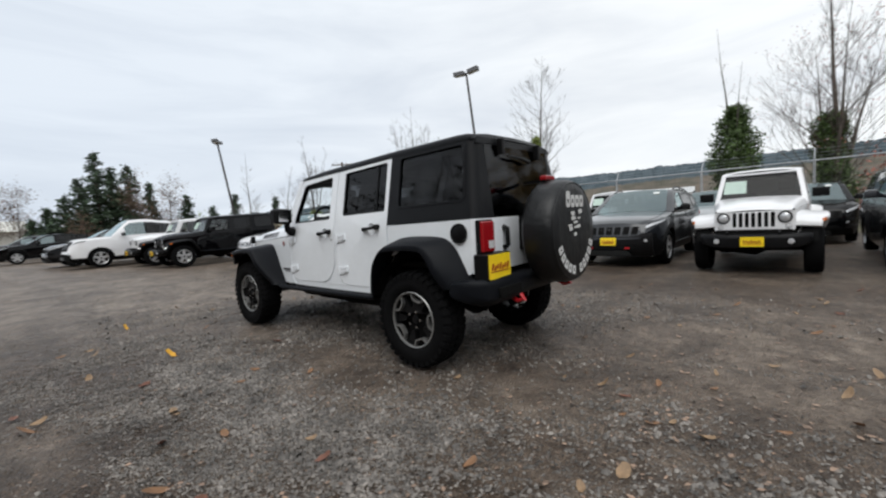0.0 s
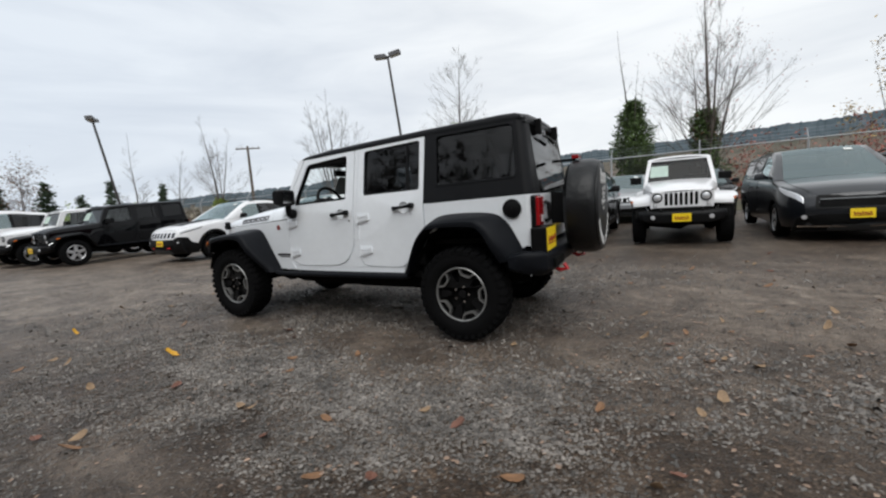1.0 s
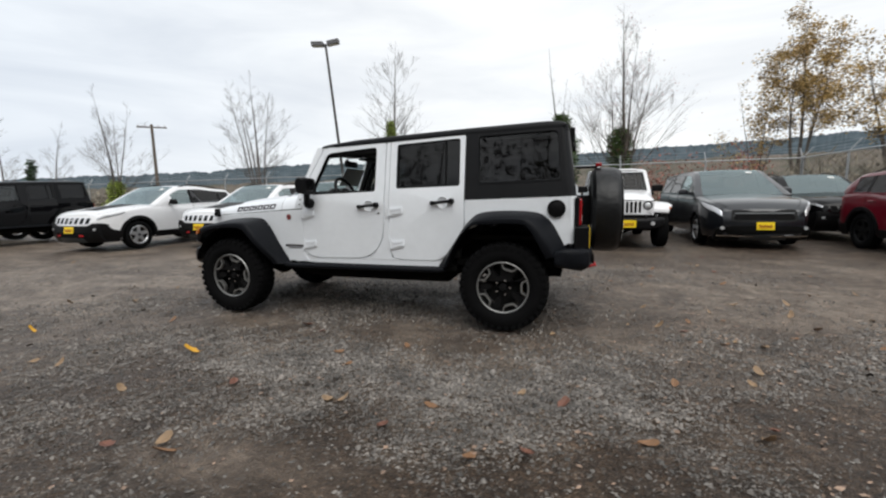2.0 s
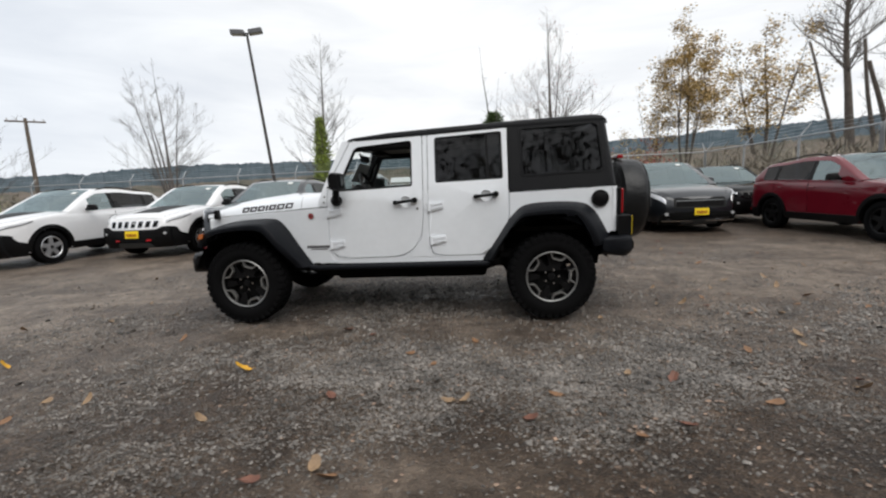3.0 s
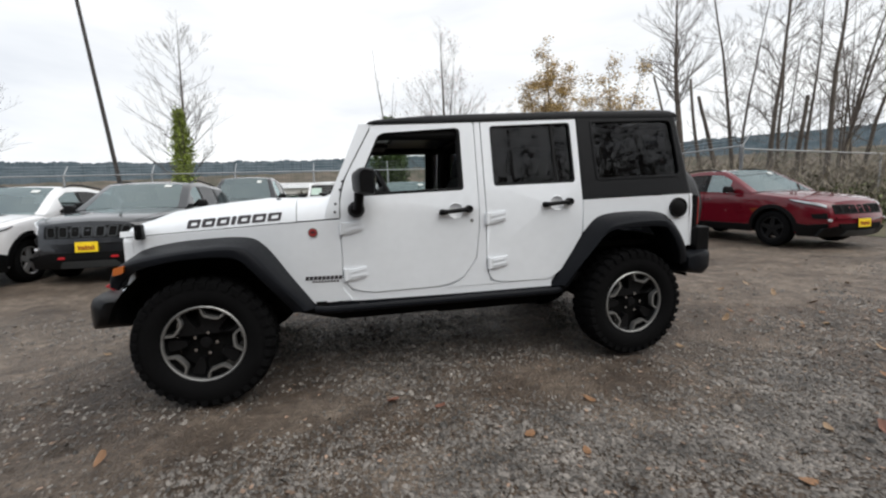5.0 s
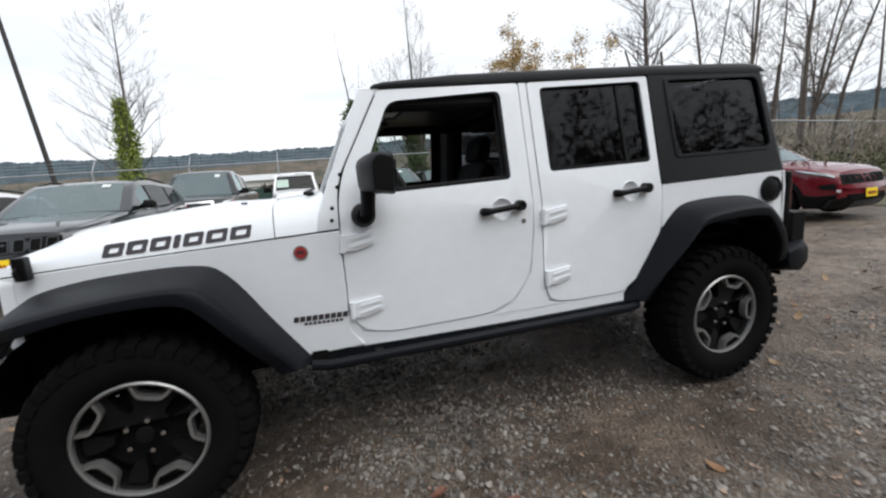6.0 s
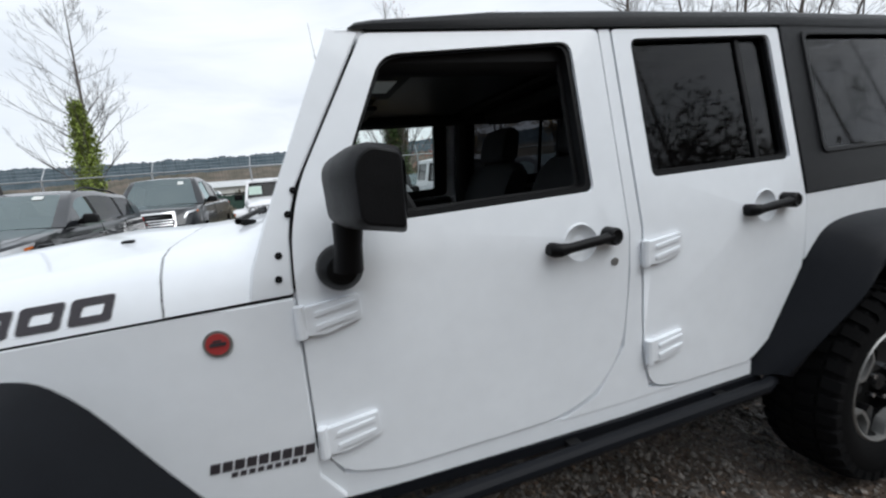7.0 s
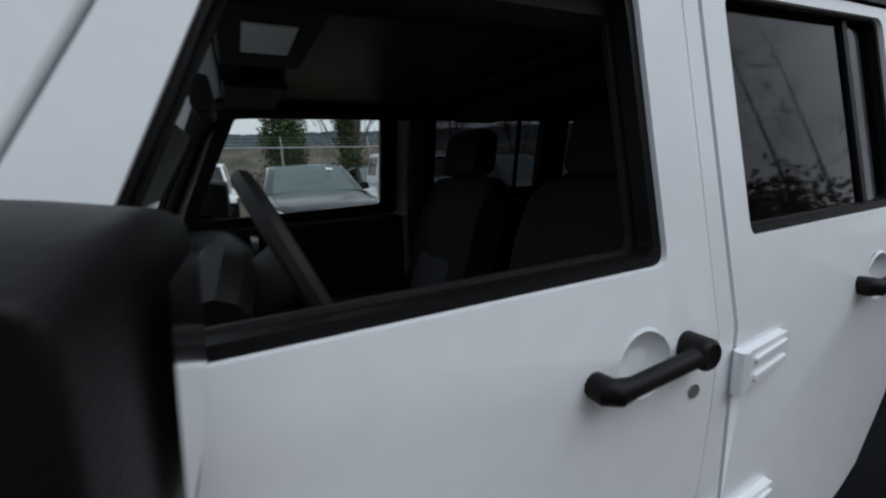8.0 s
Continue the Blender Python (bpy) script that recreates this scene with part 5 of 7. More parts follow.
    for sgn in (1, -1):
        groups = {}
        for q, s in glazed["side"]:
            if s == sgn:
                xm = sum(p[0] for p in q) / 4
                groups.setdefault(sum(xm > v for v in doors), []).append(q)
        for k, qs in sorted(groups.items()):
            g = bmesh.new()
            for q in qs:
                g.faces.new([g.verts.new((p, r - sgn * 0.006, z)) for p, r, z in q])
            bmesh.ops.remove_doubles(g, verts=g.verts[:], dist=0.0005)
            part("side_window", g, SCREEN if k <= 1 else TINT, ob).visible_shadow = False
    part("seats", capped([[(u, y, v) for u, v in rounded([(1.2, 0.6), (2.2, 0.6), (2.25, 1.1), (2.05, 1.32), (1.9, 1.1), (1.55, 1.0), (1.5, 1.3), (1.35, 1.1)], 0.05, 3)] for y in (-0.6, -0.58, 0.58, 0.6)]), SEAT, ob)
    part("dashboard", box(0.62, 1.0, -0.62, 0.62, 0.85, hz[-1] - 0.02), DASH, ob, bevel=0.05)
    part("parcel_floor", box(0.5, min(stop, x1 - 0.2) - 0.1, -0.7, 0.7, 0.5, 0.62), DASH, ob)

    for s in (-1, 1):
        # black arch trims
        if clad:
            for cx in (0.0, wb):
                r0, r1 = wheel_r + 0.045, wheel_r + 0.125
                an = np.linspace(-0.10, math.pi + 0.10, 22)
                loop = [(cx + r1 * math.cos(t), wheel_r + r1 * math.sin(t)) for t in an] + [(cx + r0 * math.cos(t), wheel_r + r0 * math.sin(t)) for t in an[::-1]]
                part("arch_trim", plate([loop], lambda u, v, dd, s=s: (u, s * (wide(min(max(u, x0 + 0.2), x1 - 0.2), v) + 0.016 - dd), v), 0.05), PLASTIC, ob, bevel=0.006)
            part("sill_trim", plate([[(wheel_r + 0.08, sill - 0.03), (wb - wheel_r - 0.08, sill - 0.03), (wb - wheel_r - 0.10, sill + 0.13), (wheel_r + 0.10, sill + 0.13)]], lambda u, v, dd, s=s: (u, s * (wide(u, v) + 0.012 - dd), v), 0.05, (("v", sill + 0.05),)), PLASTIC, ob, bevel=0.008)
            # the dark bumper skirt runs round the corner to the arch, high in front where the lamp pocket sits
            for xa, xb, za in ((x0 + 0.03, -wheel_r - 0.09, g_low + 0.01 if trail else 0.50), (x1 - 0.03, wb + wheel_r + 0.09, 0.58)):
                at = lambda f: xa + (xb - xa) * f
                loop = [(xa, sill - 0.06), (xb, sill - 0.06), (xb, 0.50), (at(0.62), 0.55 if trail else 0.47), (at(0.36), za - 0.02), (xa, za)]
                part("bumper_skirt", plate([loop], lambda u, v, dd, s=s: (push(u, v), s * (wide(u, v) + 0.013 - dd), v), 0.05, [("u", at(k / 6)) for k in range(1, 6)] + [("v", 0.4), ("v", 0.52), ("v", 0.64)]), PLASTIC, ob, bevel=0.006)
            part("lamp_pocket", plate([rounded([(x0 + 0.03, g_low - 0.12), (x0 + 0.20, g_low - 0.11), (x0 + 0.23, g_low - 0.03), (x0 + 0.03, g_low - 0.01)], 0.02)], lambda u, v, dd, s=s: (push(u, v), s * (wide(u, v) + 0.016 - dd), v), 0.04, [("u", x0 + 0.10), ("u", x0 + 0.17), ("v", g_low - 0.06)]), GUARD, ob)
        # shut line beside the bonnet
        hs = [x for x in np.linspace(x0 + 0.06, hx[-1] - 0.05, 14)]
        part("bonnet_gap", grid([[(push(x, deck(x)) + 0.0, s * (wide(x, deck(x)) - 0.035) * v, deck(x) + 0.045 * (1 - v * v) + 0.003) for v in (0.860, 0.872)] for x in hs]), UNDER, ob)
        for x in ((1.55, 2.45) if not bed else (1.55, bed - 0.35)):
            y = wide(x, 0.97)
            part("handle", tube([(x - 0.09, s * y, 0.965), (x - 0.07, s * (y + 0.03), 0.97), (x + 0.07, s * (y + 0.03), 0.97), (x + 0.09, s * y, 0.965)], 0.013, sides=6), paint, ob)
        for x in ((1.67, 2.66) if not bed else (1.67,)):
            part("door_gap", plate([[(x - 0.004, sill + 0.16), (x + 0.004, sill + 0.16), (x + 0.004, belt - 0.01), (x - 0.004, belt - 0.01)]], lambda u, v, dd, s=s: (u, s * (wide(u, v) + 0.0025 - dd), v), 0.005, (("v", 0.62), ("v", 0.8), ("v", 0.95))), UNDER, ob)
        mx = a + 0.55 * (b - a)
        my = cab_y(mx, deck(mx) + 0.05)
        mir = capped([[(mx + u, s * (my + t), deck(mx) + 0.02 + v) for u, v in rounded([(-0.07 * k, -0.0), (0.05, -0.0), (0.05, 0.15 * k), (-0.05 * k, 0.14 * k)], 0.03)] for t, k in ((0.0, 0.4), (0.06, 0.7), (0.09, 1.0), (0.22, 0.95), (0.25, 0.7))])
        part("mirror", mir, PLASTIC if clad or rails else paint, ob)
        if rails and not bed:
            pts = [(x, s * (cab_y(x, roof(x)) - 0.06), roof(x) + 0.05 - (0.05 if k in (0, 5) else 0)) for k, x in enumerate(np.linspace(b + 0.15, c - 0.05, 6))]
            part("roof_rail", tube(pts, 0.017, sides=6), PLASTIC, ob)
        # lamps on the curved corners
        zl = grille_z[1]

        def corner(u, v, dd, s=s):
            return (push(u, v), s * (wide(u, v) + 0.010 - dd), v)

        us = [x0 + v for v in (0.02, 0.12, 0.24, 0.36, 0.48, 0.57)]
        tops = [deck(u) - 0.030 - 0.10 * max(0.0, 0.10 - (u - x0)) for u in us]
        thick = [lamp * v for v in (0.042, 0.046, 0.044, 0.038, 0.026, 0.010)]
        loop = list(zip(us, tops)) + [(u, z - h) for u, z, h in reversed(list(zip(us, tops, thick)))]
        slices = [("u", u) for u in us[1:-1]]
        lens = part("headlight", plate([loop], corner, 0.03, slices), LAMP_GLASS, ob, "slim clear headlight")
        rim = [(u, z - h + 0.003) for u, z, h in zip(us, tops, thick)] + [(u, z - h - 0.012) for u, z, h in reversed(list(zip(us, tops, thick)))]
        part("lamp_trim", plate([rim], lambda u, v, dd, s=s: (push(u, v), s * (wide(u, v) + 0.013 - dd), v), 0.03, slices), GUARD, lens)
        if amber:
            part("side_marker", plate([rounded([(x0 + 0.40, zl + 0.02), (x0 + 0.52, zl + 0.035), (x0 + 0.52, zl + 0.07), (x0 + 0.40, zl + 0.055)], 0.01)], lambda u, v, dd, s=s: (u, s * (wide(u, v) + 0.012 - dd), v), 0.03), LENS_AMBER, ob)
        part("tail_light", plate([rounded([(x1 - 0.30, belt - 0.12), (x1 - 0.02, belt - 0.14), (x1 - 0.02, belt - 0.02), (x1 - 0.26, belt - 0.03)], 0.02)], corner, 0.03, (("u", x1 - 0.1),)), LENS_RED, ob)

    # front face fittings follow its curve
    def face(off=0.0):
        def at(u, v, dd):
            y = u / max(0.1, wide(x0, v))
            t = min(1.0, max(0.0, (v - sill) / (deck(x0) - sill)))
            return (push(x0, v) - 0.10 * (1 - y * y) * (1 - 0.5 * t * t) - off + dd, u, v)
        return at

    g0, g1 = grille_z
    gw = half * 0.60
    if pickup_grille:
        fr = plate([rounded([(-gw, g0 - 0.16), (gw, g0 - 0.16), (gw * 0.95, g1 + 0.07), (-gw * 0.95, g1 + 0.07)], 0.05)], face(0.012), 0.03, [("u", v) for v in (-0.3, 0, 0.3)])
        part("grille", fr, CHROME if chrome and bed else PLASTIC, ob)
        hole = plate([rounded([(-gw * 0.90, g0 - 0.12), (gw * 0.90, g0 - 0.12), (gw * 0.86, g1 + 0.03), (-gw * 0.86, g1 + 0.03)], 0.04)], face(0.018), 0.02, [("u", v) for v in (-0.3, 0, 0.3)])
        part("grille_mesh", hole, UNDER, ob)
        for t in (-0.33, 0, 0.33):
            part("grille_bar", plate([[(-gw * 0.88, g0 + t * (g1 - g0)), (gw * 0.88, g0 + t * (g1 - g0)), (gw * 0.88, g0 + t * (g1 - g0) + 0.018), (-gw * 0.88, g0 + t * (g1 - g0) + 0.018)]], face(0.026), 0.015, [("u", v) for v in (-0.3, 0, 0.3)]), CHROME if chrome and bed else DASH_GREY, ob)
    else:
        part("grille", plate([rounded([(-gw - 0.03, g0 - 0.03), (gw + 0.03, g0 - 0.03), (gw + 0.03, g1 + 0.01), (-gw - 0.03, g1 + 0.01)], 0.03)], face(0.008), 0.03, [("u", v) for v in (-0.45, -0.3, -0.15, 0, 0.15, 0.3, 0.45)] + [("v", (g0 + g1) / 2)]), paint if trail else GUARD, ob, bevel=0.006)
        for k in range(slots):
            u = (k - (slots - 1) / 2) * 2 * gw / slots
            w, lean = gw / slots * 0.74, 0.006 * (k - (slots - 1) / 2)
            slot = rounded([(u - w, g0 - 0.015), (u + w, g0 - 0.015), (u + w + lean, g1), (u - w + lean, g1)], 0.022)
            inner = rounded([(u - w + 0.011, g0 - 0.004), (u + w - 0.011, g0 - 0.004), (u + w - 0.011 + lean, g1 - 0.011), (u - w + 0.011 + lean, g1 - 0.011)], 0.016)
            sl = part("grille_slot", plate([slot, inner], face(0.016), 0.02, [("v", (g0 + g1) / 2)]), grille_mat or CHROME, ob)
            part("slot_mesh", plate([inner], face(0.010), 0.01, [("v", (g0 + g1) / 2)]), UNDER, sl)
    low = [("u", v) for v in (-0.6, -0.45, -0.3, -0.15, 0, 0.15, 0.3, 0.45, 0.6)]
    top = g0 - 0.055 if trail else g0 - 0.25
    part("lower_bumper", plate([rounded([(-half * 0.86, sill - 0.06), (half * 0.86, sill - 0.06), (half * 0.84, g0 + 0.005 if trail else g0 - 0.30), (half * 0.66, g0 + 0.005 if trail else g0 - 0.27), (half * 0.55, top), (-half * 0.55, top), (-half * 0.66, g0 + 0.005 if trail else g0 - 0.27), (-half * 0.84, g0 + 0.005 if trail else g0 - 0.30)], 0.03)], face(0.014), 0.06, low + [("v", v) for v in (0.40, 0.52, 0.64)]), PLASTIC if clad else UNDER, ob, bevel=0.01)
    if clad:
        part("intake", plate([rounded([(-half * 0.52, sill + 0.09), (half * 0.52, sill + 0.09), (half * 0.56, sill + 0.19), (-half * 0.56, sill + 0.19)], 0.03)], face(0.020), 0.03, low), UNDER, ob)
        part("bumper_bar", plate([rounded([(-half * 0.62, g0 - 0.115), (half * 0.62, g0 - 0.115), (half * 0.64, g0 - 0.075), (-half * 0.64, g0 - 0.075)], 0.015)], face(0.024), 0.03, low), paint if not trail or paint is GREY else PLASTIC, ob, bevel=0.006)
    part("skid_plate", plate([rounded([(-0.42, sill - 0.05), (0.42, sill - 0.05), (0.36, sill + 0.06), (-0.36, sill + 0.06)], 0.03)], face(0.028), 0.03, low), DASH_GREY, ob, bevel=0.006)
    if chrome:
        part("bumper_strip", plate([[(-half * 0.82, sill + 0.02), (half * 0.82, sill + 0.02), (half * 0.82, sill + 0.045), (-half * 0.82, sill + 0.045)]], face(0.026), 0.02, low), CHROME, ob)
    for s in (-1, 1):
        part("fog_light", plate([circle(s * half * 0.74, sill + (0.26 if clad else 0.20), 0.027 if clad else 0.036, 16)], face(0.028), 0.03), LAMP_GLASS, ob)
        if hooks:
            part("tow_hook", plate([rounded([(s * 0.36 - 0.05, sill + 0.10), (s * 0.36 + 0.05, sill + 0.10), (s * 0.36 + 0.04, sill + 0.135), (s * 0.36 - 0.04, sill + 0.135)], 0.01)], face(0.04), 0.03), HOOK_RED, ob, "red tow hook")
    if plated:
        f = face(0.034)
        dealer_plate(ob, lambda u, v, dd: f(u, plate_z + v, dd))
    for x in (0, wb):
        for s in (-1, 1):
            wheel(ob, x, s * (half - 0.125), wheel_r, 0.225, rim_r, s, style, 0, rim_mat)
        part("axle", tube([(x, -half + 0.2, wheel_r), (x, half - 0.2, wheel_r)], 0.05, sides=8), UNDER, ob)
        for s in (-1, 1):
            r = wheel_r + 0.055
            part("wheel_liner", grid([[(x + r * math.cos(t), s * (half - 0.03), wheel_r + r * math.sin(t)) for t in np.linspace(0, math.pi, 14)], [(x + r * math.cos(t), s * (half - 0.32), wheel_r + r * math.sin(t)) for t in np.linspace(0, math.pi, 14)]]), UNDER, ob)
    if sticker:
        part("window_label", grid([[(x, y, roof(x) + 0.035 * (1 - (y / cab_y(x, roof(x))) ** 2) + 0.008) for y in (-0.47, -0.34)] for x in (screen[1] - 0.20, screen[1] - 0.11)]), PAPER, ob, "small pale label on the windscreen")
    if decal:
        part("hood_decal", grid([[(x, v * 0.42 * (0.75 + 0.25 * k / 5), deck(x) + 0.045 * (1 - (v * 0.5) ** 2) + 0.004) for v in np.linspace(-1, 1, 7)] for k, x in enumerate(np.linspace(hx[0] + 0.36, hx[-1] - 0.10, 6))]), DASH, ob, "matt black bonnet decal")
    if bed:
        part("load_bed", box(bed + 0.03, x1 - 0.08, -half + 0.16, half - 0.16, belt - 0.02, belt + 0.075), PLASTIC, ob, bevel=0.03)


COMPACT = dict(wb=2.72, front=0.90, rear=0.92, half=0.93, sill=0.30, hood=((-0.90, 0.865), (-0.80, 0.905), (-0.45, 0.970), (0.0, 1.035), (0.30, 1.068), (0.52, 1.09)), belt=1.08, roof_z=1.605, screen=(0.46, 1.30), tail=(2.96, 3.50), clad=True, hooks=True, wheel_r=0.365, rim_r=0.228, trail=True, grille_z=(0.70, 0.835), roof_drop=0.055)
PLAIN = {**COMPACT, "hooks": False, "trail": False, "grille_mat": GUARD, "plate_z": 0.50}


def parked(name, x, front_y, label, group, turn=90.0, front=0.92, category="car"):
    """A road car whose nose is at (x, front_y) and looks to -y."""
    return thing(name, (x, front_y + front, 0), label, category, group, turn=turn)


CARS = "parked cars round the lot"
e_car = parked("compact_car", -0.56, 5.45, "dark grey compact off-road style car parked nose out", CARS)
road_car(e_car, GREY, **{**COMPACT, "grille_mat": GUARD})
g_car = parked("compact_car", 6.95, 7.15, "black compact off-road style car beside the red one", CARS)
road_car(g_car, BLACK, **{**COMPACT, "grille_mat": GUARD})
r_car = parked("compact_car", 7.29, 2.37, "dark red compact car with black wheels parked by the fence", CARS, turn=91)
road_car(r_car, RED, **{**PLAIN, "rim_mat": RIM_BLACK})
a_car = parked("compact_car", -10.75, 2.55, "white compact off-road style car with black cladding", CARS)
road_car(a_car, WHITE_FAR, **{**COMPACT, "decal": True})
b_car = parked("compact_car", -8.15, 3.75, "white compact off-road style car with dark bonnet decal", CARS)
road_car(b_car, WHITE_FAR, **{**COMPACT, "decal": True})
c_car = parked("large_suv", -6.05, 4.05, "dark grey large sport utility car with slotted grille", CARS, front=0.90)
road_car(c_car, GREY, wb=2.915, front=0.90, rear=1.0, half=0.97, hood=((-0.90, 0.945), (-0.78, 0.985), (-0.2, 1.065), (0.20, 1.105), (0.60, 1.14)), belt=1.13, roof_z=1.665, screen=(0.52, 1.36), tail=(3.20, 3.78), clad=True, hooks=True, wheel_r=0.39, rim_r=0.24, grille_z=(0.765, 0.915), grille_mat=DASH_GREY, amber=True, plate_z=0.60, rake=0.6, lamp=2.6, roof_drop=0.05)
s_car = parked("compact_car", 0.25, 10.9, "silver grey compact car in the back row", CARS)
road_car(s_car, SILVER, **{**PLAIN, "plated": False})
n_car = parked("compact_car", 2.6, 11.0, "black compact car in the back row", CARS)
road_car(n_car, BLACK, **{**PLAIN, "plated": False})
f_car = parked("minivan", 4.42, 5.45, "dark grey minivan with chrome grille bars parked nose out", CARS, front=1.0)
road_car(f_car, GREY, wb=3.08, front=1.0, rear=1.06, half=0.98, hood=((-1.0, 0.80), (-0.93, 0.87), (-0.78, 0.93), (-0.4, 1.015), (0.0, 1.075), (0.24, 1.11)), belt=1.12, roof_z=1.73, screen=(0.14, 1.20), tail=(3.85, 4.08), clad=False, rails=False, wheel_r=0.345, rim_r=0.22, pickup_grille=True, chrome=True, plate_z=0.50, sill=0.25, roof_drop=0.03, grille_z=(0.745, 0.755), lamp=2.2)
t_car = parked("pickup_truck", -5.15, 8.70, "dark grey crew cab pickup truck behind the large car", CARS, front=1.0)
road_car(t_car, GREY, wb=3.57, front=1.0, rear=1.25, half=1.0, hood=((-1.0, 1.02), (-0.93, 1.14), (-0.2, 1.22), (0.45, 1.26)), belt=1.27, roof_z=1.95, screen=(0.42, 1.10), tail=(2.7, 3.0), bed=2.75, clad=False, wheel_r=0.40, rim_r=0.25, pickup_grille=True, chrome=True, sill=0.45, plated=False, grille_z=(0.92, 1.08), amber=True)
w_truck = parked("pickup_truck", -20.3, -0.55, "white pickup truck with grey lower trim", CARS, front=1.0)
road_car(w_truck, WHITE_FAR, wb=3.57, front=1.0, rear=1.25, half=1.0, hood=((-1.0, 1.0), (-0.93, 1.12), (-0.2, 1.2), (0.45, 1.24)), belt=1.25, roof_z=1.93, screen=(0.42, 1.10), tail=(2.7, 3.0), bed=2.75, clad=False, wheel_r=0.40, rim_r=0.25, pickup_grille=True, sill=0.45, plated=False, grille_z=(0.90, 1.06))
for x, y, paint, word in ((-23.2, -0.9, GREY, "dark grey"), (-32.0, -2.2, BLACK, "black"), (-38.5, -2.6, GREY, "grey")):
    far_car = parked("compact_car", x, y, word + " compact car far along the parked row", CARS)
    road_car(far_car, paint, **{**PLAIN, "plated": False})
p_car = parked("pickup_truck", -6.6, 25.0, "white pickup truck beyond the wire fence", CARS, front=1.0, turn=110)
road_car(p_car, WHITE_FAR, wb=3.2, front=1.0, rear=1.15, half=0.95, hood=((-1.0, 0.95), (-0.93, 1.06), (-0.2, 1.12), (0.45, 1.16)), belt=1.16, roof_z=1.80, screen=(0.42, 1.10), tail=(2.5, 2.8), bed=2.45, clad=False, wheel_r=0.38, rim_r=0.24, sill=0.42, plated=False, pickup_grille=True, grille_z=(0.85, 1.0))


def parked_boxy(x, nose_y, label, paint, top, flare, style, rim_mat=None):
    ob = thing("off_road_car", (x, nose_y + 3.71, 0), label, "car", CARS, turn=90)
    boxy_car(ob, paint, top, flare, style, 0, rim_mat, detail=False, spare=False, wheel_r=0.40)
    part("price_sheet", grid([[(-2.105, y, 1.36) for y in (0.20, 0.56)], [(-1.975, y, 1.60) for y in (0.20, 0.54)]]), PAPER_GREEN, ob, "pale green price sheet behind the windscreen")
    part("dashboard", box(-2.12, -1.8, -0.62, 0.62, 0.9, 1.24), DASH, ob, bevel=0.04)
    for y in (-0.37, 0.37):
        seat(ob, -1.36, y)
        part("mirror", capped([[(-1.95 + u, (1 if y > 0 else -1) * t, 1.30 + v) for u, v in rounded([(-0.06, -0.07), (0.06, -0.07), (0.06, 0.09), (-0.06, 0.09)], 0.03)] for t in (0.74, 0.78, 0.95, 0.97)]), PLASTIC, ob)
    return ob


parked_boxy(1.82, 5.0, "white off-road car with white flares and a windscreen price sheet", WHITE_FAR, WHITE_FAR, WHITE_FAR, "five", RIM_BLACK)
parked_boxy(-2.75, 10.2, "white off-road car parked in the back row", WHITE_FAR, WHITE_FAR, WHITE_FAR, "five", RIM_BLACK)
parked_boxy(-15.1, 1.15, "black off-road car with soft black top and silver wheels", BLACK, TOP, PLASTIC, "five", RIM_BRIGHT)
parked_boxy(-17.6, 0.95, "white off-road car with black bumper and grey wheels", WHITE_FAR, WHITE_FAR, PLASTIC, "five", RIM_BRIGHT)


# ---- ground ----
def lattice(x, y, seed):
    """Smooth value noise, -1 to 1, on numpy arrays."""
    xi, yi = np.floor(x), np.floor(y)
    u, v = x - xi, y - yi
    u, v = u * u * (3 - 2 * u), v * v * (3 - 2 * v)

    def corner(a, b):
        h = np.sin(a * 127.1 + b * 311.7 + seed * 74.7) * 43758.5453
        return 2 * (h - np.floor(h)) - 1

    return (corner(xi, yi) * (1 - u) + corner(xi + 1, yi) * u) * (1 - v) + (corner(xi, yi + 1) * (1 - u) + corner(xi + 1, yi + 1) * u) * v


def fractal(x, y, seed, octaves=4):
    return sum(0.55**k * lattice(x * 2.03**k + 9.1 * k, y * 2.03**k - 4.7 * k, seed + k) for k in range(octaves))


def bump_at(x, y, cx, cy, rx, ry, turn=0.0):
    c, s = math.cos(radians(turn)), math.sin(radians(turn))
    u, v = ((x - cx) * c + (y - cy) * s) / rx, (-(x - cx) * s + (y - cy) * c) / ry
    return np.exp(-(u * u + v * v))


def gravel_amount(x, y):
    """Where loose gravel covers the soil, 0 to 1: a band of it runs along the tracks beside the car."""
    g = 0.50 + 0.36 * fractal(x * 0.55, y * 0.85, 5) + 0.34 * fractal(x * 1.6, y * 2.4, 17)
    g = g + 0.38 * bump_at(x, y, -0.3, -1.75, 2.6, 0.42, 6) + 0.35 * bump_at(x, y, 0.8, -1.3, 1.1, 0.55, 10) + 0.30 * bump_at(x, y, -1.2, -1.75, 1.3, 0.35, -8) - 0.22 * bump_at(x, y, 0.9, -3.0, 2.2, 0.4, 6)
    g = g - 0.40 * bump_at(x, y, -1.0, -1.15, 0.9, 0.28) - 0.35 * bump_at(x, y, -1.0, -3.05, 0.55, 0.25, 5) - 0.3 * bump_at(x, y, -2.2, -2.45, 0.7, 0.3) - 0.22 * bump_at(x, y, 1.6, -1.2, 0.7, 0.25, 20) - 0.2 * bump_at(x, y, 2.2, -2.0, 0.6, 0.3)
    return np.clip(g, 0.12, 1)


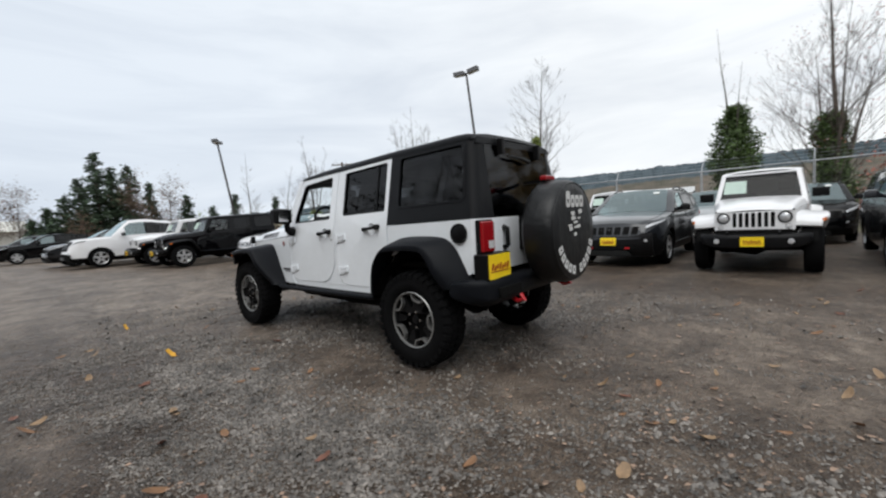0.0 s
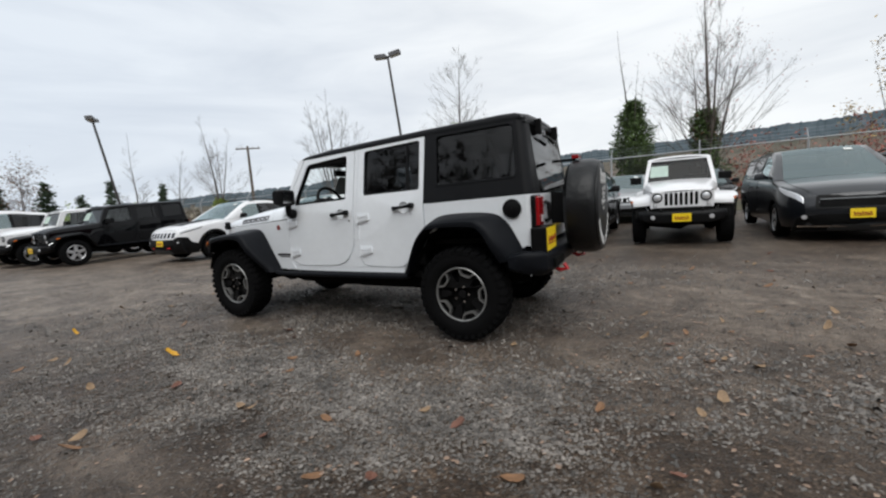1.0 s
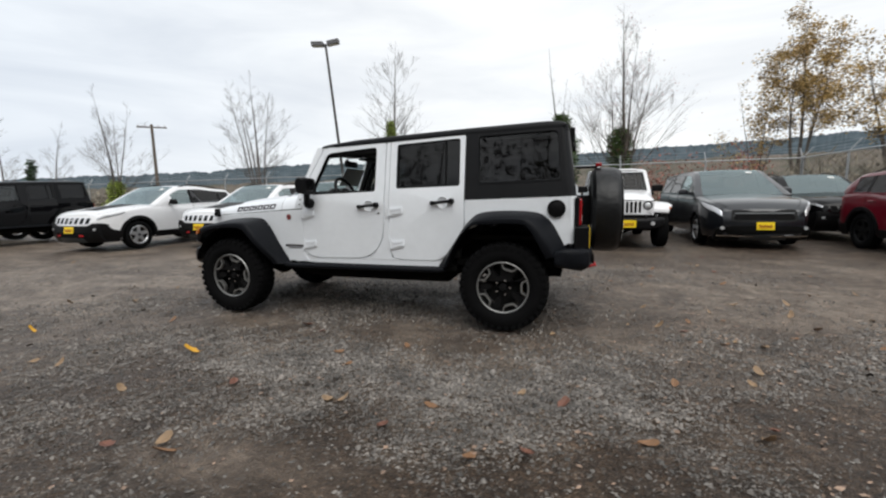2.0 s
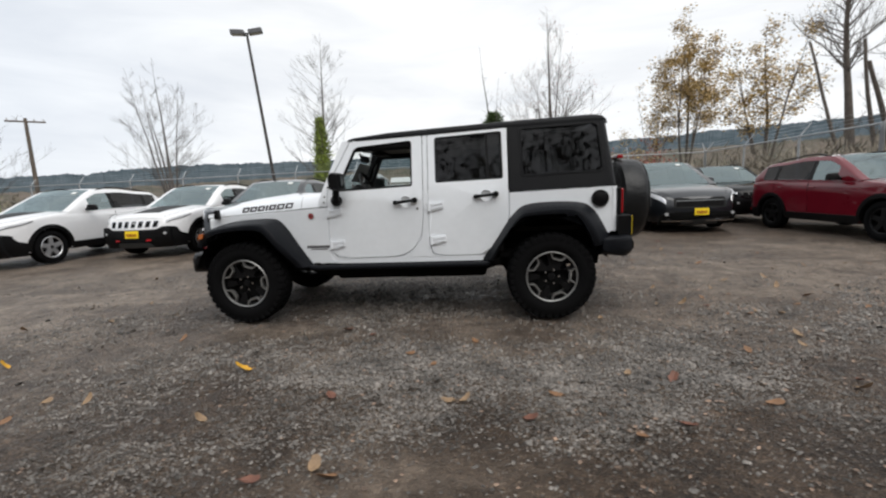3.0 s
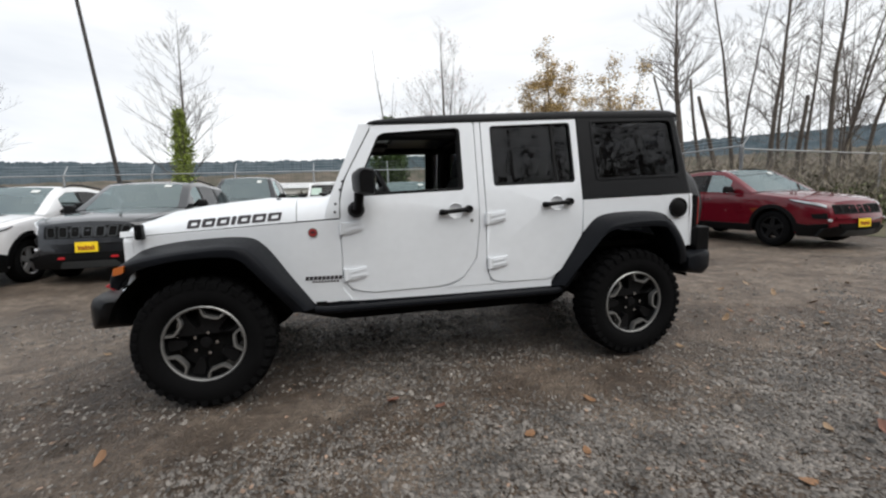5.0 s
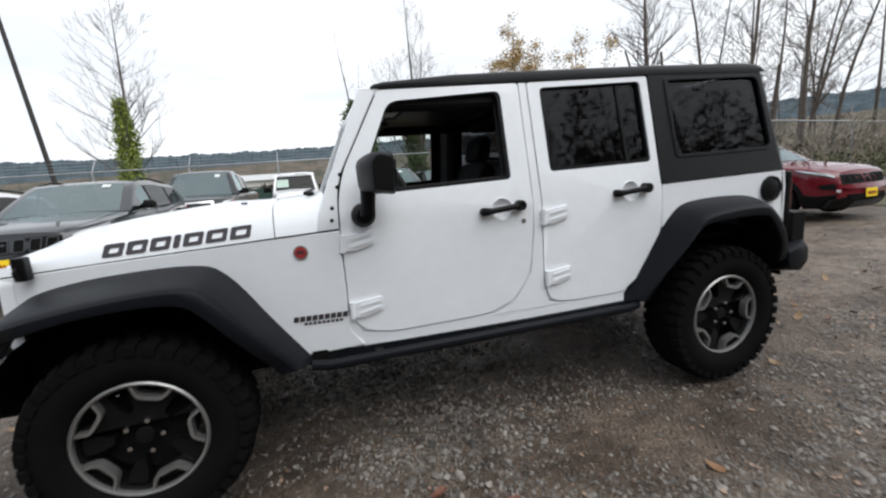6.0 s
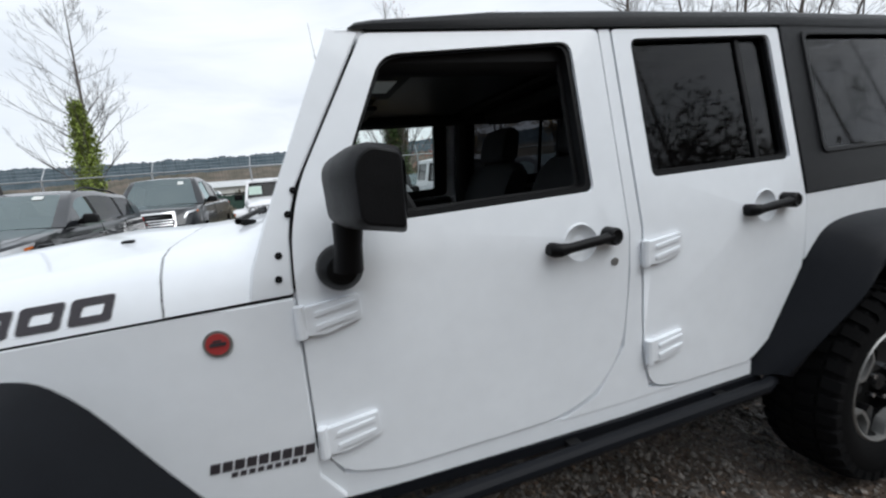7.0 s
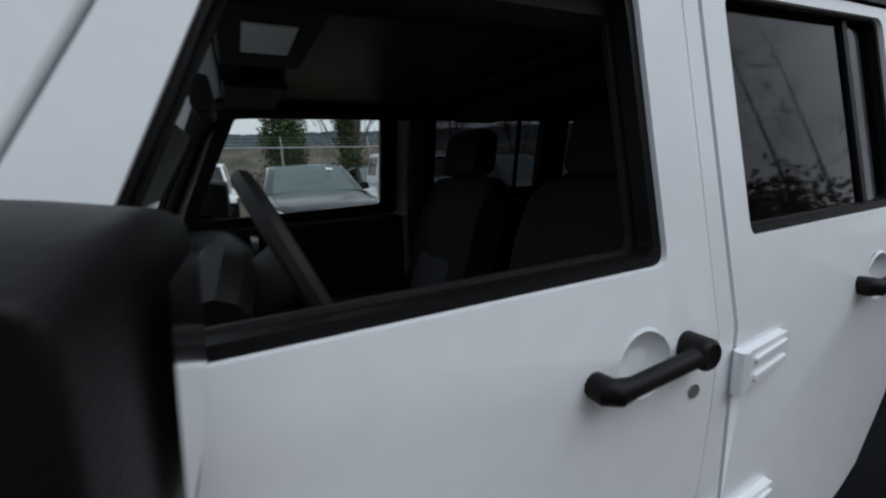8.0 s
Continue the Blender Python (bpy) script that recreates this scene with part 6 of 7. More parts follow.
def silt_sheen_amount(x, y):
    """Smooth pale silt pressed by wheels: streaks along the tracks. Broad pale areas are added, the western one for sky
    sheen.
    """
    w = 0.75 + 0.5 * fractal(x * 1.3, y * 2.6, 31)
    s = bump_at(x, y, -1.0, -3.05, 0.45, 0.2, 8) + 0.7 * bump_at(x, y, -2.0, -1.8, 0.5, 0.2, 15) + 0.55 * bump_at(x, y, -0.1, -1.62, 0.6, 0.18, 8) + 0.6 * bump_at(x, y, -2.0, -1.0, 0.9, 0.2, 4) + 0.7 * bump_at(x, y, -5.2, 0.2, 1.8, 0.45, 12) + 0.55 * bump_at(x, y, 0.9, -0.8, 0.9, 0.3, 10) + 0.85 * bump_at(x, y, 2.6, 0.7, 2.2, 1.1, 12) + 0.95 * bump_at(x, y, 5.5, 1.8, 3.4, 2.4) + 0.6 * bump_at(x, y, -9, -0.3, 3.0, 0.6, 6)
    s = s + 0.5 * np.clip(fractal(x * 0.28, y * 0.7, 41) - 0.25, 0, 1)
    # packed lane to the west, its pale tone also standing in for grazing sky sheen
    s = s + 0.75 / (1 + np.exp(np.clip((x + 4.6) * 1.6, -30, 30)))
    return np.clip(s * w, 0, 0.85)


def ground_height(x, y):
    near = np.exp(-((x + 1) ** 2 + (y + 0.5) ** 2) / 300)
    rough = np.exp(-(((x + 0.8) / 9) ** 4 + ((y + 1.8) / 6) ** 4))
    flat = 1 - 0.75 * silt_sheen_amount(x, y)
    z = near * 0.016 * fractal(x * 0.8, y * 0.9, 2, 3)
    return z + rough * flat * (0.010 * fractal(x * 5, y * 6, 8, 3) + 0.0085 * lattice(x * 21, y * 21, 12)) - 0.006


def ground_z(x, y):
    return float(ground_height(np.array([x]), np.array([y]))[0])


def ground_sheet():
    """One sheet to the horizon, finest where the camera passes."""
    def axis(lo, hi, fine, far):
        mid = list(np.arange(lo, hi, fine))
        left, right, step = [], [], fine
        v = hi
        while v < far:
            right.append(v)
            step = min(step * 1.16, 0.25) if v < hi + 9 else step * 1.16
            v += step
        step, v = fine, lo
        while v > -far:
            step = min(step * 1.16, 0.25) if v > lo - 9 else step * 1.16
            v -= step
            left.append(v)
        return np.array(left[::-1] + mid + right)
    xs, ys = axis(-4.6, 4.0, 0.033, 2600), axis(-3.9, 0.6, 0.033, 2600)
    gx, gy = np.meshgrid(xs, ys)
    x, y = gx.ravel(), gy.ravel()
    w, h = len(xs), len(ys)
    me = bpy.data.meshes.new("ground")
    me.vertices.add(w * h)
    me.vertices.foreach_set("co", np.stack([x, y, ground_height(x, y)], 1).astype(np.float32).ravel())
    i = (np.arange(h - 1)[:, None] * w + np.arange(w - 1)[None, :]).ravel()
    quads = np.stack([i, i + 1, i + w + 1, i + w], 1).astype(np.int32)
    me.loops.add(quads.size)
    me.loops.foreach_set("vertex_index", quads.ravel())
    me.polygons.add(len(quads))
    me.polygons.foreach_set("loop_start", np.arange(0, quads.size, 4, dtype=np.int32))
    me.polygons.foreach_set("use_smooth", np.ones(len(quads), dtype=bool))
    me.update(calc_edges=True)
    for key, values in (("gravel", gravel_amount(x, y)), ("silt_sheen", silt_sheen_amount(x, y))):
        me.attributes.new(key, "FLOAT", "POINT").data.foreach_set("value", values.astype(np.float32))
    me.materials.append(GROUND)
    return tagged(new("ground", me), "wet brown and grey gravel lot with loose stones", "ground", kind="structure")


ground_sheet()
bm = bmesh.new()
grid([[(x, y, 0.012 + (0.25 * noise.noise((x * 0.05, y * 0.05, 1)) if y > 20 else 0)) for x in np.linspace(-260, 260, 60)] for y in (15.2, 17, 20, 26, 35, 50, 80, 130, 220, 330)], bm)
tagged(mesh_object("field", bm, FIELD), "dull brown and green grass field beyond the fence", "field", kind="structure")
bm = bmesh.new()
grid([[(x, y, 0.012) for x in np.linspace(9.6, 160, 30)] for y in np.linspace(-160, 15.1, 30)], bm)
tagged(mesh_object("verge", bm, FIELD), "rough grass verge beyond the side fence", "verge", kind="structure")


def stones(name, count, seed, centre, spread, bounds, size, label):
    """Loose angular stones where the gravel lies thick."""
    rng = np.random.default_rng(seed)
    x, y = rng.normal(centre[0], spread[0], count * 4), rng.normal(centre[1], spread[1], count * 4)
    keep = (x > bounds[0]) & (x < bounds[1]) & (y > bounds[2]) & (y < bounds[3])
    keep &= rng.uniform(0.10, 0.90, len(x)) < gravel_amount(x, y) * (1 - 0.9 * silt_sheen_amount(x, y)) + 0.06
    x, y = x[keep][:count], y[keep][:count]
    n = len(x)
    base = np.array([(1, 0, 0), (0.45, 0.9, 0.15), (-0.6, 0.75, -0.1), (-1, -0.1, 0.12), (-0.45, -0.9, 0), (0.6, -0.75, 0.1), (0.3, 0.2, 0.8), (-0.4, -0.15, 0.7)])
    fs = np.array([(0, 1, 6), (1, 2, 6), (2, 7, 6), (2, 3, 7), (3, 4, 7), (4, 5, 7), (5, 6, 7), (5, 0, 6)])
    r = np.clip(rng.lognormal(math.log(size), 0.42, n), size * 0.45, size * 3.2)
    p = base[None] * (1 + rng.uniform(-0.38, 0.38, (n, 8, 3)))
    p = p * np.stack([r, r * rng.uniform(0.5, 0.95, n), r * rng.uniform(0.45, 1.0, n)], 1)[:, None, :]
    tilt, a = rng.normal(0, 0.45, n), rng.uniform(0, 6.283, n)
    ct, st, ca, sa = (f(v)[:, None] for v in (tilt, a) for f in (np.cos, np.sin))
    px, pz = p[:, :, 0] * ct - p[:, :, 2] * st, p[:, :, 0] * st + p[:, :, 2] * ct
    q = np.stack([px * ca - p[:, :, 1] * sa + x[:, None], px * sa + p[:, :, 1] * ca + y[:, None], pz + (ground_height(x, y) + r * 0.10)[:, None]], 2)
    tris = (fs[None] + (np.arange(n) * 8)[:, None, None]).reshape(-1, 3).astype(np.int32)
    me = bpy.data.meshes.new(name)
    me.vertices.add(n * 8)
    me.vertices.foreach_set("co", q.astype(np.float32).ravel())
    me.loops.add(tris.size)
    me.loops.foreach_set("vertex_index", tris.ravel())
    me.polygons.add(len(tris))
    me.polygons.foreach_set("loop_start", np.arange(0, tris.size, 3, dtype=np.int32))
    me.update(calc_edges=True)
    me.materials.append(STONE)
    return tagged(new(name, me), label, "gravel", kind="stuff")


stones("loose_stones", 80000, 4, (-0.3, -2.2), (2.1, 0.85), (-8, 7, -6, 2), 0.0055, "loose grey and pale gravel stones")
stones("scattered_stones", 64000, 9, (0.2, -0.1), (3.6, 1.6), (-16, 14, -2.2, 12), 0.0088, "scattered larger gravel stones across the lot")

LEAF_MATS = (LEAF_A, LEAF_B, LEAF_C, LEAF_B, LEAF_A, LEAF_Y)


def leaf_mesh(kind, mat):
    """An oval pointed leaf, folded along its rib and curled at the rim."""
    rng = random.Random(70 + kind)
    pts = []
    for k in range(18):
        a = 2 * math.pi * k / 18
        r = 1 + 0.16 * math.cos(2 * a) - 0.10 * math.cos(a) + rng.uniform(-0.09, 0.09) + (0.10 * math.cos(5 * a) if kind % 3 == 2 else 0)
        pts.append((r * math.cos(a) * 0.048, r * math.sin(a) * 0.034))
    fold, curl = 0.15 + 0.15 * (kind % 3), 3.5 + 3.0 * (kind % 2)
    bm = plate([pts], lambda u, v, d: (u, v, 0.008 + fold * abs(v) + curl * (u - 0.01 * kind) ** 2 + 0.12 * u * v / 0.04 - d), 0.0012, (("u", -0.03), ("u", -0.01), ("u", 0.01), ("u", 0.03), ("v", 0.0), ("v", 0.015), ("v", -0.015)))
    tube([(0.045, 0, 0.013), (0.075, 0.010, 0.012)], [0.0018, 0.001], bm, sides=4)
    ob = mesh_object("fallen_leaf", bm, mat)
    return tagged(ob, "curled fallen autumn leaf lying on the gravel", "leaf", "fallen leaves")


def fallen_leaves():
    protos = [leaf_mesh(k, m) for k, m in enumerate(LEAF_MATS)]
    placed = [(-2.36, -1.93, 5, 1.15), (-1.57, -2.345, 2, 1.1), (-0.71, -1.39, 0, 0.9), (0.11, -2.71, 4, 1.25), (0.36, -2.61, 2, 1.1), (0.93, -2.37, 0, 1.2), (0.53, -2.08, 2, 1.05), (-0.22, -2.27, 0, 0.95), (1.79, -1.32, 1, 1.2), (1.78, -0.76, 0, 0.9), (2.05, -0.77, 1, 1.0), (1.37, -0.38, 3, 1.0), (1.35, 0.30, 1, 0.9), (2.81, 0.67, 3, 0.9), (-1.42, -2.98, 1, 1.1), (-1.33, -3.05, 4, 1.2), (-1.67, -3.08, 2, 1.0), (-0.85, -2.36, 1, 1.0), (-0.76, -2.35, 3, 0.8), (0.28, -2.0, 1, 0.8), (1.20, -1.70, 4, 0.9), (0.44, -0.84, 1, 0.9), (-3.39, -2.42, 1, 0.85), (-3.11, -2.41, 3, 0.85), (-2.23, -2.60, 1, 1.0), (-0.40, -2.55, 2, 1.0), (1.48, -2.25, 3, 1.1), (-3.32, -1.28, 4, 0.9), (-4.32, -1.90, 5, 0.9), (-1.20, -1.63, 0, 0.95), (-1.0, -1.84, 0, 0.8), (-1.85, -1.10, 2, 1.1), (-1.6, -1.25, 2, 0.8), (2.27, 0.54, 1, 1.0)]
    rng = random.Random(11)
    for k in range(150):
        x, y = rng.gauss(0.8, 4.0), rng.gauss(-0.6, 2.6)
        if y < -6.3 or (-3.4 < x < 0.7 and -0.95 < y < 0.95) or y > 5 or (-3.2 < x < 1.2 and y < -0.9):
            continue
        placed.append((x, y, rng.choice((0, 1, 2, 3, 4, 0, 1)), rng.uniform(0.5, 1.0)))
    used = set()
    for x, y, k, size in placed:
        m = pose(x, y, ground_z(x, y) + 0.003, rng.uniform(-14, 14), rng.uniform(-14, 14), rng.uniform(0, 360) if k != 5 else 24)
        ob = protos[k] if k not in used else copy_thing(protos[k], m)
        used.add(k)
        ob.matrix_basis = m @ Matrix.Diagonal((size * 0.78, size * 0.82, size * 0.84, 1))


fallen_leaves()


def leaf_litter(count, seed):
    """Small torn scraps of old leaf pressed into the gravel."""
    rng = np.random.default_rng(seed)
    x, y = np.append(rng.normal(1.6, 3.0, count), rng.uniform(1.5, 11, count // 2)), np.append(rng.normal(-0.6, 2.2, count), rng.uniform(-4, 6, count // 2))
    x, y = x[y > -4.5], y[y > -4.5]
    z = ground_height(x, y) + 0.007
    verts, faces = [], []
    for k in range(len(x)):
        a, s, w = rng.uniform(0, 6.283), rng.uniform(0.006, 0.020 if k < count else 0.032), rng.uniform(0.3, 0.8)
        c, d = math.cos(a) * s, math.sin(a) * s
        lift = rng.uniform(0, 0.006, 4)
        for i, (u, v) in enumerate(((1, 0), (0.1, w), (-0.9, 0.1), (-0.1, -w))):
            verts.append((x[k] + u * c - v * d, y[k] + u * d + v * c, z[k] + lift[i]))
        faces.append((4 * k, 4 * k + 1, 4 * k + 2, 4 * k + 3))
    me = bpy.data.meshes.new("leaf_litter")
    me.from_pydata(verts, [], faces)
    me.materials.append(LITTER)
    return tagged(new("leaf_litter", me), "small brown scraps of old leaves in the gravel", "leaf litter", kind="stuff")


leaf_litter(5200, 13)


# ---- wire fence ----
def fence(name, a, b, label, height=2.36, step=3.0, arms=True, outward=1):
    a, b = Vector((*a, 0)), Vector((*b, 0))
    run = b - a
    d, length = run.normalized(), run.length
    out = Vector((-d.y, d.x, 0)) * outward
    ob = thing(name, (0, 0, 0), label, "fence", "", "structure")
    n = max(2, round(length / step))
    for k in range(n + 1):
        p = a + d * (length * k / n)
        part("post", tube([p, p + Vector((0, 0, height + 0.04))], 0.032 if 0 < k < n else 0.045, sides=8), STEEL, ob)
        if arms:
            part("barb_arm", tube([p + Vector((0, 0, height)), p + Vector((0, 0, height + 0.38)) + out * 0.30], 0.016, sides=5), STEEL, ob)
    part("top_rail", tube([a + Vector((0, 0, height)), b + Vector((0, 0, height))], 0.024, sides=6), STEEL, ob)
    if arms:
        for t in (0.35, 0.65, 0.98):
            off = Vector((0, 0, height + 0.38 * t)) + out * 0.30 * t
            part("barb_wire", tube([a + off, b + off], 0.004, sides=4), STEEL, ob)
    verts, faces = [], []
    pitch, h = 0.07, height - 0.03
    count = int(length / pitch)
    for lean in (1, -1):
        for k in range(-int(h / pitch), count):
            u0 = k * pitch
            u1 = u0 + h
            z0, z1 = 0.03, h + 0.03
            lo, hi = max(0, u0), min(length, u1)
            if hi - lo < 0.05:
                continue
            za, zb = z0 + (lo - u0), z0 + (hi - u0)
            if lean < 0:
                za, zb = z1 + z0 - za, z1 + z0 - zb
            p, q = a + d * lo + Vector((0, 0, za)), a + d * hi + Vector((0, 0, zb))
            w = Vector((0, 0, 0.0011))
            i = len(verts)
            verts += [p + w, p - w, q - w, q + w, p + out * 0.0018, q + out * 0.0018]
            faces += [(i, i + 1, i + 2, i + 3), (i + 1, i + 4, i + 5, i + 2), (i + 4, i, i + 3, i + 5)]
    me = bpy.data.meshes.new("wire_mesh")
    me.from_pydata([tuple(v) for v in verts], [], faces)
    me.materials.append(WIRE)
    w = new("wire_mesh", me)
    w.parent = ob
    return ob


CORNER = (8.85, 6.25)
fence("fence_north", (-34, 16.6), (8.85, 14.0), "galvanised chain link fence with barbed wire arms")
fence("fence_side", (8.85, 14.0), CORNER, "galvanised chain link fence along the lot's side")
fence("fence_east", CORNER, (34, 11.8), "galvanised chain link fence with a plain top rail", height=2.27, step=8.6, arms=False)


# ---- lamps and poles ----
def lot_lamp(x, y, height, turn, label, lean=(0, 0)):
    ob = thing("street_lamp", (x, y, -0.05), label, "street lamp", "lot lamps")
    ob.matrix_basis = pose(x, y, -0.05, *lean) @ pose(0, 0, 0, 0, 0, turn)
    part("base", tube([(0, 0, 0), (0, 0, 0.7)], 0.28, sides=14), STEEL, ob, "round concrete foot")
    part("pole", tube([(0, 0, 0.7), (0, 0, height - 0.25)], [0.085, 0.06], sides=8), POLE_MAT, ob)
    part("bracket", tube([(-0.30, 0, height - 0.25), (0.30, 0, height - 0.25)], 0.035, sides=6), POLE_MAT, ob)
    for s in (-1, 1):
        loop = rounded([(0.10, -0.19), (0.72, -0.19), (0.72, 0.19), (0.10, 0.19)], 0.06)
        head = plate([loop], lambda u, v, d, s=s: (s * u, v, height - 0.12 + 0.10 * (u - 0.10) - d), 0.20)
        h = part("lamp_head", head, LAMP_HEAD, ob, bevel=0.03)
        part("lens", plate([rounded([(0.16, -0.14), (0.66, -0.14), (0.66, 0.14), (0.16, 0.14)], 0.04)], lambda u, v, d, s=s: (s * u, v, height - 0.325 + 0.10 * (u - 0.10) + d), 0.02), LENS_WHITE, h)
    return ob


lot_lamp(-10.93, 16.18, 9.45, 14, "tall dark bronze lot lamp with twin box heads", (2.6, -4.2))
lot_lamp(-28.3, 10.0, 7.75, -36, "far dark bronze lot lamp with twin box heads", (7.0, -2.6))
pole = thing("utility_pole", (-27.4, 18.6, 0), "weathered wooden utility pole with a crossarm", "pole")
part("pole", tube([(0, 0, 0), (0, 0, 6.5)], [0.13, 0.085], sides=8), WOODEN, pole)
part("crossarm", tube([(-0.7, -0.56, 6.3), (0.7, 0.56, 6.3)], 0.05, sides=6), WOODEN, pole)
for t in (-0.62, -0.3, 0.3, 0.62):
    part("insulator", tube([(t, t * 0.8, 6.34), (t, t * 0.8, 6.46)], [0.03, 0.045], sides=6), LENS_WHITE, pole)


# ---- trees ----
def branch(verts, faces, p, d, length, r, depth, rng, gravity=0.0, sides=5, spread=0.55, tips=None, kids=(3, 5)):
    """Grows a tapered limb and its branches into vertex and face lists."""
    steps = 4 if depth > 1 else 3 if depth == 1 else 2
    sides = sides if r > 0.02 else 3
    rings, pos, way = [], Vector(p), Vector(d).normalized()
    path = []
    for i in range(steps + 1):
        t = i / steps
        rad = max(r * (1 - 0.72 * t), 0.0038)
        up = way.orthogonal().normalized()
        sd = way.cross(up)
        rings.append(len(verts))
        for k in range(sides):
            a = 2 * math.pi * k / sides
            verts.append(tuple(pos + rad * (math.cos(a) * up + math.sin(a) * sd)))
        path.append((pos.copy(), way.copy(), rad))
        way = (way + Vector((rng.gauss(0, 0.09), rng.gauss(0, 0.09), rng.gauss(0, 0.05) + gravity))).normalized()
        pos = pos + way * (length / steps)
    for a, b in zip(rings, rings[1:]):
        for k in range(sides):
            faces.append((a + k, a + (k + 1) % sides, b + (k + 1) % sides, b + k))
    if depth <= 0:
        if tips is not None:
            tips.append(tuple(pos))
        return
    n = rng.randint(*kids) + (2 if depth >= 3 else 0)
    for k in range(n):
        t = rng.uniform(0.25, 0.98)
        i = min(steps - 1, int(t * steps))
        q, w, rad = path[i]
        q = q + (path[i + 1][0] - q) * (t * steps - i)
        side = Vector((rng.gauss(0, 1), rng.gauss(0, 1), rng.gauss(0, 0.4)))
        side = (side - w * side.dot(w)).normalized()
        nd = (w * (1 - spread * 0.5) + side * spread + Vector((0, 0, 0.28))).normalized()
        branch(verts, faces, q, nd, length * rng.uniform(0.38, 0.62) * (1.15 - 0.5 * t), max(rad * 0.55, 0.004), depth - 1, rng, gravity, sides, spread, tips, kids)


def leaf_cloud(points, per, size, spread, rng, flat=0.6):
    """Many small leaf blades scattered about points."""
    verts, faces = [], []
    for p in points:
        for _ in range(per):
            c = Vector(p) + Vector((rng.gauss(0, spread), rng.gauss(0, spread), rng.gauss(0, spread * 0.8)))
            u = Vector((rng.gauss(0, 1), rng.gauss(0, 1), rng.gauss(0, flat))).normalized()
            w = u.cross(Vector((rng.gauss(0, 1), rng.gauss(0, 1), rng.gauss(0, 1)))).normalized()
            s = size * rng.uniform(0.6, 1.4)
            i = len(verts)
            verts += [tuple(c - u * s), tuple(c + w * s * 0.5), tuple(c + u * s), tuple(c - w * s * 0.5)]
            faces.append((i, i + 1, i + 2, i + 3))
    return verts, faces


def raw_part(name, verts, faces, mat, parent, smooth=False):
    me = bpy.data.meshes.new(name)
    me.from_pydata(verts, [], faces)
    me.materials.append(mat)
    if smooth:
        me.polygons.foreach_set("use_smooth", [True] * len(me.polygons))
    ob = new(name, me)
    ob.parent = parent
    return ob


def bare_tree(x, y, height, seed, label, bark=None, ivy=None, ivy_mat=None, leaves=None, trunk_r=None, limbs=34, reach=0.30, lean=(0, 0), stems=1, leaf_size=0.09, per=3, leaf_spread=0.25, depth=2, low=0.16, splay=0.13, rise=(0.5, 1.25), leaf_low=0.0, snapped=False):
    """A leader with rising limbs and fine twigs. ivy: height of a green sleeve and its half widths below and above."""
    rng = random.Random(seed)
    ob = thing("tree", (x, y, -0.05), label, "tree", "trees beyond the fence")
    verts, faces, tips = [], [], []
    r = trunk_r or height * 0.010
    for st in range(stems):
        top = height * (1.0 if st == 0 else rng.uniform(0.72, 0.95))
        turn = 2.4 * st + rng.uniform(-0.4, 0.4)
        drift = Vector((lean[0], lean[1], 0)) + (Vector((math.cos(turn), math.sin(turn), 0)) * splay * rng.uniform(0.6, 1.2) if st else Vector())
        pts, p, way = [], Vector((0, 0, 0)), Vector((drift.x, drift.y, 1)).normalized()
        n = 9
        for k in range(n + 1):
            pts.append(p.copy())
            way = (way + Vector((rng.gauss(0, 0.035), rng.gauss(0, 0.035), 0.03 if stems > 1 else 0.0))).normalized()
            p = p + way * (top / n)
        rr = r * (1 if st == 0 else 0.7)
        base = len(verts)
        for k, q in enumerate(pts):
            rad = max(0.006, rr * ((1 - k / n) ** 1.1 if not snapped else 1 - 0.45 * k / n))
            for a in range(6):
                verts.append((q.x + rad * math.cos(a * math.pi / 3), q.y + rad * math.sin(a * math.pi / 3), q.z))
        for k in range(n):
            for a in range(6):
                faces.append((base + 6 * k + a, base + 6 * k + (a + 1) % 6, base + 6 * k + 6 + (a + 1) % 6, base + 6 * k + 6 + a))
        tips.append(tuple(pts[-1]))
        for b in range(limbs // stems):
            t = low + (0.97 - low) * (b + rng.random()) / (limbs // stems)
            k = min(n - 1, int(t * n))
            q = pts[k].lerp(pts[k + 1], t * n - k)
            a = rng.uniform(0, 6.283)
            d = Vector((math.cos(a), math.sin(a), rng.uniform(*rise))).normalized()
            length = height * reach * (1.05 - t) ** 0.75 * rng.uniform(0.35, 1.3)
            branch(verts, faces, q, d, length, max(0.006, rr * 0.27 * (1 - t)), depth if length > 1.1 else min(depth, 1) if length > 0.45 else 0, rng, 0.06, 4, 0.5, tips, (4, 6))
    raw_part("trunk", verts, faces, bark or BARK, ob, True)
    if ivy:
        top, w0, w1 = ivy
        pts = []
        for _ in range(int(260 * top * (w0 + w1))):
            t = rng.random() ** 0.85
            a = rng.uniform(0, 6.283)
            w = (w0 + (w1 - w0) * t) * (0.62 + 0.55 * lattice(np.array([t * top * 1.3 + seed]), np.array([a * 1.2]), seed)[0] + 0.15 * math.sin(t * 9 + seed)) * rng.uniform(0.6, 1.02)
            w *= 1 - max(0, t - 0.88) * 4
            pts.append((w * math.cos(a) + lean[0] * t * top, w * math.sin(a) + lean[1] * t * top, 0.3 + t * (top - 0.3)))
        v, f = leaf_cloud(pts, 6, 0.065, 0.11, rng)
        raw_part("ivy", v, f, ivy_mat or IVY, ob)
    if leaves:
        chosen = [q for q in tips if q[2] > leaf_low * height]
        v, f = leaf_cloud(chosen, per, leaf_size, leaf_spread, rng)
        raw_part("crown", v, f, leaves, ob)
    return ob


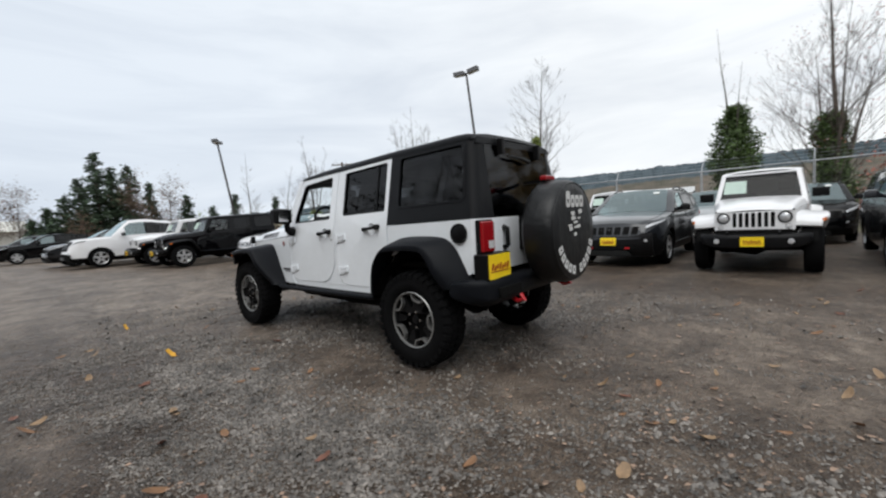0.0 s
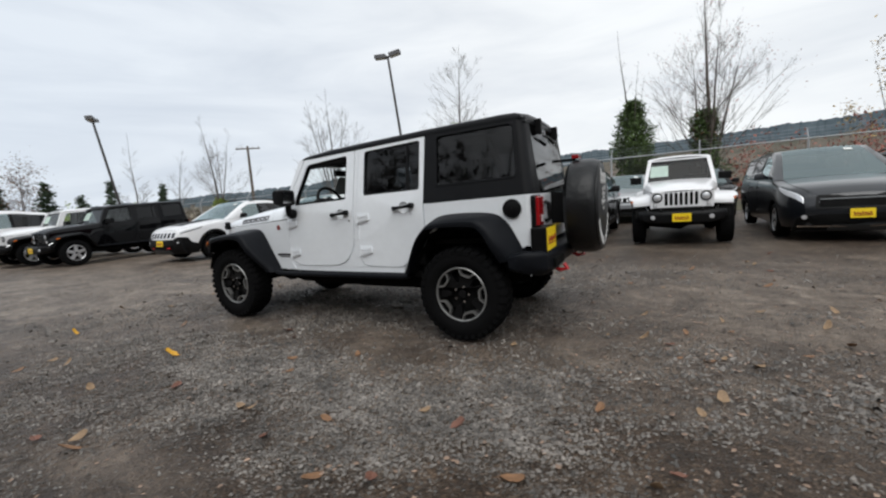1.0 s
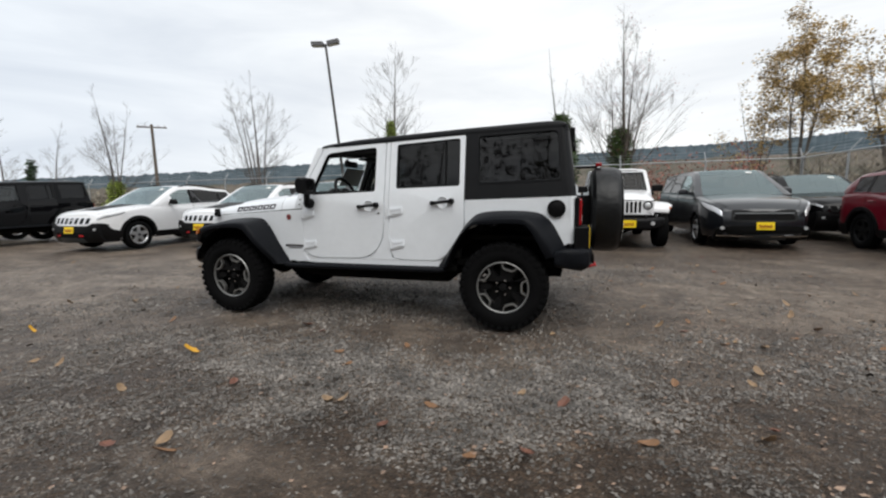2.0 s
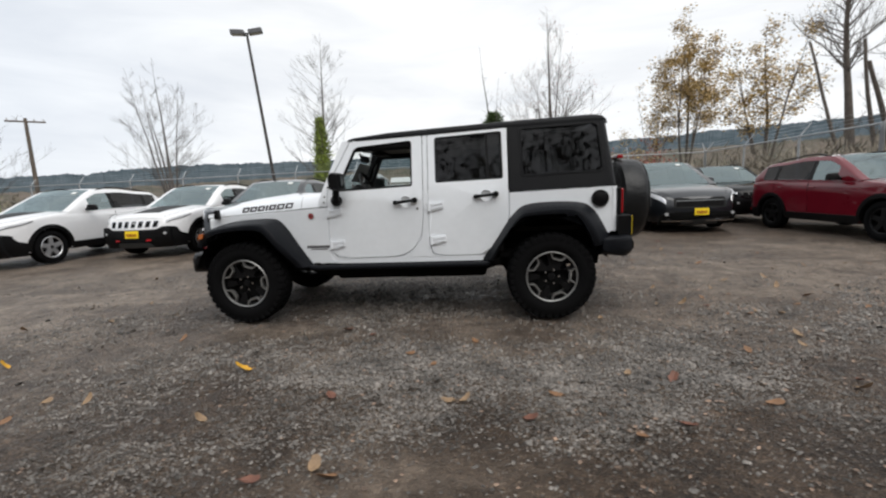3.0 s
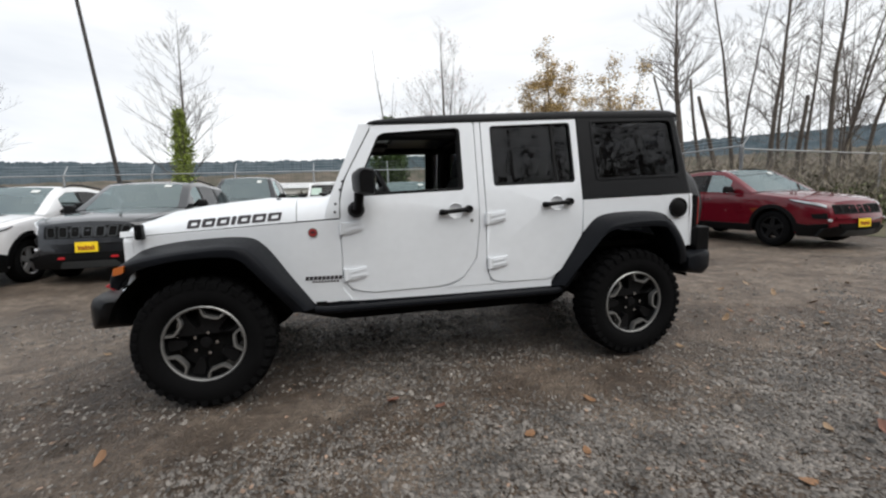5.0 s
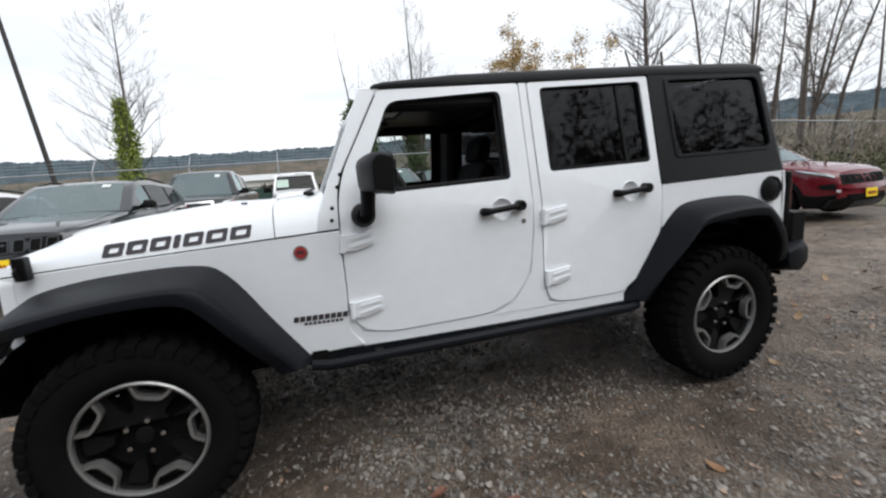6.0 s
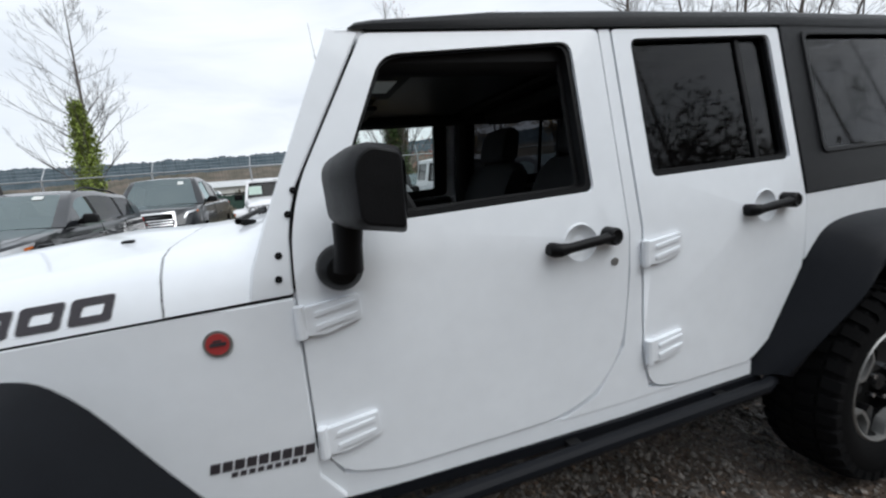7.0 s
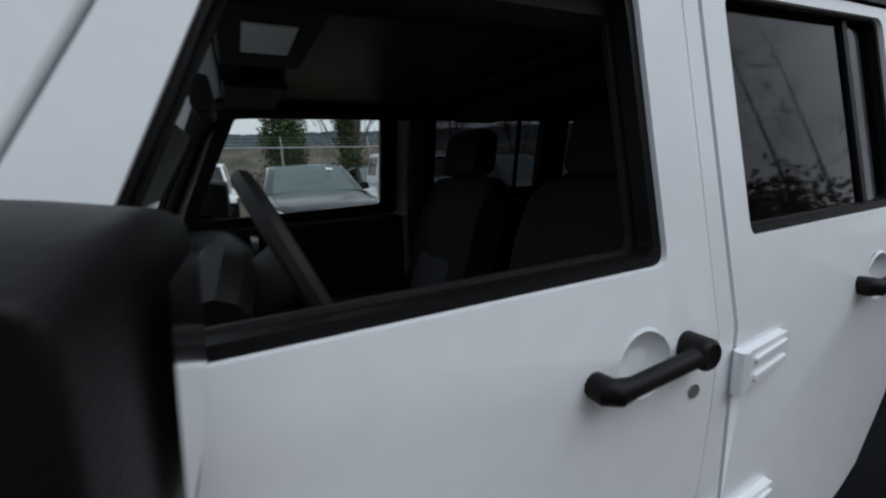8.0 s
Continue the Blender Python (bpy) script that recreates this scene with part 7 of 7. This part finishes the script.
bare_tree(0.25, 19.0, 8.9, 3, "bare tree wrapped in dense dark ivy", bark=TWIG, ivy=(5.3, 1.15, 0.75), trunk_r=0.10, reach=0.13, low=0.45, stems=3, splay=0.07, limbs=40)
bare_tree(3.35, 19.9, 10.6, 5, "broad bare tree with an ivy sleeve on its trunk", bark=BARK_DARK, ivy=(4.5, 0.85, 0.62), trunk_r=0.16, reach=0.40, limbs=64, stems=4, low=0.12, splay=0.2, rise=(0.75, 1.5), leaves=RED_LEAF, per=1, leaf_size=0.035, leaf_spread=0.2, leaf_low=0.3)
bare_tree(-10.4, 21.2, 11.6, 8, "bare tree with light green ivy up its trunk", bark=TWIG, ivy=(6.0, 0.80, 0.24), ivy_mat=IVY_YELLOW, trunk_r=0.15, reach=0.29, limbs=56, rise=(0.4, 1.0))
bare_tree(-18.6, 18.6, 9.6, 9, "pale bare tree with spreading twigs", bark=TWIG, trunk_r=0.12, reach=0.34, limbs=80, stems=5, splay=0.26, rise=(0.5, 1.1))
bare_tree(-27.2, 15.6, 8.4, 12, "pale bare tree with low yellow shoots", bark=TWIG, ivy=(2.4, 0.7, 0.4), ivy_mat=IVY_YELLOW, trunk_r=0.10, reach=0.34, stems=4, splay=0.16, limbs=44)
bare_tree(-33.0, 13.0, 7.8, 14, "slim pale bare tree behind the fence", bark=TWIG, ivy=(2.0, 0.8, 0.5), ivy_mat=IVY_YELLOW, trunk_r=0.08, reach=0.2, lean=(-0.05, 0.05))
bare_tree(-44.0, 22.0, 8.6, 15, "thin bare tree far behind the row", bark=TWIG, trunk_r=0.1)
bare_tree(21.0, 41.5, 18.0, 21, "tall tree with sparse golden autumn leaves", bark=BARK_DARK, leaves=GOLD, trunk_r=0.20, reach=0.26, stems=5, splay=0.26, limbs=60, per=10, leaf_size=0.105, leaf_spread=0.34, low=0.35, rise=(0.4, 1.2), leaf_low=0.3)
bare_tree(22.7, 32.2, 14.6, 22, "tall tree with sparse golden brown leaves", bark=BARK_DARK, leaves=GOLD, trunk_r=0.20, reach=0.24, stems=5, splay=0.26, limbs=56, per=7, leaf_size=0.10, leaf_spread=0.32, low=0.35, rise=(0.4, 1.2), leaf_low=0.3)
bare_tree(18.6, 44.0, 13.2, 23, "small golden tree beside the taller ones", bark=BARK_DARK, leaves=GOLD, trunk_r=0.12, per=5, leaf_size=0.11, leaf_spread=0.24, stems=3, splay=0.2)


def woods():
    """Slim bare trees: the row along the side fence, then a few grown shapes set out again and again."""
    rng = random.Random(31)
    row = ((18.2, 18.3, -0.07, 0.06, 15.5, 0.26), (16.3, 16.0, -0.23, 0.19, 7.8, 0.10), (16.8, 14.2, -0.16, 0.15, 6.0, 0.14), (18.3, 16.9, -0.11, 0.10, 7.5, 0.12), (15.7, 12.4, -0.06, 0.06, 13.0, 0.11), (19.9, 16.7, 0.03, -0.03, 14.0, 0.10), (15.6, 11.0, 0.0, 0.0, 13.5, 0.12), (19.7, 13.9, 0.02, -0.02, 13.0, 0.11), (17.0, 10.9, -0.03, 0.03, 5.0, 0.12), (21.1, 13.8, 0.03, -0.04, 13.0, 0.11), (15.9, 9.0, 0.01, -0.01, 12.5, 0.12), (20.1, 11.7, 0.03, -0.04, 12.0, 0.10), (22.8, 13.2, 0.04, -0.06, 13.0, 0.11), (19.0, 9.9, 0.03, -0.04, 11.5, 0.10))
    for k, (x, y, lx, ly, h, r) in enumerate(row):
        thick = r > 0.2
        short = h < 8
        bare_tree(x, y, h, 140 + k, "tall leaning bare tree with a thick brown trunk" if thick else "broken leaning bare trunk in the roadside wood" if short else "slim dark bare tree in the roadside wood", bark=BARK_DARK, trunk_r=r, snapped=short, reach=0.17 if not thick else 0.26, limbs=24 if short else 84 if thick else 56, low=0.4 if thick else 0.25, lean=(lx, ly), rise=(0.2, 1.2))
    protos = [bare_tree(24 + 3.1 * k, 13.4 + 2.3 * k, h, 40 + k, "slim dark bare tree in the roadside wood", bark=BARK_DARK, trunk_r=0.075 + 0.012 * k, reach=0.17, limbs=22, low=0.25, depth=2, rise=(0.1, 0.8)) for k, h in enumerate((13, 11, 14.5, 12))]
    spots = []
    for k in range(18):
        a, d = rng.uniform(8, 41), rng.uniform(32, 52)
        spots.append((-1.9 + d * math.cos(radians(a)), -4 + d * math.sin(radians(a))))
    for k in range(16):
        spots.append((rng.uniform(-34, 26), rng.uniform(-30, -21)))
    for k in range(2):
        spots.append((rng.uniform(24, 30), rng.uniform(-15, -10)))
    for k in range(54):
        spots.append((-26 + 1.0 * k + rng.uniform(-0.6, 0.6), rng.uniform(-31, -20)))
    for x, y in spots:
        if (-10 < y < 9.5 and x < 14.5) or (y > 0 and x < 12):
            continue
        p = rng.choice(protos)
        s = rng.uniform(0.8, 1.25) * (1.4 if y < -12 else 1.0)
        copy_thing(p, pose(x, y, -0.05, rng.uniform(-4, 4), rng.uniform(-4, 4), rng.uniform(0, 360)) @ Matrix.Diagonal((s, s, s, 1)))


woods()


def conifer(x, y, height, width, seed, mat, label, fine=1.0):
    rng = random.Random(seed)
    ob = thing("conifer", (x, y, 0), label, "tree", "far trees")
    part("trunk", tube([(0, 0, 0), (0, 0, height)], [height * 0.022, 0.02], sides=6), BARK_DARK, ob)
    pts, z = [], 0.14 * height
    while z < 0.985 * height:
        t = z / height
        w = width * (1 - t) ** 0.85 * rng.uniform(0.75, 1.1) + 0.06
        for b in range(6 if w > 0.5 else 4):
            a, reach = rng.uniform(0, 6.283), w * rng.uniform(0.55, 1.08)
            for k in range(max(2, int(reach / 0.34))):
                q = reach * (k + 0.7) / max(2, int(reach / 0.34))
                pts.append((q * math.cos(a), q * math.sin(a), z + 0.10 * q - 0.22 * q * q / max(w, 0.5)))
        z += 0.30 + 0.012 * height
    v, f = leaf_cloud(pts, int(9 * fine), 0.17 / fine, 0.17, rng, 0.12)
    raw_part("crown", v, f, mat, ob)
    return ob


for k, (x, y, h, w) in enumerate(((-58.8, 7.4, 11.2, 4.6), (-59.6, 8.9, 9.6, 4.2), (-58.2, 10.2, 9.9, 4.2), (-59.5, 5.8, 8.0, 3.8), (-59.2, 4.4, 6.2, 2.8), (-60.5, 3.2, 4.8, 2.8), (-57, 12.0, 7.4, 1.8), (-54.7, 15.2, 5.8, 2.2), (-53.5, 17.6, 4.2, 2.2), (-52.9, 20.2, 5.8, 1.1), (-50.8, 24.5, 5.2, 1.1), (-57.5, 1.6, 3.6, 1.8))):
    conifer(x, y, h, w, 60 + k, CONIFER, "dark green conifer far beyond the parked row")
for k, (x, y, h) in enumerate(((-56.5, 10.8, 8.6), (-62, 0.8, 7.6), (-55.2, 13.5, 8.2), (-63, -1.2, 8.2), (-61, -2.8, 7.4), (-57, 5.6, 4.2))):
    bare_tree(x, y, h, 80 + k, "far tree with rusty brown leaves", bark=BARK_DARK, leaves=RUST, per=4, leaf_size=0.085, leaf_spread=0.5, trunk_r=0.12)


def thicket(name, spots, mat, label, seed, per=70):
    """Upright dry stems and twigs crowded together."""
    rng = random.Random(seed)
    verts, faces = [], []
    for x, y, w, h in spots:
        for _ in range(per):
            a, q = rng.uniform(0, 6.283), w * math.sqrt(rng.random())
            p = Vector((x + q * math.cos(a), y + q * math.sin(a), h * rng.random() ** 0.8 * (1 - 0.4 * (q / w) ** 2) * 0.8))
            d = Vector((rng.gauss(0, 0.8), rng.gauss(0, 0.8), 0.8)).normalized() * rng.uniform(0.25, 0.8)
            side = d.cross(Vector((rng.gauss(0, 1), rng.gauss(0, 1), 0.1))).normalized() * rng.uniform(0.003, 0.008)
            i = len(verts)
            verts += [tuple(p - side), tuple(p + side), tuple(p + d * 0.6 + side * 0.8 + Vector((0.04, 0, 0))), tuple(p + d)]
            faces.append((i, i + 1, i + 2, i + 3))
    me = bpy.data.meshes.new(name)
    me.from_pydata(verts, [], faces)
    me.materials.append(mat)
    return tagged(new(name, me), label, "brush", kind="stuff")


def brush(name, spots, size, mat, label, seed, per=60, blade=0.13):
    rng = random.Random(seed)
    pts = []
    for x, y, w, h in spots:
        for _ in range(per):
            a, t = rng.uniform(0, 6.283), rng.random() ** 0.7
            q = w * math.sqrt(rng.random())
            pts.append((x + q * math.cos(a), y + q * math.sin(a), h * t * (1 - 0.5 * (q / w) ** 2)))
    v, f = leaf_cloud(pts, 3, blade, 0.16, rng, 1.6)
    me = bpy.data.meshes.new(name)
    me.from_pydata(v, [], f)
    me.materials.append(mat)
    return tagged(new(name, me), label, "brush", kind="stuff")


rng = random.Random(5)
brush("brambles", [(rng.uniform(10.5, 22), rng.uniform(5.2, 8.8), rng.uniform(0.6, 1.2), rng.uniform(0.5, 1.5)) for _ in range(60)], 1, BRAMBLE, "dull green brambles at the verge below the trees", 27, per=60, blade=0.06)
thicket("roadside_thicket", [(rng.uniform(10.2, 34), rng.uniform(7.5, 22), rng.uniform(1.0, 2.0), rng.uniform(1.0, 3.4)) for _ in range(190)], BRUSH, "dry brown stems and twigs under the bare trees", 26, per=190)
brush("roadside_brush", [(rng.uniform(9.8, 44), rng.uniform(8.5, 26), rng.uniform(0.9, 1.9), rng.uniform(0.8, 2.6)) for _ in range(170)], 1, BRUSH, "brown and green brush under the bare trees", 6, per=60, blade=0.10)
brush("hedge_woods", [(rng.uniform(-34, 30), rng.uniform(-24, -18), rng.uniform(1.8, 3.2), rng.uniform(8.0, 16.5)) for _ in range(120)], 1, TWIG, "dense dark twigs and leaves of the woods behind the lot", 19, per=170, blade=0.19)
brush("hedge_brush", [(rng.uniform(-30, 36), rng.uniform(-18.5, -13.5), rng.uniform(1.2, 2.4), rng.uniform(3.5, 8.5)) for _ in range(170)], 1, BRUSH, "brown and olive scrub along the lot's edge", 9, per=60, blade=0.22)
brush("field_brush", [(rng.uniform(-42, 9), rng.uniform(24, 70), rng.uniform(1.0, 2.4), rng.uniform(0.6, 1.9)) for _ in range(170)], 1, BRUSH, "brown scrub across the far field", 7, per=40, blade=0.24)
brush("red_shrubs", [(rng.uniform(4.6, 9.5), rng.uniform(19, 23), rng.uniform(0.6, 1.1), rng.uniform(2.2, 4.0)) for _ in range(16)], 1, RED_LEAF, "reddish leafy shrubs behind the fence", 17, per=60, blade=0.07)
brush("yellow_shrubs", [(-39.2 + rng.gauss(0, 0.7), 16.0 + rng.gauss(0, 0.7), 0.9, rng.uniform(2.0, 3.2)) for _ in range(5)] + [(-40.6 + rng.gauss(0, 0.7), 12.2 + rng.gauss(0, 0.9), 0.9, rng.uniform(2.0, 3.2)) for _ in range(5)], 1, IVY_YELLOW, "yellow green shrubs behind the far cars", 18, per=60, blade=0.12)
brush("lot_brush", [(rng.uniform(-66, -36), rng.uniform(5, 30), rng.uniform(1.2, 2.6), rng.uniform(1.0, 2.6)) for _ in range(90)], 1, BRUSH, "brown and olive scrub behind the far cars", 8, per=40, blade=0.26)


# ---- far hills ----
def ridge(name, radius, bearings, rises, seed, mat, label, rough):
    """A ridge seen from the lot: its rise in degrees by bearing."""
    rows = [[], [], []]
    for a in np.arange(bearings[0], bearings[-1], 0.09):
        t = radians(a)
        n = smooth_interp(a, bearings, rises) + rough * (noise.noise((a * 0.5, seed, 4)) + 0.8 * noise.noise((a * 2.2, seed, 9)) + 0.7 * noise.noise((a * 7.5, seed, 2)) + 0.45 * noise.noise((a * 19.0, seed, 6)))
        h = radius * math.tan(radians(max(0.3, n)))
        for row, rr, k in zip(rows, (0.80, 0.92, 1.0), (-0.01, 0.66, 1.0)):
            row.append((radius * rr * math.cos(t), radius * rr * math.sin(t), h * k if k > 0 else -2))
    tagged(mesh_object(name, grid(rows), mat), label, "hill", kind="structure")


ridge("backdrop_hill", 900, (10, 44, 70, 91, 103, 115, 125, 136, 150, 165, 185), (5.2, 5.5, 5.4, 5.1, 4.8, 4.5, 4.3, 3.3, 2.4, 1.6, 1.2), 3.3, HILL, "long wooded hill with blue distance haze in its colour", 0.17)
ridge("backdrop_slope", 420, (10, 45, 75, 103, 115, 130, 150, 175), (3.4, 3.7, 3.9, 3.3, 2.7, 2.1, 1.4, 0.8), 8.1, HILL_NEAR, "lower brown slope before the hill", 0.14)

# ---- far buildings ----
shed = thing("shed", (-5.8, 31.5, 0), "small pale metal roofed shed beyond the fence", "building", turn=8)
part("wall", box(-2.2, 2.2, -1.5, 1.5, 0, 2.1), CLADDING, shed)
part("roof", capped([[(x, y, z) for y, z in ((-1.7, 2.05), (0, 2.5), (1.7, 2.05))] for x in (-2.4, 2.4)]), ROOFING, shed)
part("door", box(-0.4, 0.7, -1.52, -1.48, 0, 1.5), DUMPSTER, shed)
bld = thing("low_building", (-72, -6.4, 0), "low pale building far past the parked cars", "building", turn=80)
part("wall", box(-8, 8, -4, 4, 0, 2.6), CLADDING, bld)
part("roof", capped([[(x, y, z) for y, z in ((-4.6, 2.55), (0, 3.9), (4.6, 2.55))] for x in (-8.5, 8.5)]), CLADDING, bld)
for k in range(5):
    part("window", box(-6.6 + 3 * k, -5.2 + 3 * k, 3.98, 4.04, 0.9, 1.9), TINT, bld)
bin_ob = thing("waste_container", (-5.4, 26.0, 0), "dark green steel waste container", "container", turn=10)
part("tank", capped([[(u, y, v) for u, v in ((-0.9, 0.1), (0.9, 0.1), (1.0, 1.35), (-1.0, 1.5))] for y in (-0.7, 0.7)]), DUMPSTER, bin_ob, bevel=0.02)
part("lid", box(-1.02, 1.02, -0.72, 0.72, 1.5, 1.56), PLASTIC, bin_ob)
